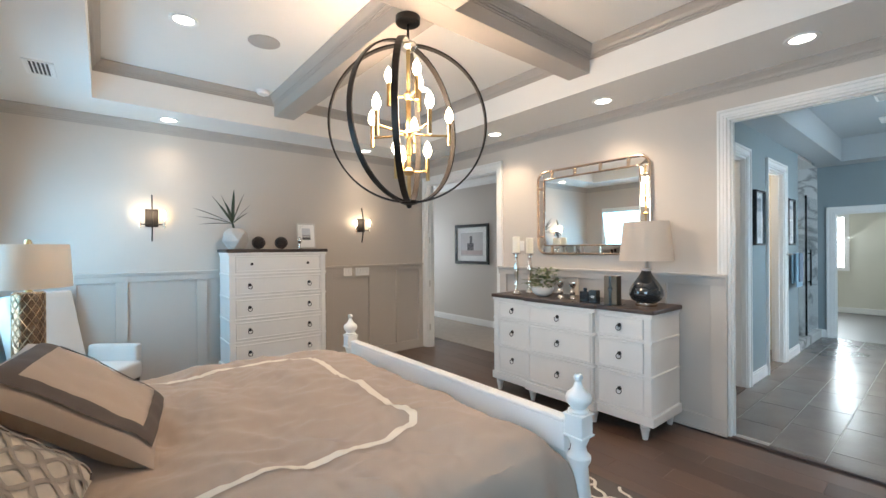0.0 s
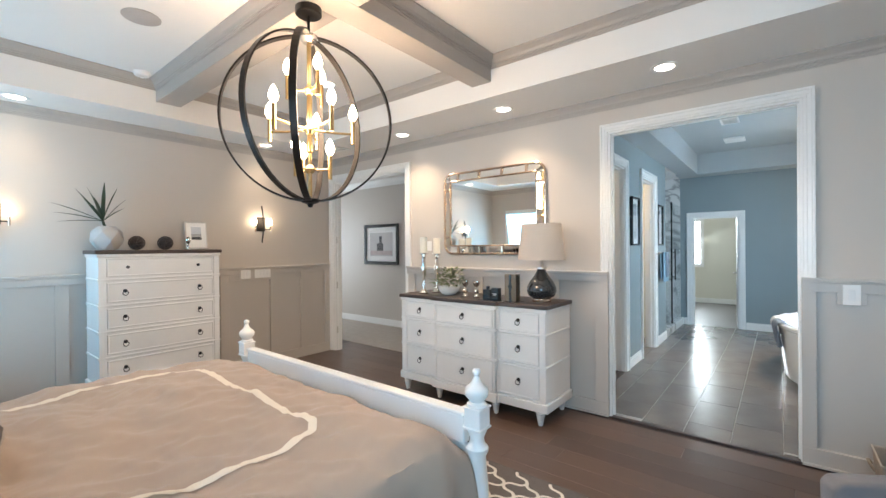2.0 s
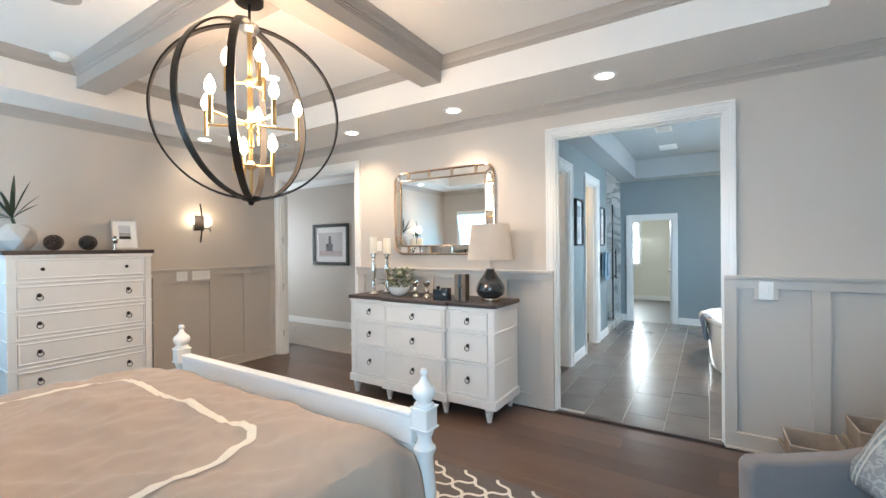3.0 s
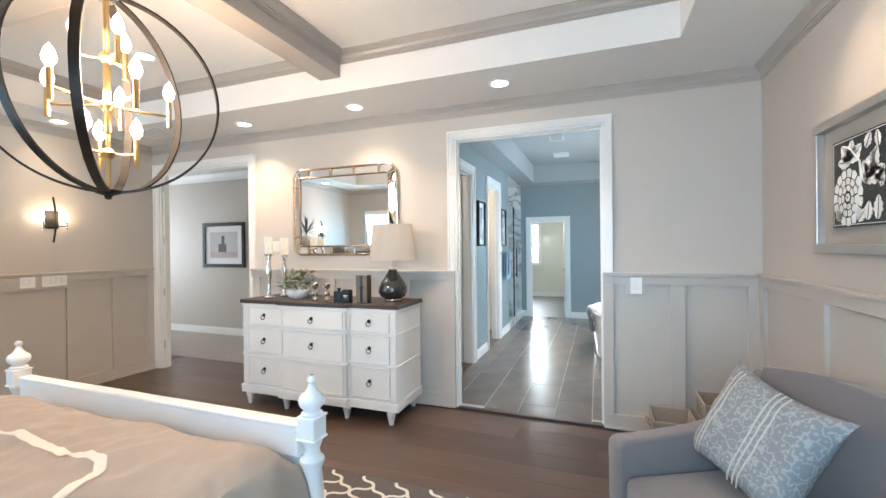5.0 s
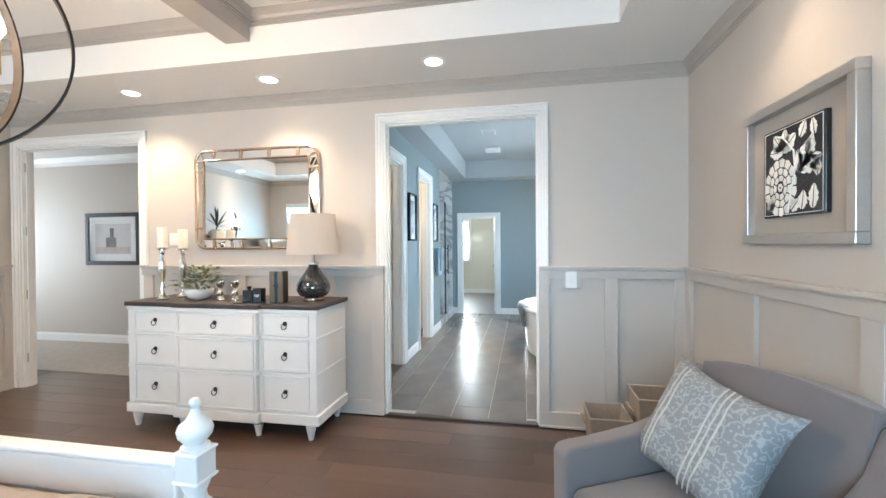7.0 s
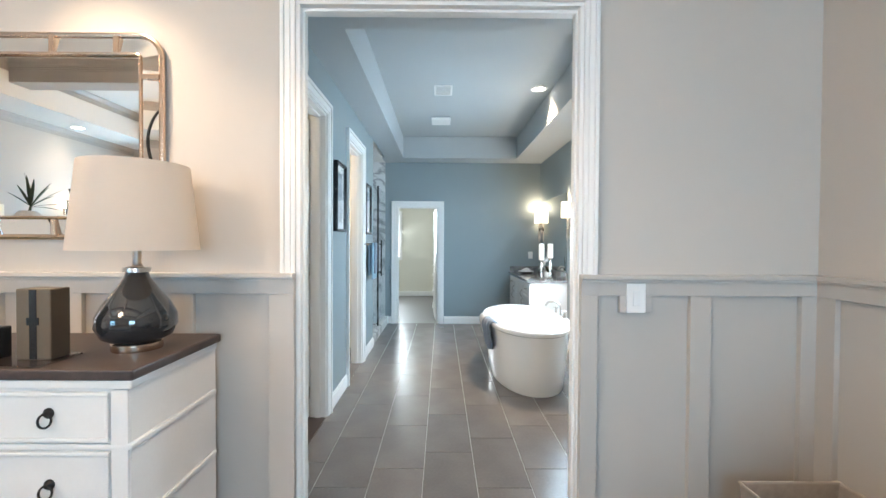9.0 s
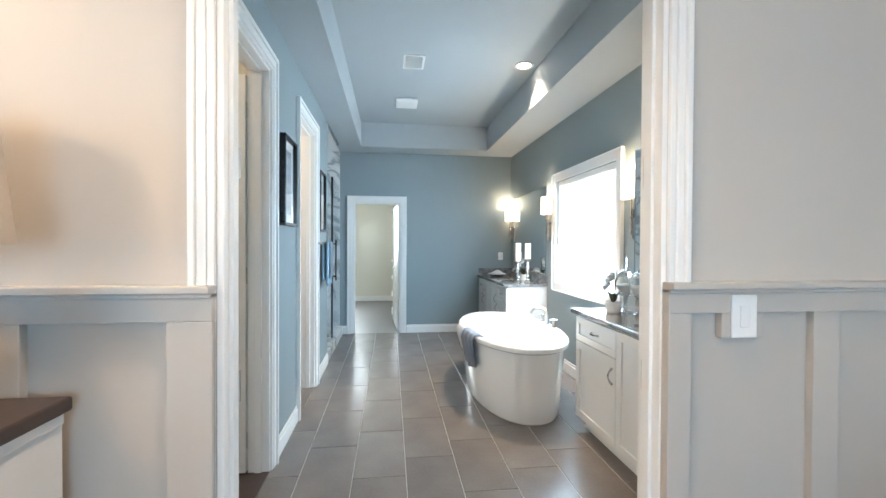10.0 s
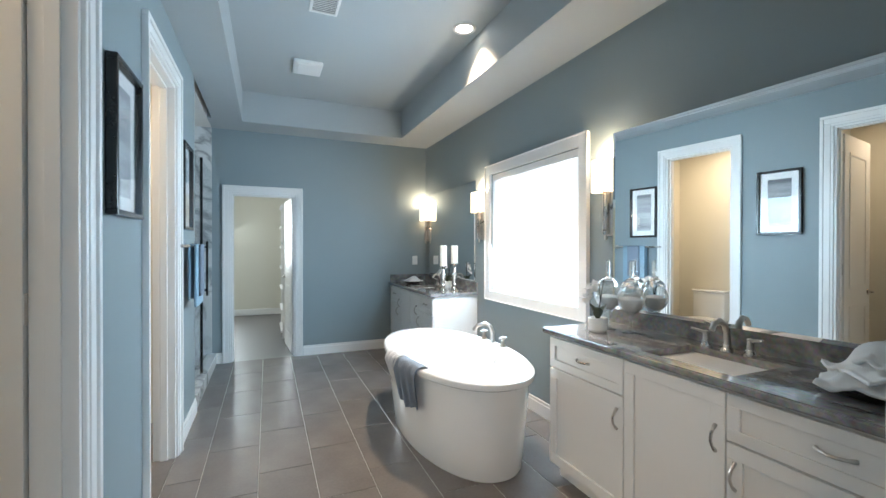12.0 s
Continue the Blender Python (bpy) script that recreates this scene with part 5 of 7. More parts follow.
part("lattice", bm, mat("grey_brown_cord", (0.26, 0.225, 0.19), 0.7, var=0.1, scale=40, bump=0.5, bump_scale=400), LATT, "raised grey-brown lattice", smooth=True)
BACKP = thing("bed_pillow", frame_of((-0.06, 2.55, 0.88), (0.1, 0.99, 0), (-0.75, 0.1, 0.6)), "dark taupe pillow behind the border pillow", "pillow")
part("cushion", cushion(bmesh.new(), 0.75, 0.5, 0.2), mat("dark_taupe_cotton", (0.22, 0.18, 0.155), 0.8, var=0.12, scale=25, bump=0.5, bump_scale=400), BACKP, "dark taupe cotton", smooth=True)

# ---- rug with a trellis pattern ----
rug = thing("area_rug", pose(0, 0, 0), "dark taupe rug with a cream trellis pattern", "rug")
blocks("ground_weave", [(0.45, 2.82, 0.32, 4.1, 0.0, 0.010)], mat("taupe_pile", (0.105, 0.092, 0.088), 0.95, var=0.2, scale=60, bump=0.9, bump_scale=500), rug, "dark taupe pile", edge=0.003)
bm = bmesh.new()
HA, HB, LW = 0.085, 0.115, 0.010


def trellis_edge(bm, a, b, bow):
    """An S-shaped line of pile from a to b."""
    a, b = Vector(a), Vector(b)
    d = (b - a).normalized()
    nrm = Vector((-d.y, d.x))
    P = [a + (b - a) * (i / 14) + nrm * bow * math.sin(2 * math.pi * i / 14) for i in range(15)]
    prev = None
    for i, p in enumerate(P):
        t = (P[min(14, i + 1)] - P[max(0, i - 1)]).normalized()
        o = Vector((-t.y, t.x)) * LW
        row = [bm.verts.new((*(p - o), 0.0105)), bm.verts.new((*p, 0.0135)), bm.verts.new((*(p + o), 0.0105))]
        if prev:
            bm.faces.new((prev[0], prev[1], row[1], row[0])), bm.faces.new((prev[1], prev[2], row[2], row[1]))
        prev = row


for k in range(27):
    for j in range(32):
        if (k + j) % 2:
            continue
        x, y = 0.50 + k * HA, 0.37 + j * HB
        for dx, dy, s in ((HA, HB, -1), (-HA, HB, 1)):
            if 0.47 < x + dx < 2.80 and x < 2.80 and y + dy < 4.08:
                trellis_edge(bm, (x, y), (x + dx, y + dy), s * 0.013)
part("trellis", bm, mat("cream_pile", (0.66, 0.63, 0.58), 0.95, var=0.1, scale=60, bump=0.9, bump_scale=500), rug, "cream trellis lines", smooth=True)

# ---- armchair by the south wall ----
AC = thing("armchair", pose(2.425, -0.56, 0, 0, 0, 28), "taupe upholstered armchair with sloping arms", "armchair")


def soft_box(name, b, r, material, parent, label="", m=None, seg=5):
    bm = bmesh.new()
    box(bm, *b)
    bevel(bm, r, seg)
    ob = part(name, bm, material, parent, label, smooth=True)
    if m:
        ob.matrix_basis = m
    return ob


soft_box("seat_base", (-0.40, 0.33, -0.33, 0.34, 0.13, 0.32), 0.02, UPHOL, AC)
soft_box("seat_cushion", (-0.338, 0.268, -0.24, 0.37, 0.315, 0.455), 0.045, UPHOL, AC, "plump seat cushion")


def side_panel(name, x0, x1, outline, r):
    """An upholstered panel: an outline of (y, z) given a width along x and rounded edges."""
    bm = bmesh.new()
    a = [bm.verts.new((x0, y, z)) for y, z in outline]
    f = bm.faces.new(a)
    e = bmesh.ops.extrude_face_region(bm, geom=[f])
    bmesh.ops.translate(bm, verts=[v for v in e["geom"] if isinstance(v, bmesh.types.BMVert)], vec=(x1 - x0, 0, 0))
    bevel(bm, r, 4)
    return part(name, bm, UPHOL, AC, smooth=True)


ARM = [(0.385, 0.13), (0.39, 0.575), (0.36, 0.60), (0.20, 0.605), (0.0, 0.62), (-0.15, 0.65), (-0.26, 0.72), (-0.34, 0.84), (-0.40, 0.87), (-0.38, 0.4), (-0.36, 0.13)]
side_panel("arm", 0.27, 0.365, ARM, 0.022)
side_panel("arm", -0.435, -0.34, ARM, 0.022)
bm = bmesh.new()
box(bm, -0.34, 0.27, -0.08, 0.08, 0.0, 0.56)
bmesh.ops.subdivide_edges(bm, edges=bm.edges[:], cuts=5, use_grid_fill=True)
for v in bm.verts:
    k = 1 - ((v.co.x + 0.035) / 0.305) ** 2
    v.co.y += 0.03 * k * (1 if v.co.y > 0 else 0.2)
    v.co.z += 0.035 * k * (v.co.z > 0.5)
bevel(bm, 0.006, 1)
part("backrest", bm, UPHOL, AC, "gently curved backrest", smooth=True, m=pose(0, -0.285, 0.34, 13))
for x in (-0.37, 0.3):
    for y in (-0.3, 0.33):
        turned("leg", [(0, 0), (0.014, 0), (0.022, 0.13), (0, 0.13)], DARKTOP, AC, "dark tapered leg", 12).matrix_basis = pose(x, y, 0)

# woven throw pillow: stripes and scrolls
PAIS = mat("slate_scroll_weave", (0.22, 0.25, 0.27), 0.85, bump=0.5, bump_scale=500)
n_, l_ = PAIS.node_tree.nodes, PAIS.node_tree.links
tc_, mp_ = n_.new("ShaderNodeTexCoord"), n_.new("ShaderNodeMapping")
l_.new(tc_.outputs["Object"], mp_.inputs["Vector"])
vor = n_.new("ShaderNodeTexVoronoi")
vor.inputs["Scale"].default_value = 26
wv = n_.new("ShaderNodeMath")
wv.operation = "SINE"
ml = n_.new("ShaderNodeMath")
ml.operation = "MULTIPLY"
ml.inputs[1].default_value = 13
l_.new(mp_.outputs[0], vor.inputs["Vector"])
nz_ = n_.new("ShaderNodeTexNoise")
nz_.inputs["Scale"].default_value, nz_.inputs["Detail"].default_value = 48, 8
l_.new(mp_.outputs[0], nz_.inputs["Vector"])
ad_ = n_.new("ShaderNodeMath")
ad_.operation = "ADD"
l_.new(vor.outputs["Distance"], ad_.inputs[0]), l_.new(nz_.outputs["Fac"], ad_.inputs[1])
l_.new(ad_.outputs[0], ml.inputs[0]), l_.new(ml.outputs[0], wv.inputs[0])
rp_ = n_.new("ShaderNodeValToRGB")
rp_.color_ramp.elements[0].position, rp_.color_ramp.elements[0].color = 0.2, (0.235, 0.25, 0.262, 1)
rp_.color_ramp.elements[1].position, rp_.color_ramp.elements[1].color = 0.95, (0.37, 0.375, 0.375, 1)
l_.new(wv.outputs[0], rp_.inputs["Fac"]), l_.new(rp_.outputs["Color"], n_["Principled BSDF"].inputs["Base Color"])
TP = thing("throw_pillow", pose(2.51, -0.62, 0.685, 0, 0, 28 + 180) @ pose(0, 0, 0, -27, 0, 0) @ pose(0, 0, 0, 0, 9, 0), "slate and cream scroll-patterned throw pillow on the armchair", "pillow")
part("cushion", cushion(bmesh.new(), 0.54, 0.48, 0.17, corner=0.15), PAIS, TP, "slate woven cloth", smooth=True)
CREAMT = mat("cream_thread", (0.52, 0.50, 0.46), 0.85, var=0.1, scale=60, bump=0.6, bump_scale=500)
for x in (-0.165, -0.143, 0.03, 0.055, 0.08):
    bm = bmesh.new()
    surface_strip(bm, 0.54, 0.48, 0.17, line(x, -0.205, x, 0.205), 0.009, 0.0012)
    part("stripe", bm, CREAMT, TP, "cream woven stripe", smooth=True)


def basket(m, w, d, h, label, group, word=""):
    ob = thing("fabric_basket", m, label, "basket", group)
    t = 0.008
    def loop(k, z):
        return [(-w / 2 * k, -d / 2 * k, z), (w / 2 * k, -d / 2 * k, z), (w / 2 * k, d / 2 * k, z), (-w / 2 * k, d / 2 * k, z)]
    bm = bmesh.new()
    rings = [[bm.verts.new(p) for p in loop(k, z)] for k, z in ((0.86, 0), (1.0, h), (0.955, h), (0.82, 0.01))]
    for a, b in zip(rings, rings[1:]):
        for i in range(4):
            bm.faces.new((a[i], a[(i + 1) % 4], b[(i + 1) % 4], b[i]))
    bm.faces.new(rings[0][::-1]), bm.faces.new(rings[-1])
    bevel(bm, 0.003, 1)
    part("body", bm, mat("tan_canvas", (0.36, 0.30, 0.25), 0.95, var=0.15, scale=40, bump=0.9, bump_scale=350), ob, "tan canvas")
    part("rim", tube(bmesh.new(), [(x * 0.99, y * 0.99, h) for x, y, _ in loop(1, 0) + loop(1, 0)[:1]], 0.007, 8), mat("tan_binding", (0.46, 0.40, 0.34), 0.8, var=0.1), ob, "tan bound rim", smooth=True)
    for s in (-1, 1):
        part("handle", tube(bmesh.new(), [(0.06 * math.cos(a), s * (d / 2 + 0.012 + 0.022 * math.sin(a)), h * 0.72 + 0.035 * math.sin(a)) for a in [math.pi * i / 10 for i in range(11)]], 0.008, 8), mat("rope", (0.30, 0.24, 0.18), 0.9, var=0.2), ob, "rope handle", smooth=True)
    if word:
        text = bpy.data.curves.new("lettering", "FONT")
        text.body, text.size, text.align_x, text.extrude = word, 0.062, "CENTER", 0.0006
        text.materials.append(IRON)
        lettering = new("lettering", text)
        lettering.parent = ob
        lettering.matrix_basis = pose(-w / 2 * (0.86 + 0.14 * 0.66) - 0.003, 0, h * 0.66, 90, 0, -90) @ pose(0, 0, 0, -math.degrees(math.atan2(0.07 * w, h)), 0, 0)
        tagged(lettering, "dark stencilled capitals")
    return ob


basket(pose(3.80, -0.875, 0), 0.30, 0.42, 0.41, "tall tan canvas basket with dark stencilled lettering", "storage baskets", "STORAGE")
basket(pose(3.84, -0.50, 0), 0.32, 0.27, 0.25, "low tan canvas basket beside the tall one", "storage baskets")

# ---- north-west corner: white armchair, nightstand with lamp ----
WC_ = thing("white_armchair", pose(0.13, 4.74, 0, 0, 0, -128), "pale linen armchair with a high straight back", "armchair")
soft_box("seat", (-0.30, 0.30, -0.14, 0.40, 0.34, 0.49), 0.035, LINEN, WC_)
soft_box("backrest", (-0.29, 0.29, -0.06, 0.06, 0.0, 0.74), 0.03, LINEN, WC_, m=pose(0, -0.12, 0.40, 12))
for x in (-0.335, 0.335):
    soft_box("arm", (x - 0.04, x + 0.04, -0.10, 0.34, 0.34, 0.63), 0.025, LINEN, WC_)
for x in (-0.27, 0.27):
    for y in (-0.09, 0.36):
        turned("leg", [(0, 0), (0.014, 0), (0.024, 0.345), (0, 0.345)], DARKTOP, WC_, "dark tapered leg", 12).matrix_basis = pose(x, y, 0)
mag = blocks("folded_magazine", [(-0.02, 0.02, -0.1, 0.1, 0, 0.012)], mat("grey_cover", (0.12, 0.13, 0.15), 0.4), edge=0.003)
mag.matrix_basis = pose(0.24, 4.66, 0.4905, 0, 0, 30)
tagged(mag, "dark grey folded magazine on the chair seat", "magazine")

ns = thing("nightstand", pose(-0.12, 3.72, 0), "white painted nightstand with two drawers beside the bed", "nightstand")
blocks("body", [(-0.24, 0.24, -0.27, 0.27, 0.1, 0.68)], FURN, ns, edge=0.004)
blocks("top", [(-0.26, 0.26, -0.29, 0.29, 0.68, 0.71)], DARKTOP, ns, "dark wooden top", edge=0.006)
for z in (0.13, 0.41):
    d = blocks("drawer", [(0.24, 0.252, -0.24, 0.24, z, z + 0.25)], FURN, ns, edge=0.004)
    knob(d, pose(0.252, 0, z + 0.125, 0, 0, 90))
for x in (-0.2, 0.2):
    for y in (-0.23, 0.23):
        turned("foot", [(0, 0), (0.02, 0), (0.03, 0.1), (0, 0.1)], FURN, ns, "", 12).matrix_basis = pose(x, y, 0)
NL = thing("bedside_lamp", pose(-0.015, 3.82, 0.71), "bedside lamp with a gold lattice glass column and linen shade, lit", "lamp")
turned("column", [(0, 0), (0.075, 0), (0.078, 0.01), (0.078, 0.50), (0.07, 0.51), (0, 0.51)], mat("amber_mercury_glass", (0.30, 0.19, 0.12), 0.25, 0.75, var=0.5, scale=24), NL, "amber mercury glass", 36)
bm = bmesh.new()
for k in range(12):
    for sgn in (1, -1):
        tube(bm, [(0.0795 * math.cos(2 * math.pi * k / 12 + sgn * a * 3.6), 0.0795 * math.sin(2 * math.pi * k / 12 + sgn * a * 3.6), 0.01 + 0.49 * a) for a in [i / 24 for i in range(25)]], 0.0022, 5)
part("lattice", bm, mat("bronze_wire", (0.36, 0.25, 0.15), 0.35, 0.9, var=0.1), NL, "gold lattice overlay", smooth=True)
turned("neck", [(0, 0.51), (0.02, 0.51), (0.014, 0.55), (0.014, 0.62), (0, 0.62)], BRASS, NL, "", 14)
lamp_shade(NL, 0.215, 0.20, 0.275, 0.535, OATMEAL)
turned("finial", [(0, 0.80), (0.012, 0.80), (0.02, 0.82), (0.014, 0.84), (0, 0.845)], BRASS, NL, "", 14)
turned("bulb", [(0, 0.62), (0.014, 0.62), (0.03, 0.66), (0.028, 0.70), (0, 0.73)], BULB, NL, "glowing bulb", 14)


# ---- windows ----
GLOW = bpy.data.materials.new("bright_hazy_sky")
GLOW.use_nodes = True
gb = GLOW.node_tree.nodes["Principled BSDF"]
socket(gb, "Base Color", (0, 0, 0, 1)), socket(gb, "Emission Color", (0.86, 0.94, 1.0, 1)), socket(gb, "Emission Strength", 7.0)


def backdrop(b, label):
    ob = structure(blocks("backdrop", [b], GLOW, edge=0), label, "backdrop")
    return ob


def slat_window(name, y0, y1, z0, z1):
    """West window: casing, sash and a white slatted blind, half open."""
    ob = thing(name, Matrix(), "white window with horizontal slatted blinds", "window")
    ob["kind"] = "structure"
    w = 0.09
    for b in ((W, W + 0.022, y0 - w, y0, z0, z1), (W, W + 0.022, y1, y1 + w, z0, z1), (W, W + 0.024, y0 - w, y1 + w, z1, z1 + w), (W, W + 0.06, y0 - w - 0.02, y1 + w + 0.02, z0 - 0.03, z0), (W, W + 0.02, y0 - w, y1 + w, z0 - 0.12, z0 - 0.03)):
        blocks("window_trim", [b], WHITE, ob, edge=0.003)
    blocks("window_frame", [(W - 0.12, W - 0.08, y0, y1, z0, z0 + 0.05), (W - 0.12, W - 0.08, y0, y1, z1 - 0.05, z1), (W - 0.12, W - 0.08, y0, y0 + 0.05, z0 + 0.05, z1 - 0.05), (W - 0.12, W - 0.08, y1 - 0.05, y1, z0 + 0.05, z1 - 0.05), (W - 0.115, W - 0.085, y0 + 0.05, y1 - 0.05, (z0 + z1) / 2 - 0.02, (z0 + z1) / 2 + 0.02)], WHITE, ob, edge=0.003)
    k = int((z1 - z0) / 0.048)
    for i in range(k):
        bm = bmesh.new()
        box(bm, -0.0015, 0.0015, y0 + 0.01, y1 - 0.01, -0.025, 0.025)
        part("blind_slat", bm, WHITE, ob, m=pose(W - 0.035, 0, z0 + 0.03 + i * 0.048, 0, 50, 0))
    g = blocks("pane", [(W - 0.102, W - 0.098, y0 + 0.05, y1 - 0.05, z0 + 0.05, z1 - 0.05)], GLASS, ob, edge=0)
    g.visible_shadow = False


slat_window("window_1", *WY[1], 0.65, 2.2)
slat_window("window_2", *WY[0], 0.65, 2.2)
backdrop((W - 0.9, W - 0.85, -1.2, 5.4, 0.2, 2.9), "bright hazy daylight outside the bedroom windows")

bw = thing("window_3", Matrix(), "white cased bathroom window with a glowing white shade", "window")
bw["kind"] = "structure"
w = 0.085
for b in ((BW0 - w, BW0, BS, BS + 0.024, BWZ0 - w, BWZ1 + w), (BW1, BW1 + w, BS, BS + 0.024, BWZ0 - w, BWZ1 + w), (BW0, BW1, BS, BS + 0.0235, BWZ1, BWZ1 + w), (BW0, BW1, BS, BS + 0.0235, BWZ0 - w, BWZ0),
          (BW0 - w - 0.008, BW0 - w, BS, BS + 0.034, BWZ0 - w, BWZ1 + w), (BW1 + w, BW1 + w + 0.008, BS, BS + 0.034, BWZ0 - w, BWZ1 + w), (BW0 - w, BW1 + w, BS, BS + 0.033, BWZ1 + w, BWZ1 + w + 0.008), (BW0 - w, BW1 + w, BS, BS + 0.033, BWZ0 - w - 0.008, BWZ0 - w)):
    blocks("window_trim", [b], WHITE, bw, edge=0.003)
blocks("window_frame", [(BW0, BW1, BS - 0.14, BS - 0.1, BWZ0, BWZ0 + 0.05), (BW0, BW1, BS - 0.14, BS - 0.1, BWZ1 - 0.05, BWZ1), (BW0, BW0 + 0.05, BS - 0.14, BS - 0.1, BWZ0 + 0.05, BWZ1 - 0.05), (BW1 - 0.05, BW1, BS - 0.14, BS - 0.1, BWZ0 + 0.05, BWZ1 - 0.05), (6.915, 6.965, BS - 0.14, BS - 0.1, BWZ0 + 0.05, BWZ1 - 0.05), (BW0 + 0.05, 6.915, BS - 0.138, BS - 0.102, 1.60, 1.65), (6.965, BW1 - 0.05, BS - 0.138, BS - 0.102, 1.60, 1.65)], WHITE, bw, edge=0.003)
SHADE_W = cloth_shade("white_window_shade", (0.92, 0.93, 0.94), 0.5)
blocks("shade", [(BW0 + 0.004, BW1 - 0.004, BS - 0.014, BS - 0.011, BWZ0 + 0.004, BWZ1 - 0.06)], SHADE_W, bw, "translucent white shade", edge=0)
blocks("shade_rail", [(BW0 + 0.004, BW1 - 0.004, BS - 0.05, BS - 0.006, BWZ1 - 0.06, BWZ1 - 0.004)], WHITE, bw, edge=0.006)
backdrop((BW0 - 0.6, BW1 + 0.6, BS - 0.62, BS - 0.6, 0.3, 2.8), "bright hazy daylight outside the bathroom window")

fw_ = thing("window_4", Matrix(), "white window in the room beyond", "window")
fw_["kind"] = "structure"
for b in ((12.98, 13.0, 1.58, 1.66, 0.92, 2.18), (12.98, 13.0, 2.35, 2.43, 0.92, 2.18), (12.98, 13.0, 1.66, 2.35, 2.1, 2.18), (12.97, 13.0, 1.66, 2.35, 0.92, 1.0), (13.05, 13.09, 1.66, 2.35, 1.53, 1.57)):
    blocks("window_trim", [b], WHITE, fw_, edge=0.003)
backdrop((13.5, 13.52, 0.9, 2.9, 0.4, 2.8), "bright hazy daylight outside the far window")
backdrop((4.3, 5.6, 9.0, 9.02, 0.3, 2.8), "bright hazy daylight outside the hall window")

# ---- bathroom fittings ----
before = set(scene.objects)
CAB = mat("white_cabinet_paint", (0.80, 0.79, 0.77), 0.3, var=0.015, scale=3, bump=0.03)
GRANITE = mat("grey_veined_granite", (0.34, 0.335, 0.33), 0.08, var=0.1, coat=0.5)
n_, l_ = GRANITE.node_tree.nodes, GRANITE.node_tree.links
tc_, mp_ = n_.new("ShaderNodeTexCoord"), n_.new("ShaderNodeMapping")
mp_.inputs["Rotation"].default_value, mp_.inputs["Scale"].default_value = (0, 0, 0.5), (2.0, 3.2, 3.2)
nz_, n2_ = n_.new("ShaderNodeTexNoise"), n_.new("ShaderNodeTexNoise")
nz_.inputs["Scale"].default_value, nz_.inputs["Detail"].default_value, nz_.inputs["Distortion"].default_value = 4.0, 10, 0.8
n2_.inputs["Scale"].default_value, n2_.inputs["Detail"].default_value = 60, 4
rp_, mx_ = n_.new("ShaderNodeValToRGB"), n_.new("ShaderNodeMix")
rp_.color_ramp.elements[0].position, rp_.color_ramp.elements[0].color = 0.30, (0.115, 0.115, 0.12, 1)
rp_.color_ramp.elements[1].position, rp_.color_ramp.elements[1].color = 0.72, (0.36, 0.355, 0.35, 1)
e_ = rp_.color_ramp.elements.new(0.46)
e_.color = (0.215, 0.21, 0.21, 1)
mx_.data_type, mx_.blend_type = "RGBA", "OVERLAY"
mx_.inputs["Factor"].default_value = 0.5
l_.new(tc_.outputs["Object"], mp_.inputs["Vector"]), l_.new(mp_.outputs[0], nz_.inputs["Vector"]), l_.new(tc_.outputs["Object"], n2_.inputs["Vector"])
l_.new(nz_.outputs["Fac"], rp_.inputs["Fac"]), l_.new(rp_.outputs["Color"], mx_.inputs["A"]), l_.new(n2_.outputs["Color"], mx_.inputs["B"]), l_.new(mx_.outputs["Result"], n_["Principled BSDF"].inputs["Base Color"])

CZ = 0.89
VF = -0.625


def bow_pull(parent, x, y, z, upright, size=0.10):
    pts = []
    for i in range(13):
        t = -1 + i / 6
        o = 0.028 * (1 - t * t) + 0.004
        pts.append((x, y - o * -1, z + t * size / 2) if upright else (x + t * size / 2, y + o, z))
    part("handle", tube(bmesh.new(), pts, [0.0075 if abs(i - 6) > 4 else 0.0055 for i in range(13)], 8), NICKEL, parent, "brushed nickel bow handle", smooth=True)


def front_panel(name, parent, x0, x1, z0, z1, rim=0.055):
    """A shaker front facing +y: a recessed panel in a flat frame."""
    d = blocks(name, [(x0, x1, VF, VF + 0.010, z0, z1)], CAB, parent, edge=0.001)
    blocks("front_frame", [(x0, x1, VF + 0.010, VF + 0.021, z1 - rim, z1), (x0, x1, VF + 0.010, VF + 0.021, z0, z0 + rim), (x0, x0 + rim, VF + 0.010, VF + 0.0208, z0 + rim, z1 - rim), (x1 - rim, x1, VF + 0.010, VF + 0.0208, z0 + rim, z1 - rim)], CAB, d, edge=0.002)
    return d


def cabinet(x0, x1, kind, pull):
    """One cabinet unit: 'drawer_door' or 'door'; pull is the side of the door's handle."""
    ob = thing("vanity_cabinet", Matrix(), "white shaker vanity cabinet with brushed nickel handles", "cabinet", "bathroom vanity cabinets")
    blocks("carcass", [(x0, x1, BS + 0.002, VF, 0.10, CZ - 0.032)], CAB, ob, edge=0.001)
    blocks("toe_kick", [(x0, x1, BS + 0.002, VF - 0.06, 0.0, 0.0995)], CAB, ob, edge=0)
    g = 0.003
    px = x1 - 0.035 if pull > 0 else x0 + 0.035
    if kind == "drawer_door":
        d = front_panel("drawer", ob, x0 + g, x1 - g, 0.668, 0.838, 0.045)
        bow_pull(d, (x0 + x1) / 2, VF + 0.012, 0.757, False)
        d = front_panel("door", ob, x0 + g, x1 - g, 0.105, 0.660)
        bow_pull(d, px, VF + 0.021, 0.55, True)
    else:
        d = front_panel("door", ob, x0 + g, x1 - g, 0.105, 0.838)
        bow_pull(d, px, VF + 0.021, 0.66, True)
    return ob


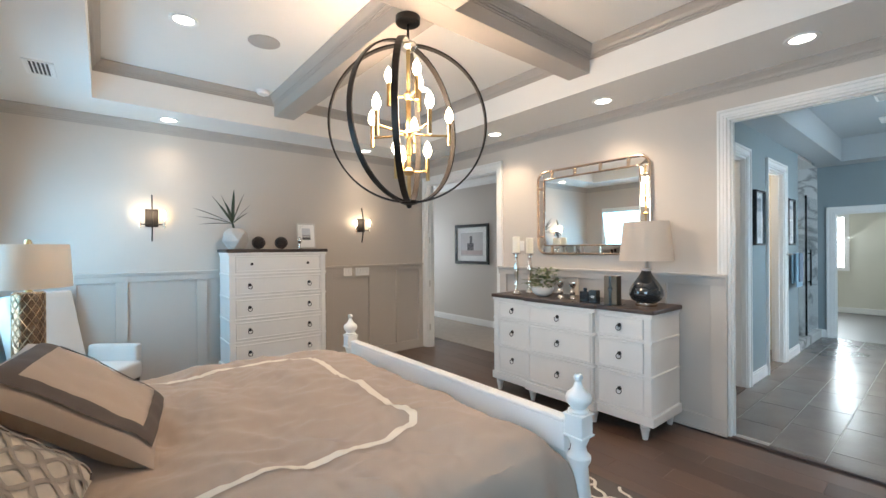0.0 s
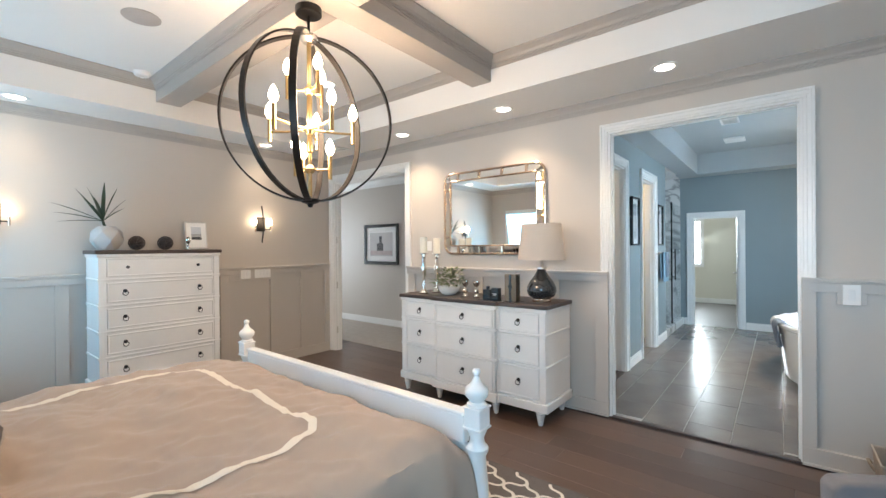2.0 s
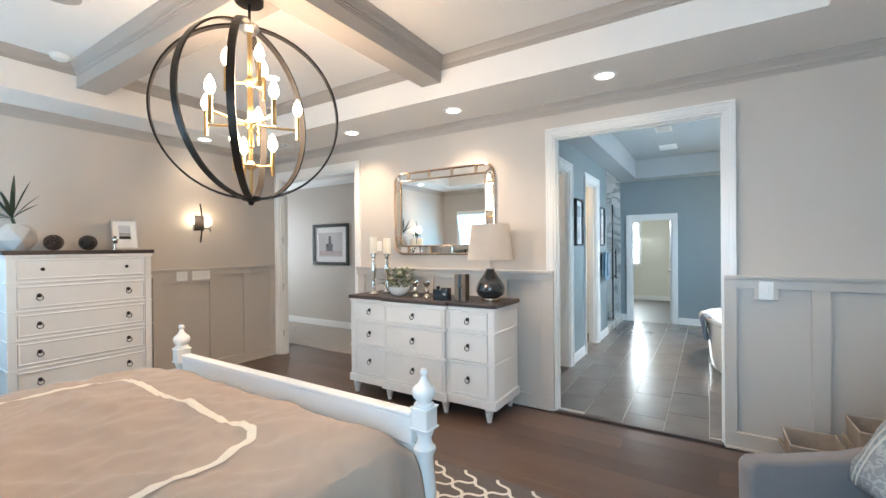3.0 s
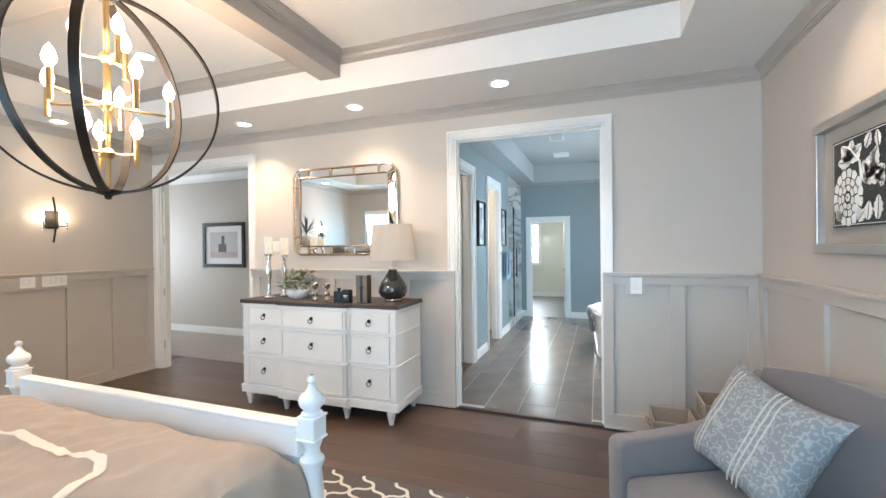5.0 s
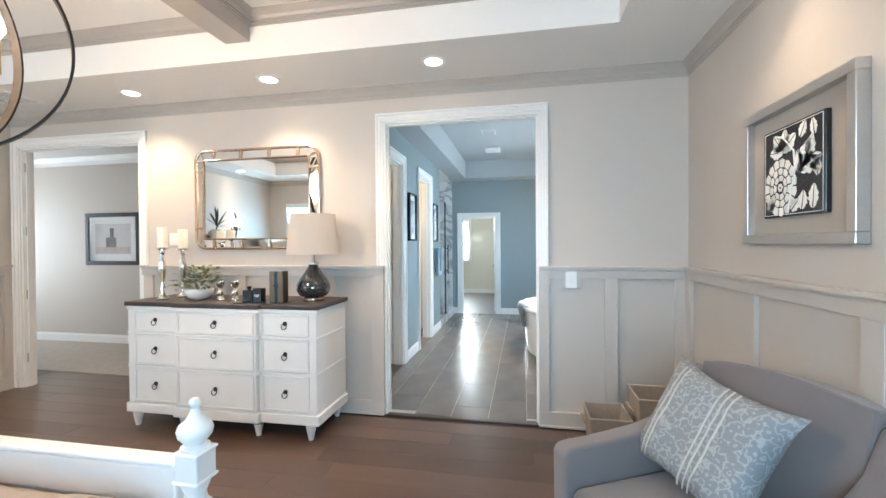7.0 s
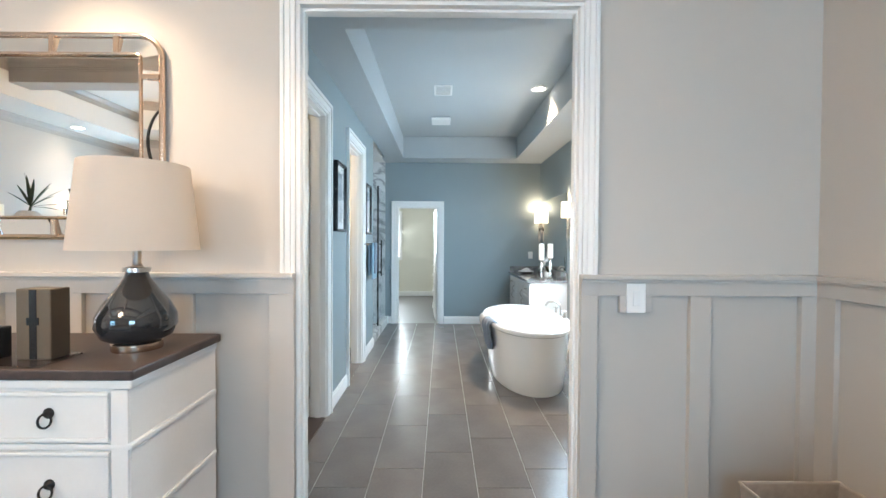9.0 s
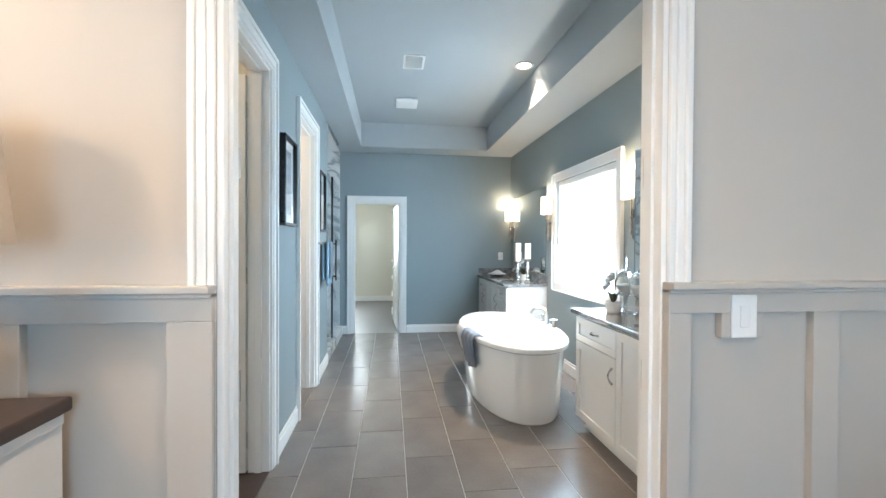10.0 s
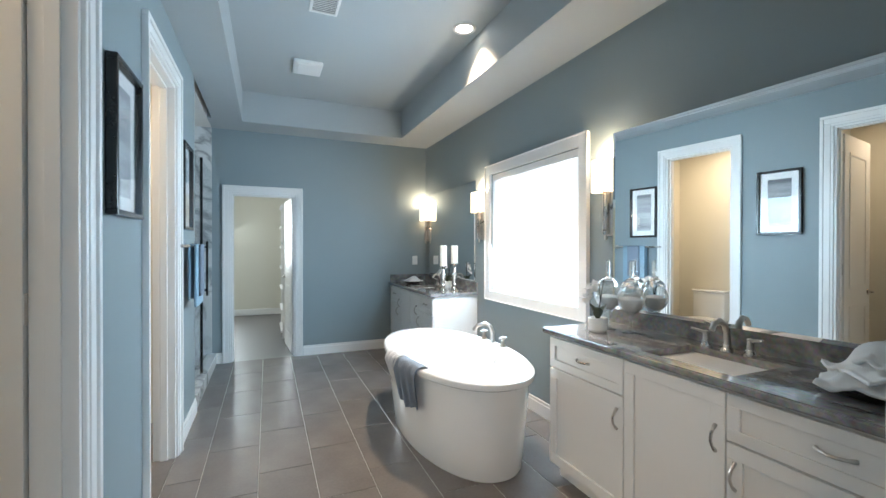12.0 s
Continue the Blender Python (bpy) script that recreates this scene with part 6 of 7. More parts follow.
cabinet(5.40, 5.955, "drawer_door", -1), cabinet(4.925, 5.3995, "door", -1), cabinet(4.29, 4.9245, "drawer_door", 1)
cabinet(7.855, 8.30, "drawer_door", 1), cabinet(8.3005, 8.66, "door", -1), cabinet(8.6605, 9.02, "door", 1), cabinet(9.0205, 9.425, "drawer_door", -1)


def counter(x0, x1, sx0, sx1, splash_sides):
    ob = thing("granite_countertop", Matrix(), "polished grey veined granite vanity top with an undermount sink", "countertop", "granite vanity tops")
    f = VF + 0.045
    sy0, sy1 = -0.98, -0.655
    bm = bmesh.new()
    xs, ys = (x0, sx0, sx1, x1), (BS + 0.002, sy0, sy1, f)
    grid = {(i, j, k): bm.verts.new((xs[i], ys[j], (CZ - 0.032, CZ)[k])) for i in range(4) for j in range(4) for k in range(2)}
    for i in range(3):
        for j in range(3):
            if (i, j) != (1, 1):
                for k in range(2):
                    bm.faces.new([grid[q] for q in ((i, j, k), (i + 1, j, k), (i + 1, j + 1, k), (i, j + 1, k))])
    for run in ([(0, 0), (1, 0), (2, 0), (3, 0), (3, 1), (3, 2), (3, 3), (2, 3), (1, 3), (0, 3), (0, 2), (0, 1)], [(1, 1), (2, 1), (2, 2), (1, 2)]):
        for (a, b), (c, d) in zip(run, run[1:] + run[:1]):
            bm.faces.new((grid[a, b, 0], grid[c, d, 0], grid[c, d, 1], grid[a, b, 1]))
    part("slab", bm, GRANITE, ob)
    blocks("nosing", [(x0, x1, f, f + 0.008, CZ - 0.028, CZ - 0.003)], GRANITE, ob, edge=0.004)
    blocks("backsplash", [(x0, x1, BS + 0.002, BS + 0.022, CZ, CZ + 0.10)], GRANITE, ob, edge=0.002)
    for x in splash_sides:
        blocks("side_splash", [(x - 0.02, x, BS + 0.022, f - 0.02, CZ, CZ + 0.10)], GRANITE, ob, edge=0.002)
    bm = bmesh.new()
    lo = [(sx0 - 0.01, sy0 - 0.01), (sx1 + 0.01, sy0 - 0.01), (sx1 + 0.01, sy1 + 0.01), (sx0 - 0.01, sy1 + 0.01)]
    rings = [[bm.verts.new((x, y, CZ - 0.033)) for x, y in lo]]
    cx, cy = (sx0 + sx1) / 2, (sy0 + sy1) / 2
    for k, z in ((0.96, -0.06), (0.88, -0.14), (0.70, -0.165)):
        rings.append([bm.verts.new((cx + (x - cx) * k, cy + (y - cy) * k, CZ + z)) for x, y in lo])
    for a, b in zip(rings, rings[1:]):
        for i in range(4):
            bm.faces.new((a[i], a[(i + 1) % 4], b[(i + 1) % 4], b[i]))
    bm.faces.new(rings[-1])
    sk = part("sink", bm, PORCELAIN, ob, "white rectangular undermount basin", smooth=True)
    sk.modifiers.new("soft", "BEVEL").width = 0.02
    turned("drain", [(0, 0), (0.022, 0), (0.02, 0.004), (0, 0.005)], NICKEL, sk, "nickel drain", 20, Matrix.Translation((cx, cy, CZ - 0.165)))
    return ob


counter(EX + 0.06, 5.985, 4.93, 5.33, ())
counter(7.84, BF + 0.048, 8.42, 8.82, (BF + 0.048,))


def faucet(x, y):
    ob = thing("basin_faucet", pose(x, y, CZ), "brushed nickel basin faucet with two lever handles", "faucet", "basin faucets")
    turned("spout_base", [(0, 0), (0.026, 0), (0.026, 0.008), (0.017, 0.02), (0.015, 0.05), (0, 0.05)], NICKEL, ob, "", 20)
    part("spout", tube(bmesh.new(), [(0, 0, 0.03), (0, 0.0, 0.085), (0, 0.018, 0.125), (0, 0.05, 0.145), (0, 0.085, 0.135), (0, 0.105, 0.105)], [0.015, 0.014, 0.0135, 0.013, 0.012, 0.0125], 12), NICKEL, ob, smooth=True)
    for s in (-1, 1):
        h = turned("handle_base", [(0, 0), (0.024, 0), (0.024, 0.007), (0.014, 0.03), (0.012, 0.065), (0.014, 0.075), (0, 0.08)], NICKEL, ob, "", 18)
        h.matrix_basis = pose(s * 0.10, 0.0, 0)
        part("lever", tube(bmesh.new(), [(0, 0, 0.068), (s * 0.03, 0.012, 0.076), (s * 0.062, 0.02, 0.082)], [0.008, 0.0065, 0.005], 8), NICKEL, h, smooth=True)
    return ob


faucet(5.185, -1.01), faucet(8.62, -1.01)


def plate_mirror(x0, x1, z0, z1, lean=0.0):
    ob = thing("vanity_mirror", Matrix.Translation((x0, BS, 0)) @ pose(0, 0, 0, 0, 0, lean) @ Matrix.Translation((-x0, -BS, 0)), "large plain mirror hung above the granite vanity", "mirror", "vanity mirrors")
    blocks("backing", [(x0, x1, BS + 0.001, BS + 0.004, z0, z1)], IRON, ob, edge=0)
    b = 0.018
    y0, y1 = BS + 0.0045, BS + 0.008
    bm = bmesh.new()
    o = [bm.verts.new((x, y0, z)) for x, z in ((x0, z0), (x1, z0), (x1, z1), (x0, z1))]
    i_ = [bm.verts.new((x, y1, z)) for x, z in ((x0 + b, z0 + b), (x1 - b, z0 + b), (x1 - b, z1 - b), (x0 + b, z1 - b))]
    for k in range(4):
        bm.faces.new((o[k], o[(k + 1) % 4], i_[(k + 1) % 4], i_[k]))
    bm.faces.new(i_)
    part("glass", bm, MIRROR, ob, "silvered glass with bevelled edges")


plate_mirror(EX + 0.06, 5.878, 0.993, 2.062, 3.6)
plate_mirror(7.905, 9.27, 0.993, 2.075)

SHADE_BATH = glow("lit_white_shade", (1.0, 0.88, 0.70), 2.0)


def bath_sconce(x, power):
    ob = thing("bath_sconce", pose(x, BS, 1.60), "wall sconce with a glowing white shade and crystal stem", "sconce", "bathroom sconces")
    blocks("back_plate", [(-0.03, 0.03, 0.0, 0.012, -0.16, 0.16)], NICKEL, ob, edge=0.004)
    blocks("stem", [(-0.022, -0.016, 0.03, 0.05, -0.15, 0.14), (0.016, 0.022, 0.03, 0.05, -0.15, 0.14)], NICKEL, ob, edge=0.002)
    blocks("crystal_bar", [(-0.012, 0.012, 0.032, 0.05, -0.13, 0.13)], GLASS, ob, "clear crystal bar", edge=0.003)
    part("arm", tube(bmesh.new(), [(0, 0.01, -0.12), (0, 0.05, -0.12)], 0.008, 8), NICKEL, ob, smooth=True)
    part("arm", tube(bmesh.new(), [(0, 0.01, 0.12), (0, 0.06, 0.12), (0, 0.065, 0.2)], 0.008, 8), NICKEL, ob, smooth=True)
    turned("finial", [(0, -0.19), (0.008, -0.185), (0.011, -0.17), (0.006, -0.155), (0, -0.15)], NICKEL, ob, "", 12).matrix_basis = pose(0, 0.04, 0)
    pts = [(-0.10, 0.022), (0.10, 0.022)] + [(0.10 * math.cos(a), 0.045 + 0.075 * math.sin(a)) for a in [math.pi * i / 14 for i in range(15)]]
    bm = bmesh.new()
    lo = [bm.verts.new((px, py, 0.125)) for px, py in pts]
    hi = [bm.verts.new((px, py, 0.325)) for px, py in pts]
    for i in range(len(pts)):
        j = (i + 1) % len(pts)
        bm.faces.new((lo[i], lo[j], hi[j], hi[i]))
    part("shade", bm, SHADE_BATH, ob, "glowing white cloth shade")
    lamp("sconce_light", "POINT", pose(x, BS + 0.06, 1.96), power, WARM, radius=0.05)
    return ob


bath_sconce(6.0, 7), bath_sconce(7.75, 7), bath_sconce(9.32, 7)

# freestanding tub
TUBX, TUBY = 6.80, -0.33
tub = thing("bathtub", pose(TUBX, TUBY, 0), "freestanding white oval bathtub", "bathtub")


def oval(a, b, z, n=64, cx=0.0):
    return [(cx + a * math.cos(2 * math.pi * i / n), b * math.copysign(abs(math.sin(2 * math.pi * i / n)) ** 0.92, math.sin(2 * math.pi * i / n)), z) for i in range(n)]


bm = bmesh.new()
secs = [(0.775, 0.36, 0.0), (0.785, 0.37, 0.02), (0.80, 0.385, 0.2), (0.82, 0.405, 0.42), (0.832, 0.415, 0.545), (0.845, 0.432, 0.55), (0.862, 0.447, 0.56), (0.866, 0.45, 0.575), (0.862, 0.447, 0.592), (0.85, 0.437, 0.60), (0.79, 0.365, 0.60), (0.775, 0.35, 0.592), (0.74, 0.32, 0.45), (0.68, 0.27, 0.22), (0.58, 0.21, 0.15)]
rings = [[bm.verts.new(p) for p in oval(a, b, z)] for a, b, z in secs]
for a, b in zip(rings, rings[1:]):
    for i in range(64):
        j = (i + 1) % 64
        bm.faces.new((a[i], a[j], b[j], b[i]))
bm.faces.new(rings[0][::-1]), bm.faces.new(rings[-1])
part("shell", bm, PORCELAIN, tub, "glossy white acrylic shell", smooth=True)
turned("overflow", [(0, 0), (0.03, 0), (0.03, 0.006), (0.02, 0.012), (0, 0.012)], NICKEL, tub, "nickel overflow plate", 20, Matrix.Translation((-0.12, -0.335, 0.50)) @ Matrix.Rotation(radians(-90), 4, "X"))
part("tub_spout", tube(bmesh.new(), [(0.06, -0.40, 0.60), (0.06, -0.40, 0.68), (0.065, -0.385, 0.73), (0.075, -0.34, 0.755), (0.09, -0.28, 0.74), (0.097, -0.25, 0.70)], [0.02, 0.017, 0.016, 0.016, 0.016, 0.017], 12), NICKEL, tub, "curved nickel tub spout", smooth=True)
for x in (-0.10, 0.20):
    h = turned("tub_handle", [(0, 0.6), (0.026, 0.6), (0.024, 0.61), (0.013, 0.625), (0.011, 0.66), (0.016, 0.675), (0, 0.682)], NICKEL, tub, "nickel tub handle", 18)
    h.matrix_basis = pose(x, -0.40, 0)
    part("cross_lever", tube(bmesh.new(), [(-0.035, 0, 0.668), (0.035, 0, 0.668)], 0.006, 8), NICKEL, h, smooth=True)
    part("cross_lever", tube(bmesh.new(), [(0, -0.035, 0.668), (0, 0.035, 0.668)], 0.006, 8), NICKEL, h, smooth=True)


def drape(name, m, width, inner, outer, material, label, seed):
    """A towel hung over the rim: runs up from the inside, over the edge and down outside, with folds."""
    ob = thing(name, m, label, "towel")
    prof = [(-0.095, -inner), (-0.085, -0.03), (-0.07, 0.008), (-0.04, 0.016), (-0.005, 0.014), (0.012, 0.0), (0.018, -0.04)] + [(0.016 - 0.05 * t, -0.04 - outer * t) for t in (0.25, 0.5, 0.75, 1.0)]
    bm = bmesh.new()
    n = 30
    rows = []
    for k in range(n + 1):
        u = k / n
        row = []
        for j, (o, z) in enumerate(prof):
            fold = 0.012 * math.sin(u * 21 + seed) + 0.008 * math.sin(u * 43 + 2 * seed)
            fall = max(0, (j - 5) / 6)
            pinch = 1 - 0.18 * fall
            row.append(bm.verts.new(((u - 0.5) * width * pinch + 0.02 * fall * math.sin(seed), o + fold * (0.3 + fall) + (0.012 if fall else 0), z + 0.02 * fall * math.sin(u * 7 + seed))))
        rows.append(row)
    for a, b in zip(rows, rows[1:]):
        for j in range(len(prof) - 1):
            bm.faces.new((a[j], a[j + 1], b[j + 1], b[j]))
    c = part("cloth", bm, material, ob, smooth=True)
    s = c.modifiers.new("thick", "SOLIDIFY")
    s.thickness, s.offset = 0.009, 1
    sub = c.modifiers.new("soft", "SUBSURF")
    sub.levels = sub.render_levels = 1
    return ob


drape("bath_towel", pose(6.535, 0.095, 0.604, 0, 0, 9), 0.33, 0.10, 0.25, TOWEL, "blue-grey towel draped over the tub rim", 0.6)
drape("hand_towel", pose(6.76, 0.117, 0.604, 0, 0, 2), 0.22, 0.12, 0.14, mat("pale_grey_towel", (0.58, 0.58, 0.60), 0.95, var=0.08, scale=20, bump=0.9, bump_scale=350), "pale grey towel draped over the tub rim", 2.1)

# pictures, towel bar
BPRINT = print_mat("misty_landscape_print", (0.12, 0.12, 0.13), (0.60, 0.60, 0.60), 2.2, 6, (0.6, 1, 3.2))
for x in (5.985, 7.36):
    picture("bath_picture", pose(x, BN - 0.001, 1.785), 0.35, 0.60, 0.022, 0.04, BLACK, "black-framed misty grey landscape print with white mat", 0.06, BPRINT)
tb = thing("towel_bar", pose(7.44, BN, 1.37), "brushed nickel towel bar with a folded blue towel", "towel bar")
part("rod", tube(bmesh.new(), [(-0.31, -0.065, 0), (0.31, -0.065, 0)], 0.008, 10), NICKEL, tb, smooth=True)
for x in (-0.30, 0.30):
    turned("bracket", [(0, 0), (0.025, 0), (0.025, 0.006), (0.012, 0.015), (0.011, 0.06), (0.014, 0.07), (0, 0.075)], NICKEL, tb, "", 16, Matrix.Translation((x, 0, 0)) @ Matrix.Rotation(radians(90), 4, "X"))
ht = thing("hanging_towel", pose(7.44, BN - 0.065, 1.37), "blue towel folded over the towel bar", "towel")
BLUETOWEL = mat("light_blue_towel", (0.27, 0.40, 0.50), 0.95, var=0.1, scale=20, bump=0.9, bump_scale=350)
soft_box("front_fold", (-0.15, 0.15, -0.030, -0.010, -0.43, 0.014), 0.009, BLUETOWEL, ht)
soft_box("back_fold", (-0.15, 0.15, 0.010, 0.028, -0.38, 0.013), 0.008, BLUETOWEL, ht)
soft_box("over_fold", (-0.085, 0.075, -0.048, -0.031, -0.36, 0.012), 0.008, TOWEL, ht, "darker folded hand towel")
plate("outlet", pose(BF + 0.05, -0.95, 1.18, 0, 0, -90), 0.075, 0.12, "white wall switch above the vanity")

# ceiling fittings
downlight(6.89, -0.49, BTRAY, 280, 100)
vent(pose(6.95, 0.56, BTRAY, 0, 0, 90), 0.20, 0.30, "white slatted bathroom ceiling vent")
ef = thing("exhaust_fan", pose(8.09, 0.585, BTRAY), "white square exhaust fan cover", "vent")
soft_box("cover", (-0.15, 0.15, -0.13, 0.13, -0.03, 0.0), 0.012, WHITE, ef)
blocks("light_lens", [(-0.11, 0.11, -0.09, 0.09, -0.034, -0.0295)], PAPER, ef, edge=0.002)


def jar(m):
    ob = thing("apothecary_jar", m, "clear glass footed jar half full of white bath salts", "jar", "apothecary jars")
    bowl = [(0, 0.0), (0.045, 0.0), (0.047, 0.006), (0.015, 0.02), (0.011, 0.06), (0.018, 0.085), (0.012, 0.095), (0.03, 0.11), (0.062, 0.14), (0.075, 0.18), (0.072, 0.215), (0.055, 0.245), (0.056, 0.25), (0.053, 0.25), (0.052, 0.245), (0.069, 0.214), (0.072, 0.18), (0.06, 0.143), (0.028, 0.114), (0, 0.11)]
    turned("bowl", bowl, JARGLASS, ob, "clear glass bowl", 28)
    turned("lid", [(0, 0.252), (0.058, 0.252), (0.058, 0.258), (0.05, 0.275), (0.025, 0.295), (0.010, 0.305), (0.008, 0.315), (0.014, 0.33), (0.012, 0.35), (0.010, 0.37), (0.012, 0.385), (0.005, 0.402), (0, 0.404)], GLASS, ob, "clear glass lid with a knob", 28)
    turned("bath_salts", [(0, 0.1145), (0.027, 0.1165), (0.058, 0.145), (0.070, 0.178), (0.0705, 0.188), (0.066, 0.193), (0, 0.204)], TOWEL_W, ob, "white bath salts", 24)
    return ob


j1 = jar(pose(5.80, -0.90, CZ))
copy_thing(j1, pose(5.655, -0.925, CZ))


def orchid(m, s=1.0):
    ob = thing("orchid", m, "white orchid in a small white pot", "plant", "orchids")
    turned("pot", [(0, 0), (0.042 * s, 0), (0.052 * s, 0.012), (0.053 * s, 0.078), (0.049 * s, 0.08), (0.046 * s, 0.07), (0, 0.068)], PORCELAIN, ob, "white ceramic pot", 24)
    bm = bmesh.new()
    for a, ln in ((30, 0.11), (150, 0.10), (250, 0.12), (320, 0.09), (90, 0.13)):
        leaf_mesh(bm, (0, 0, 0.07), (math.cos(radians(a)) * 0.5, math.sin(radians(a)) * 0.5, 1.0), ln, 0.05, 0.2)
    part("leaves", bm, LEAF_D, ob, "dark green broad leaves", smooth=True)
    part("stem", tube(bmesh.new(), [(0, 0, 0.07), (-0.02, 0, 0.18), (-0.01, 0.0, 0.27), (0.03, 0.0, 0.25), (0.075, 0.0, 0.2)], 0.003, 6), LEAF_D, ob, smooth=True)
    bm = bmesh.new()
    for c in ((0.02, 0, 0.265), (0.05, 0.012, 0.235), (0.075, -0.01, 0.205), (0.045, -0.02, 0.25), (0.085, 0.012, 0.18)):
        for k in range(5):
            a = 2 * math.pi * k / 5
            leaf_mesh(bm, c, (math.cos(a) * 0.7, 0.5, math.sin(a)), 0.043, 0.038, 0.1)
    part("blossom_spray", bm, PETAL, ob, "white blossoms", smooth=True)
    part("support_stick", tube(bmesh.new(), [(0, 0, 0.07), (-0.045, 0.0, 0.30)], 0.003, 6), BLACK, ob, "dark stick", smooth=True)
    return ob


orchid(pose(5.765, -0.79, CZ))
orchid(pose(8.35, -0.98, CZ, 0, 0, 40))


def towel_heap(m, name, label, w, heaps, seed):
    """Cloths crumpled loosely into a shallow dish."""
    ob = thing(name, m, label, "towels")
    turned("dish", [(0, 0), (w * 0.35, 0), (w * 0.5, 0.014), (w * 0.55, 0.032), (w * 0.53, 0.032), (w * 0.46, 0.018), (0, 0.012)], IRON, ob, "dark shallow dish", 28)
    for i, (x, y, z, r0, h, turn) in enumerate(heaps):
        bm = bmesh.new()
        bmesh.ops.create_grid(bm, x_segments=44, y_segments=44, size=r0)
        for v in bm.verts:
            u = v.co / r0
            q = max(abs(u.x), abs(u.y)) * 0.6 + u.length * 0.4
            ridge = 1 - abs(noise.noise(Vector((u.x * 1.3 + i * 7, u.y * 1.3, seed)))) * 2.2
            soft = noise.noise(Vector((u.x * 2.2, u.y * 2.2, seed + 3.0 + i)))
            v.co.z = h * ((1 - smooth01(q)) * 0.6 + 0.34 * ridge * (1 - 0.7 * smooth01(q)) + 0.16 * soft)
            v.co.x += 0.12 * r0 * noise.noise(Vector((u.x * 2, u.y * 2, seed + 8.0)))
            v.co.y += 0.12 * r0 * noise.noise(Vector((u.x * 2, u.y * 2, seed + 11.0)))
        c = part("cloth", bm, TOWEL_W, ob, "crumpled white cloth", smooth=True, m=pose(x, y, z, 0, 0, turn))
        c.modifiers.new("thick", "SOLIDIFY").thickness = 0.012
    return ob


towel_heap(pose(4.60, -0.86, CZ), "towel_dish", "crumpled white towels in a dark dish on the vanity", 0.26, [(0, 0, 0.03, 0.145, 0.10, 15), (-0.015, -0.01, 0.065, 0.125, 0.12, 50), (-0.045, -0.03, 0.10, 0.10, 0.12, 5)], 2.0)
towel_heap(pose(9.05, -0.80, CZ), "towel_dish", "dark tray with a crumpled white cloth on the vanity", 0.2, [(0, 0, 0.03, 0.095, 0.06, 10), (0.01, 0, 0.05, 0.06, 0.05, 40)], 5.0)
candlestick(pose(8.04, -0.93, CZ), 0.30, 0.19, "candlesticks on the far vanity")
candlestick(pose(8.09, -0.82, CZ), 0.27, 0.22, "candlesticks on the far vanity")


# ---- door leaves ----
def door_leaf(name, m, w, h, label, handle_side=1):
    """A moulded panel door, hinged at local x = 0, thick along y."""
    ob = thing(name, m, label, "door")
    ob["kind"] = "structure"
    lf = blocks("leaf", [(0.003, w, -0.0175, 0.0175, 0.01, h)], WHITE, ob, edge=0.002)
    for z0, z1 in ((0.2, 0.85), (1.0, h - 0.15)):
        for s in (-1, 1):
            y = s * 0.0175
            r = 0.03
            x0, x1 = 0.12, w - 0.12
            bl = [(x0, x1, *sorted((y, y + s * 0.006)), z0, z0 + r), (x0, x1, *sorted((y, y + s * 0.006)), z1 - r, z1), (x0, x0 + r, *sorted((y, y + s * 0.0058)), z0 + r, z1 - r), (x1 - r, x1, *sorted((y, y + s * 0.0058)), z0 + r, z1 - r)]
            blocks("panel_moulding", bl, WHITE, lf, edge=0.003)
    for s in (-1, 1):
        turned("handle_rose", [(0, 0), (0.028, 0), (0.026, 0.008), (0.012, 0.012), (0.010, 0.045), (0, 0.046)], NICKEL, lf, "", 18, Matrix.Translation((w - 0.06, s * 0.0175, 0.95)) @ Matrix.Rotation(radians(-90 * s), 4, "X"))
        part("lever", tube(bmesh.new(), [(w - 0.06, s * 0.055, 0.95), (w - 0.11, s * 0.06, 0.952), (w - 0.17, s * 0.058, 0.948)], [0.009, 0.008, 0.007], 8), NICKEL, lf, "brushed nickel lever", smooth=True)
    for z in (0.2, h / 2, h - 0.2):
        hinge(ob, pose(0.0, 0.0, z, 0, 0, 0))
    return ob


door_leaf("door_3_leaf", pose(5.585, BN + 0.125, 0, 0, 0, 88), 0.71, 2.35, "white panelled closet door standing open")
door_leaf("door_4_leaf", pose(6.415, BN + 0.125, 0, 0, 0, 93), 0.67, 2.30, "white panelled toilet room door standing open")
door_leaf("door_5_leaf", pose(BF + 0.175, FD0 + 0.022, 0, 0, 0, 5), 0.68, 1.985, "white panelled door standing open into the room beyond")
for z in (0.35, 2.05):
    hinge(bpy.data.objects["door_3"], pose(CD1 + 0.03, BN + 0.05, z, 0, 0, 180))

# shelving in the room beyond, wire shelf in the closet
bc = thing("bookcase", pose(10.55, 0.35, 0), "tall white open shelving unit", "bookcase")
blocks("side_board", [(0, 0.02, 0, 0.38, 0, 2.0)], WHITE, bc, edge=0.002)
blocks("side_board", [(0.83, 0.85, 0, 0.38, 0, 2.0)], WHITE, bc, edge=0.002)
blocks("back_board", [(0.02, 0.83, 0, 0.01, 0, 2.0)], WHITE, bc, edge=0)
for i in range(7):
    blocks("shelf", [(0.02, 0.83, 0.01, 0.40, 0.08 + i * 0.315, 0.105 + i * 0.315)], WHITE, bc, edge=0.002)
tv = thing("teal_dish", pose(10.75, 0.62, 0.08 + 4 * 0.315 + 0.025), "small teal dish on the shelf", "dish")
turned("body", [(0, 0), (0.04, 0), (0.1, 0.03), (0.12, 0.06), (0.11, 0.06), (0, 0.02)], mat("teal_glaze", (0.12, 0.36, 0.34), 0.25), tv, "", 24)
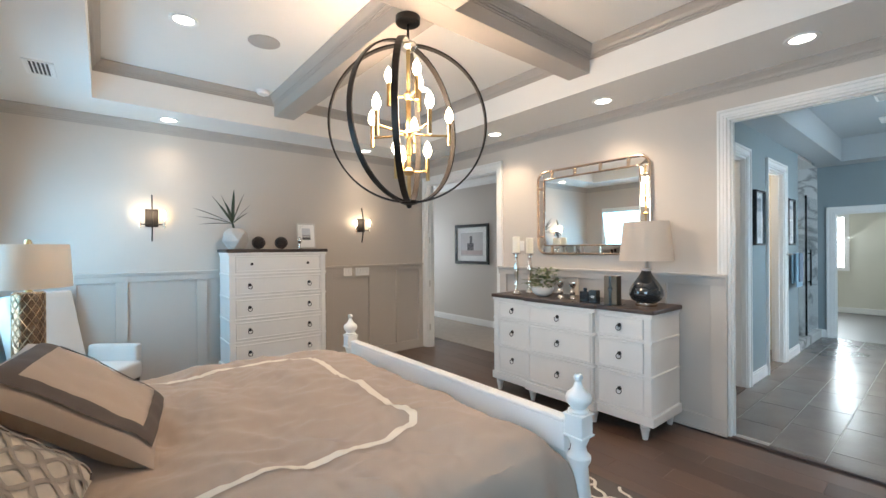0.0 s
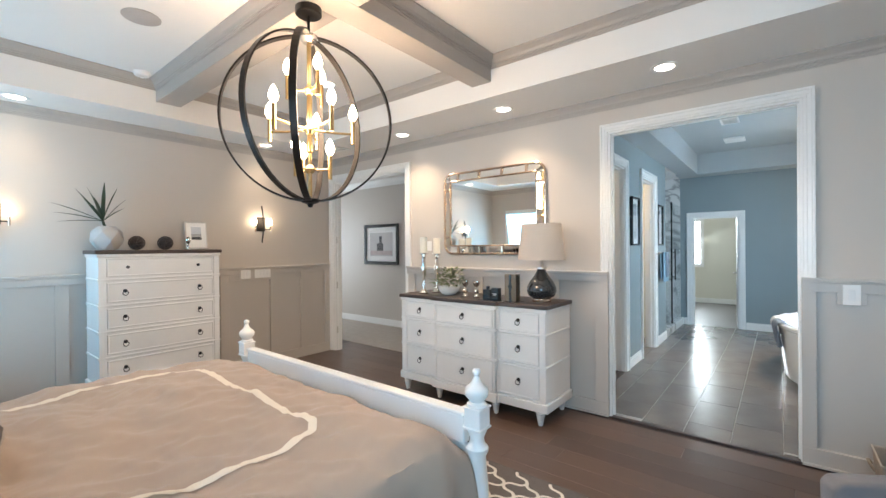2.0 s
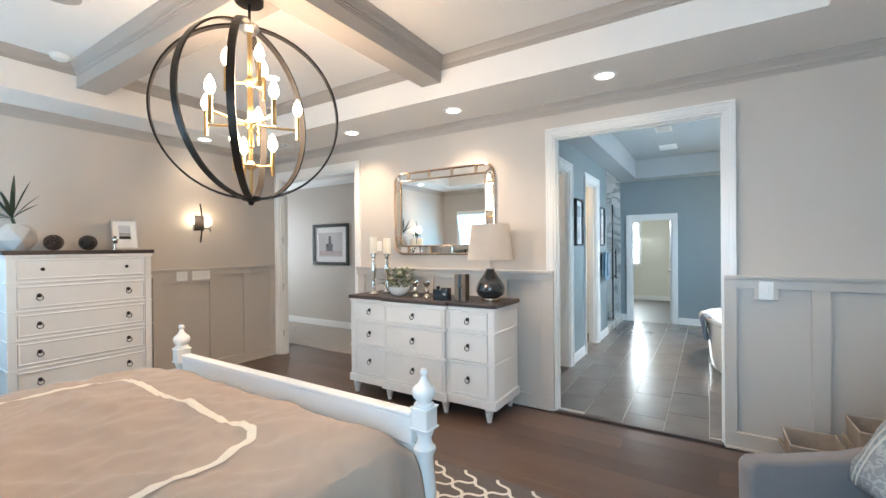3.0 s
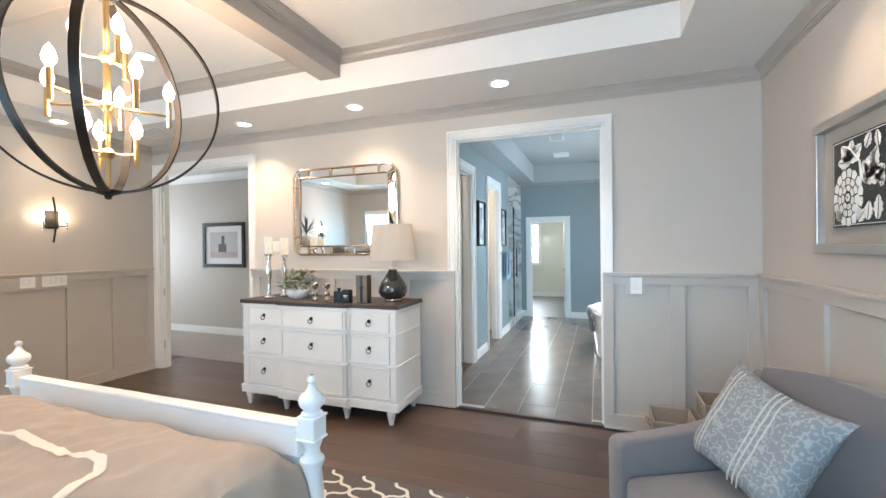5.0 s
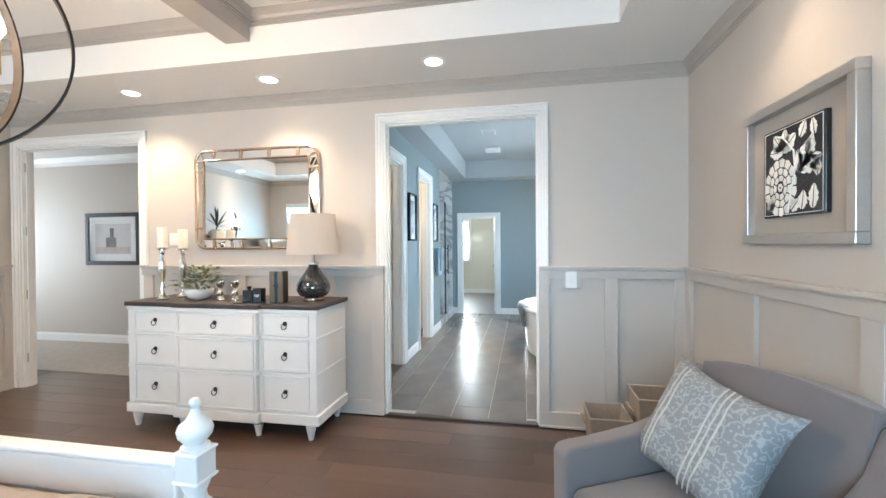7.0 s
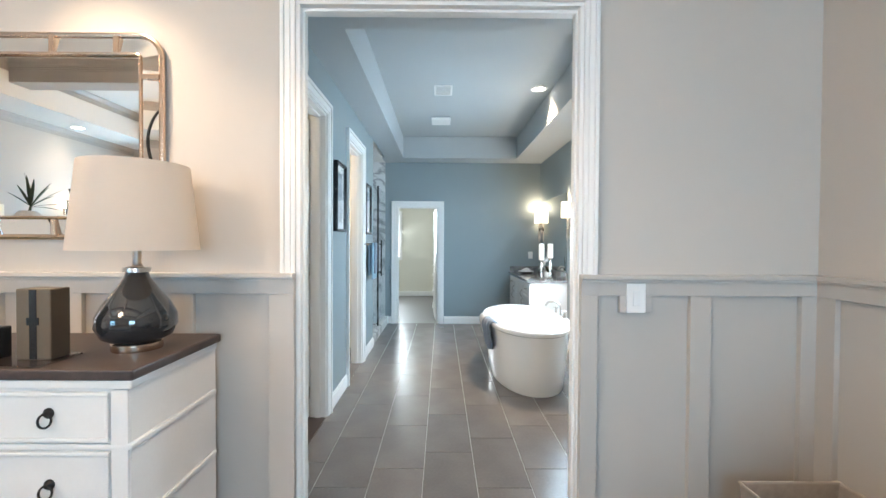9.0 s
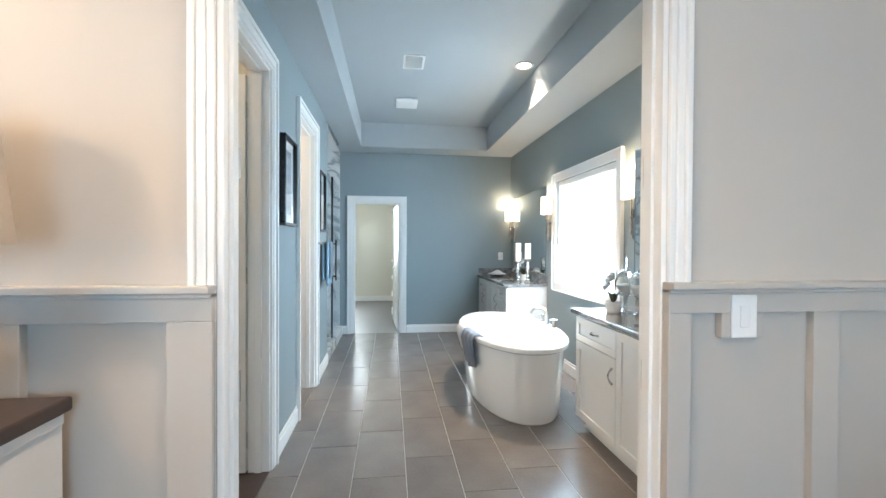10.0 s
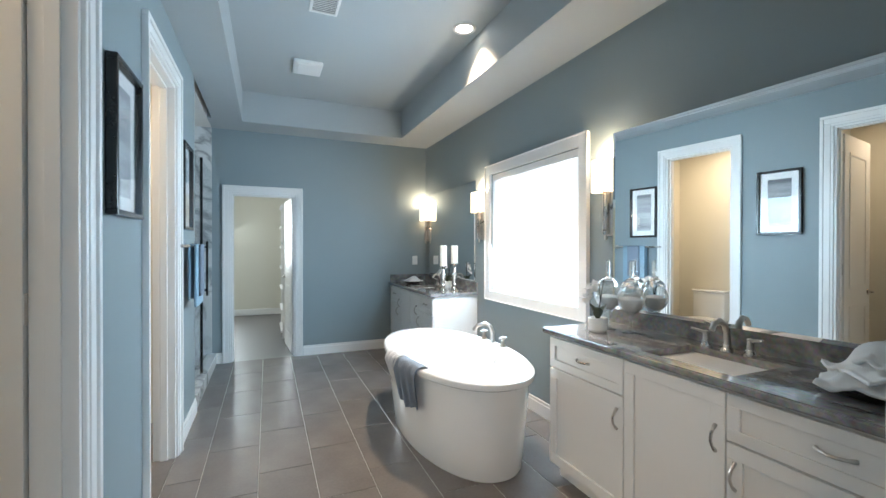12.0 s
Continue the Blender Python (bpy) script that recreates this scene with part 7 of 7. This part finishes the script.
ws = thing("wire_shelf", pose(4.62, 2.2, 1.75), "white wire closet shelf", "shelf")
for i in range(12):
    part("wire", tube(bmesh.new(), [(-0.34 + i * 0.05, -0.6, 0), (-0.34 + i * 0.05, 0.68, 0)], 0.003, 6), WHITE, ws, smooth=True)
for y in (-0.55, 0.0, 0.6):
    part("cross_wire", tube(bmesh.new(), [(-0.35, y, -0.004), (0.22, y, -0.004)], 0.004, 6), WHITE, ws, smooth=True)
toilet = thing("toilet", pose(7.25, 2.55, 0), "white ceramic toilet with its lid closed", "toilet")
soft_box("tank", (-0.2, 0.2, 0.14, 0.33, 0.38, 0.76), 0.02, PORCELAIN, toilet)
soft_box("lid", (-0.21, 0.21, 0.13, 0.34, 0.76, 0.79), 0.008, PORCELAIN, toilet)
bm = bmesh.new()
rings = [[bm.verts.new((0.19 * k * math.cos(2 * math.pi * i / 28), -0.1 + 0.25 * k * math.sin(2 * math.pi * i / 28), z)) for i in range(28)] for k, z in ((0.55, 0.0), (0.6, 0.15), (0.95, 0.36), (1.0, 0.39), (0.97, 0.43))]
for a, b in zip(rings, rings[1:]):
    for i in range(28):
        bm.faces.new((a[i], a[(i + 1) % 28], b[(i + 1) % 28], b[i]))
bm.faces.new(rings[0][::-1]), bm.faces.new(rings[-1])
part("bowl", bm, PORCELAIN, toilet, smooth=True)

# everything in the bathroom sits 5 cm nearer the bedroom
for ob in [o for o in scene.objects if o not in before and not o.parent]:
    ob.matrix_basis = Matrix.Translation((-0.05, 0, 0)) @ ob.matrix_basis

# ---- floor boards and tiles ----


def slab_mesh(name, lx, ly, t, edge, material):
    bm = bmesh.new()
    vs = [(-lx / 2, -ly / 2), (lx / 2, -ly / 2), (lx / 2, ly / 2), (-lx / 2, ly / 2)]
    lo = [bm.verts.new((x, y, -t)) for x, y in vs]
    mid = [bm.verts.new((x, y, -edge)) for x, y in vs]
    hi = [bm.verts.new((x - math.copysign(edge, x), y - math.copysign(edge, y), 0)) for x, y in vs]
    for a, b in ((lo, mid), (mid, hi)):
        for i in range(4):
            bm.faces.new((a[i], a[(i + 1) % 4], b[(i + 1) % 4], b[i]))
    bm.faces.new(hi)
    return finish(name, bm, material)


BWID = 0.185
cache = {}
rng = random.Random(11)
x = W
while x < 4.62 - 0.01:
    x1 = min(x + BWID, 4.62)
    yend = N if x < E else N + 0.15
    y = S - rng.uniform(0, 1.4)
    while y < yend:
        ln = rng.choice((1.2, 1.5, 1.8, 2.1))
        a, b = max(y, S), min(y + ln, yend)
        if x1 > E:
            a = max(a, HD0)
        if b - a > 0.04:
            key = (round(x1 - x, 3), round(b - a, 2))
            if key not in cache:
                cache[key] = slab_mesh("floor_board", key[0] - 0.0015, key[1] - 0.0015, 0.011, 0.0007, BOARD)
            ob = new("floor_board", cache[key])
            ob.parent = floor
            ob.matrix_basis = pose((x + x1) / 2, (a + b) / 2, 0)
        y += ln
    x = x1

TL, TW, GAP = 0.605, 0.312, 0.0045
tiles = {}
row = 0
y = 1.297
while y > BS - 0.3:
    y0, y1 = max(y - TW, BS), min(y, BN)
    rowoff = (row * TL / 3) % TL
    for k in range(-1, 10):
        x0 = max(4.15, 3.99 + rowoff - TL + k * TL)
        x1 = min(BF + 0.02, 3.99 + rowoff + k * TL)
        if x1 - x0 > 0.03 and y1 - y0 > 0.02:
            if x0 < EX:
                yy0, yy1 = max(y0, BD0 + 0.018), min(y1, BD1 - 0.018)
                if x1 > EX and not (yy0 == y0 and yy1 == y1):
                    x0, yy0, yy1 = EX, y0, y1
            else:
                yy0, yy1 = y0, y1
            if yy1 - yy0 < 0.02:
                continue
            key = (round(x1 - x0, 3), round(yy1 - yy0, 3))
            if key not in tiles:
                tiles[key] = slab_mesh("floor_tile", key[0] - GAP, key[1] - GAP, 0.008, 0.0012, TILE)
            ob = new("floor_tile", tiles[key])
            ob.parent = bath_floor
            ob.matrix_basis = pose((x0 + x1) / 2, (yy0 + yy1) / 2, 0)
    y -= TW
    row += 1
# the strip of tiles along the north wall
for k in range(10):
    x0, x1 = 4.26 + k * TL, min(4.26 + (k + 1) * TL, BF + 0.02)
    if x1 - x0 > 0.03:
        ob = new("floor_tile", slab_mesh("floor_tile", x1 - x0 - GAP, BN - 1.297 - GAP, 0.008, 0.0012, TILE))
        ob.parent = bath_floor
        ob.matrix_basis = pose((x0 + x1) / 2, (1.297 + BN) / 2, 0)
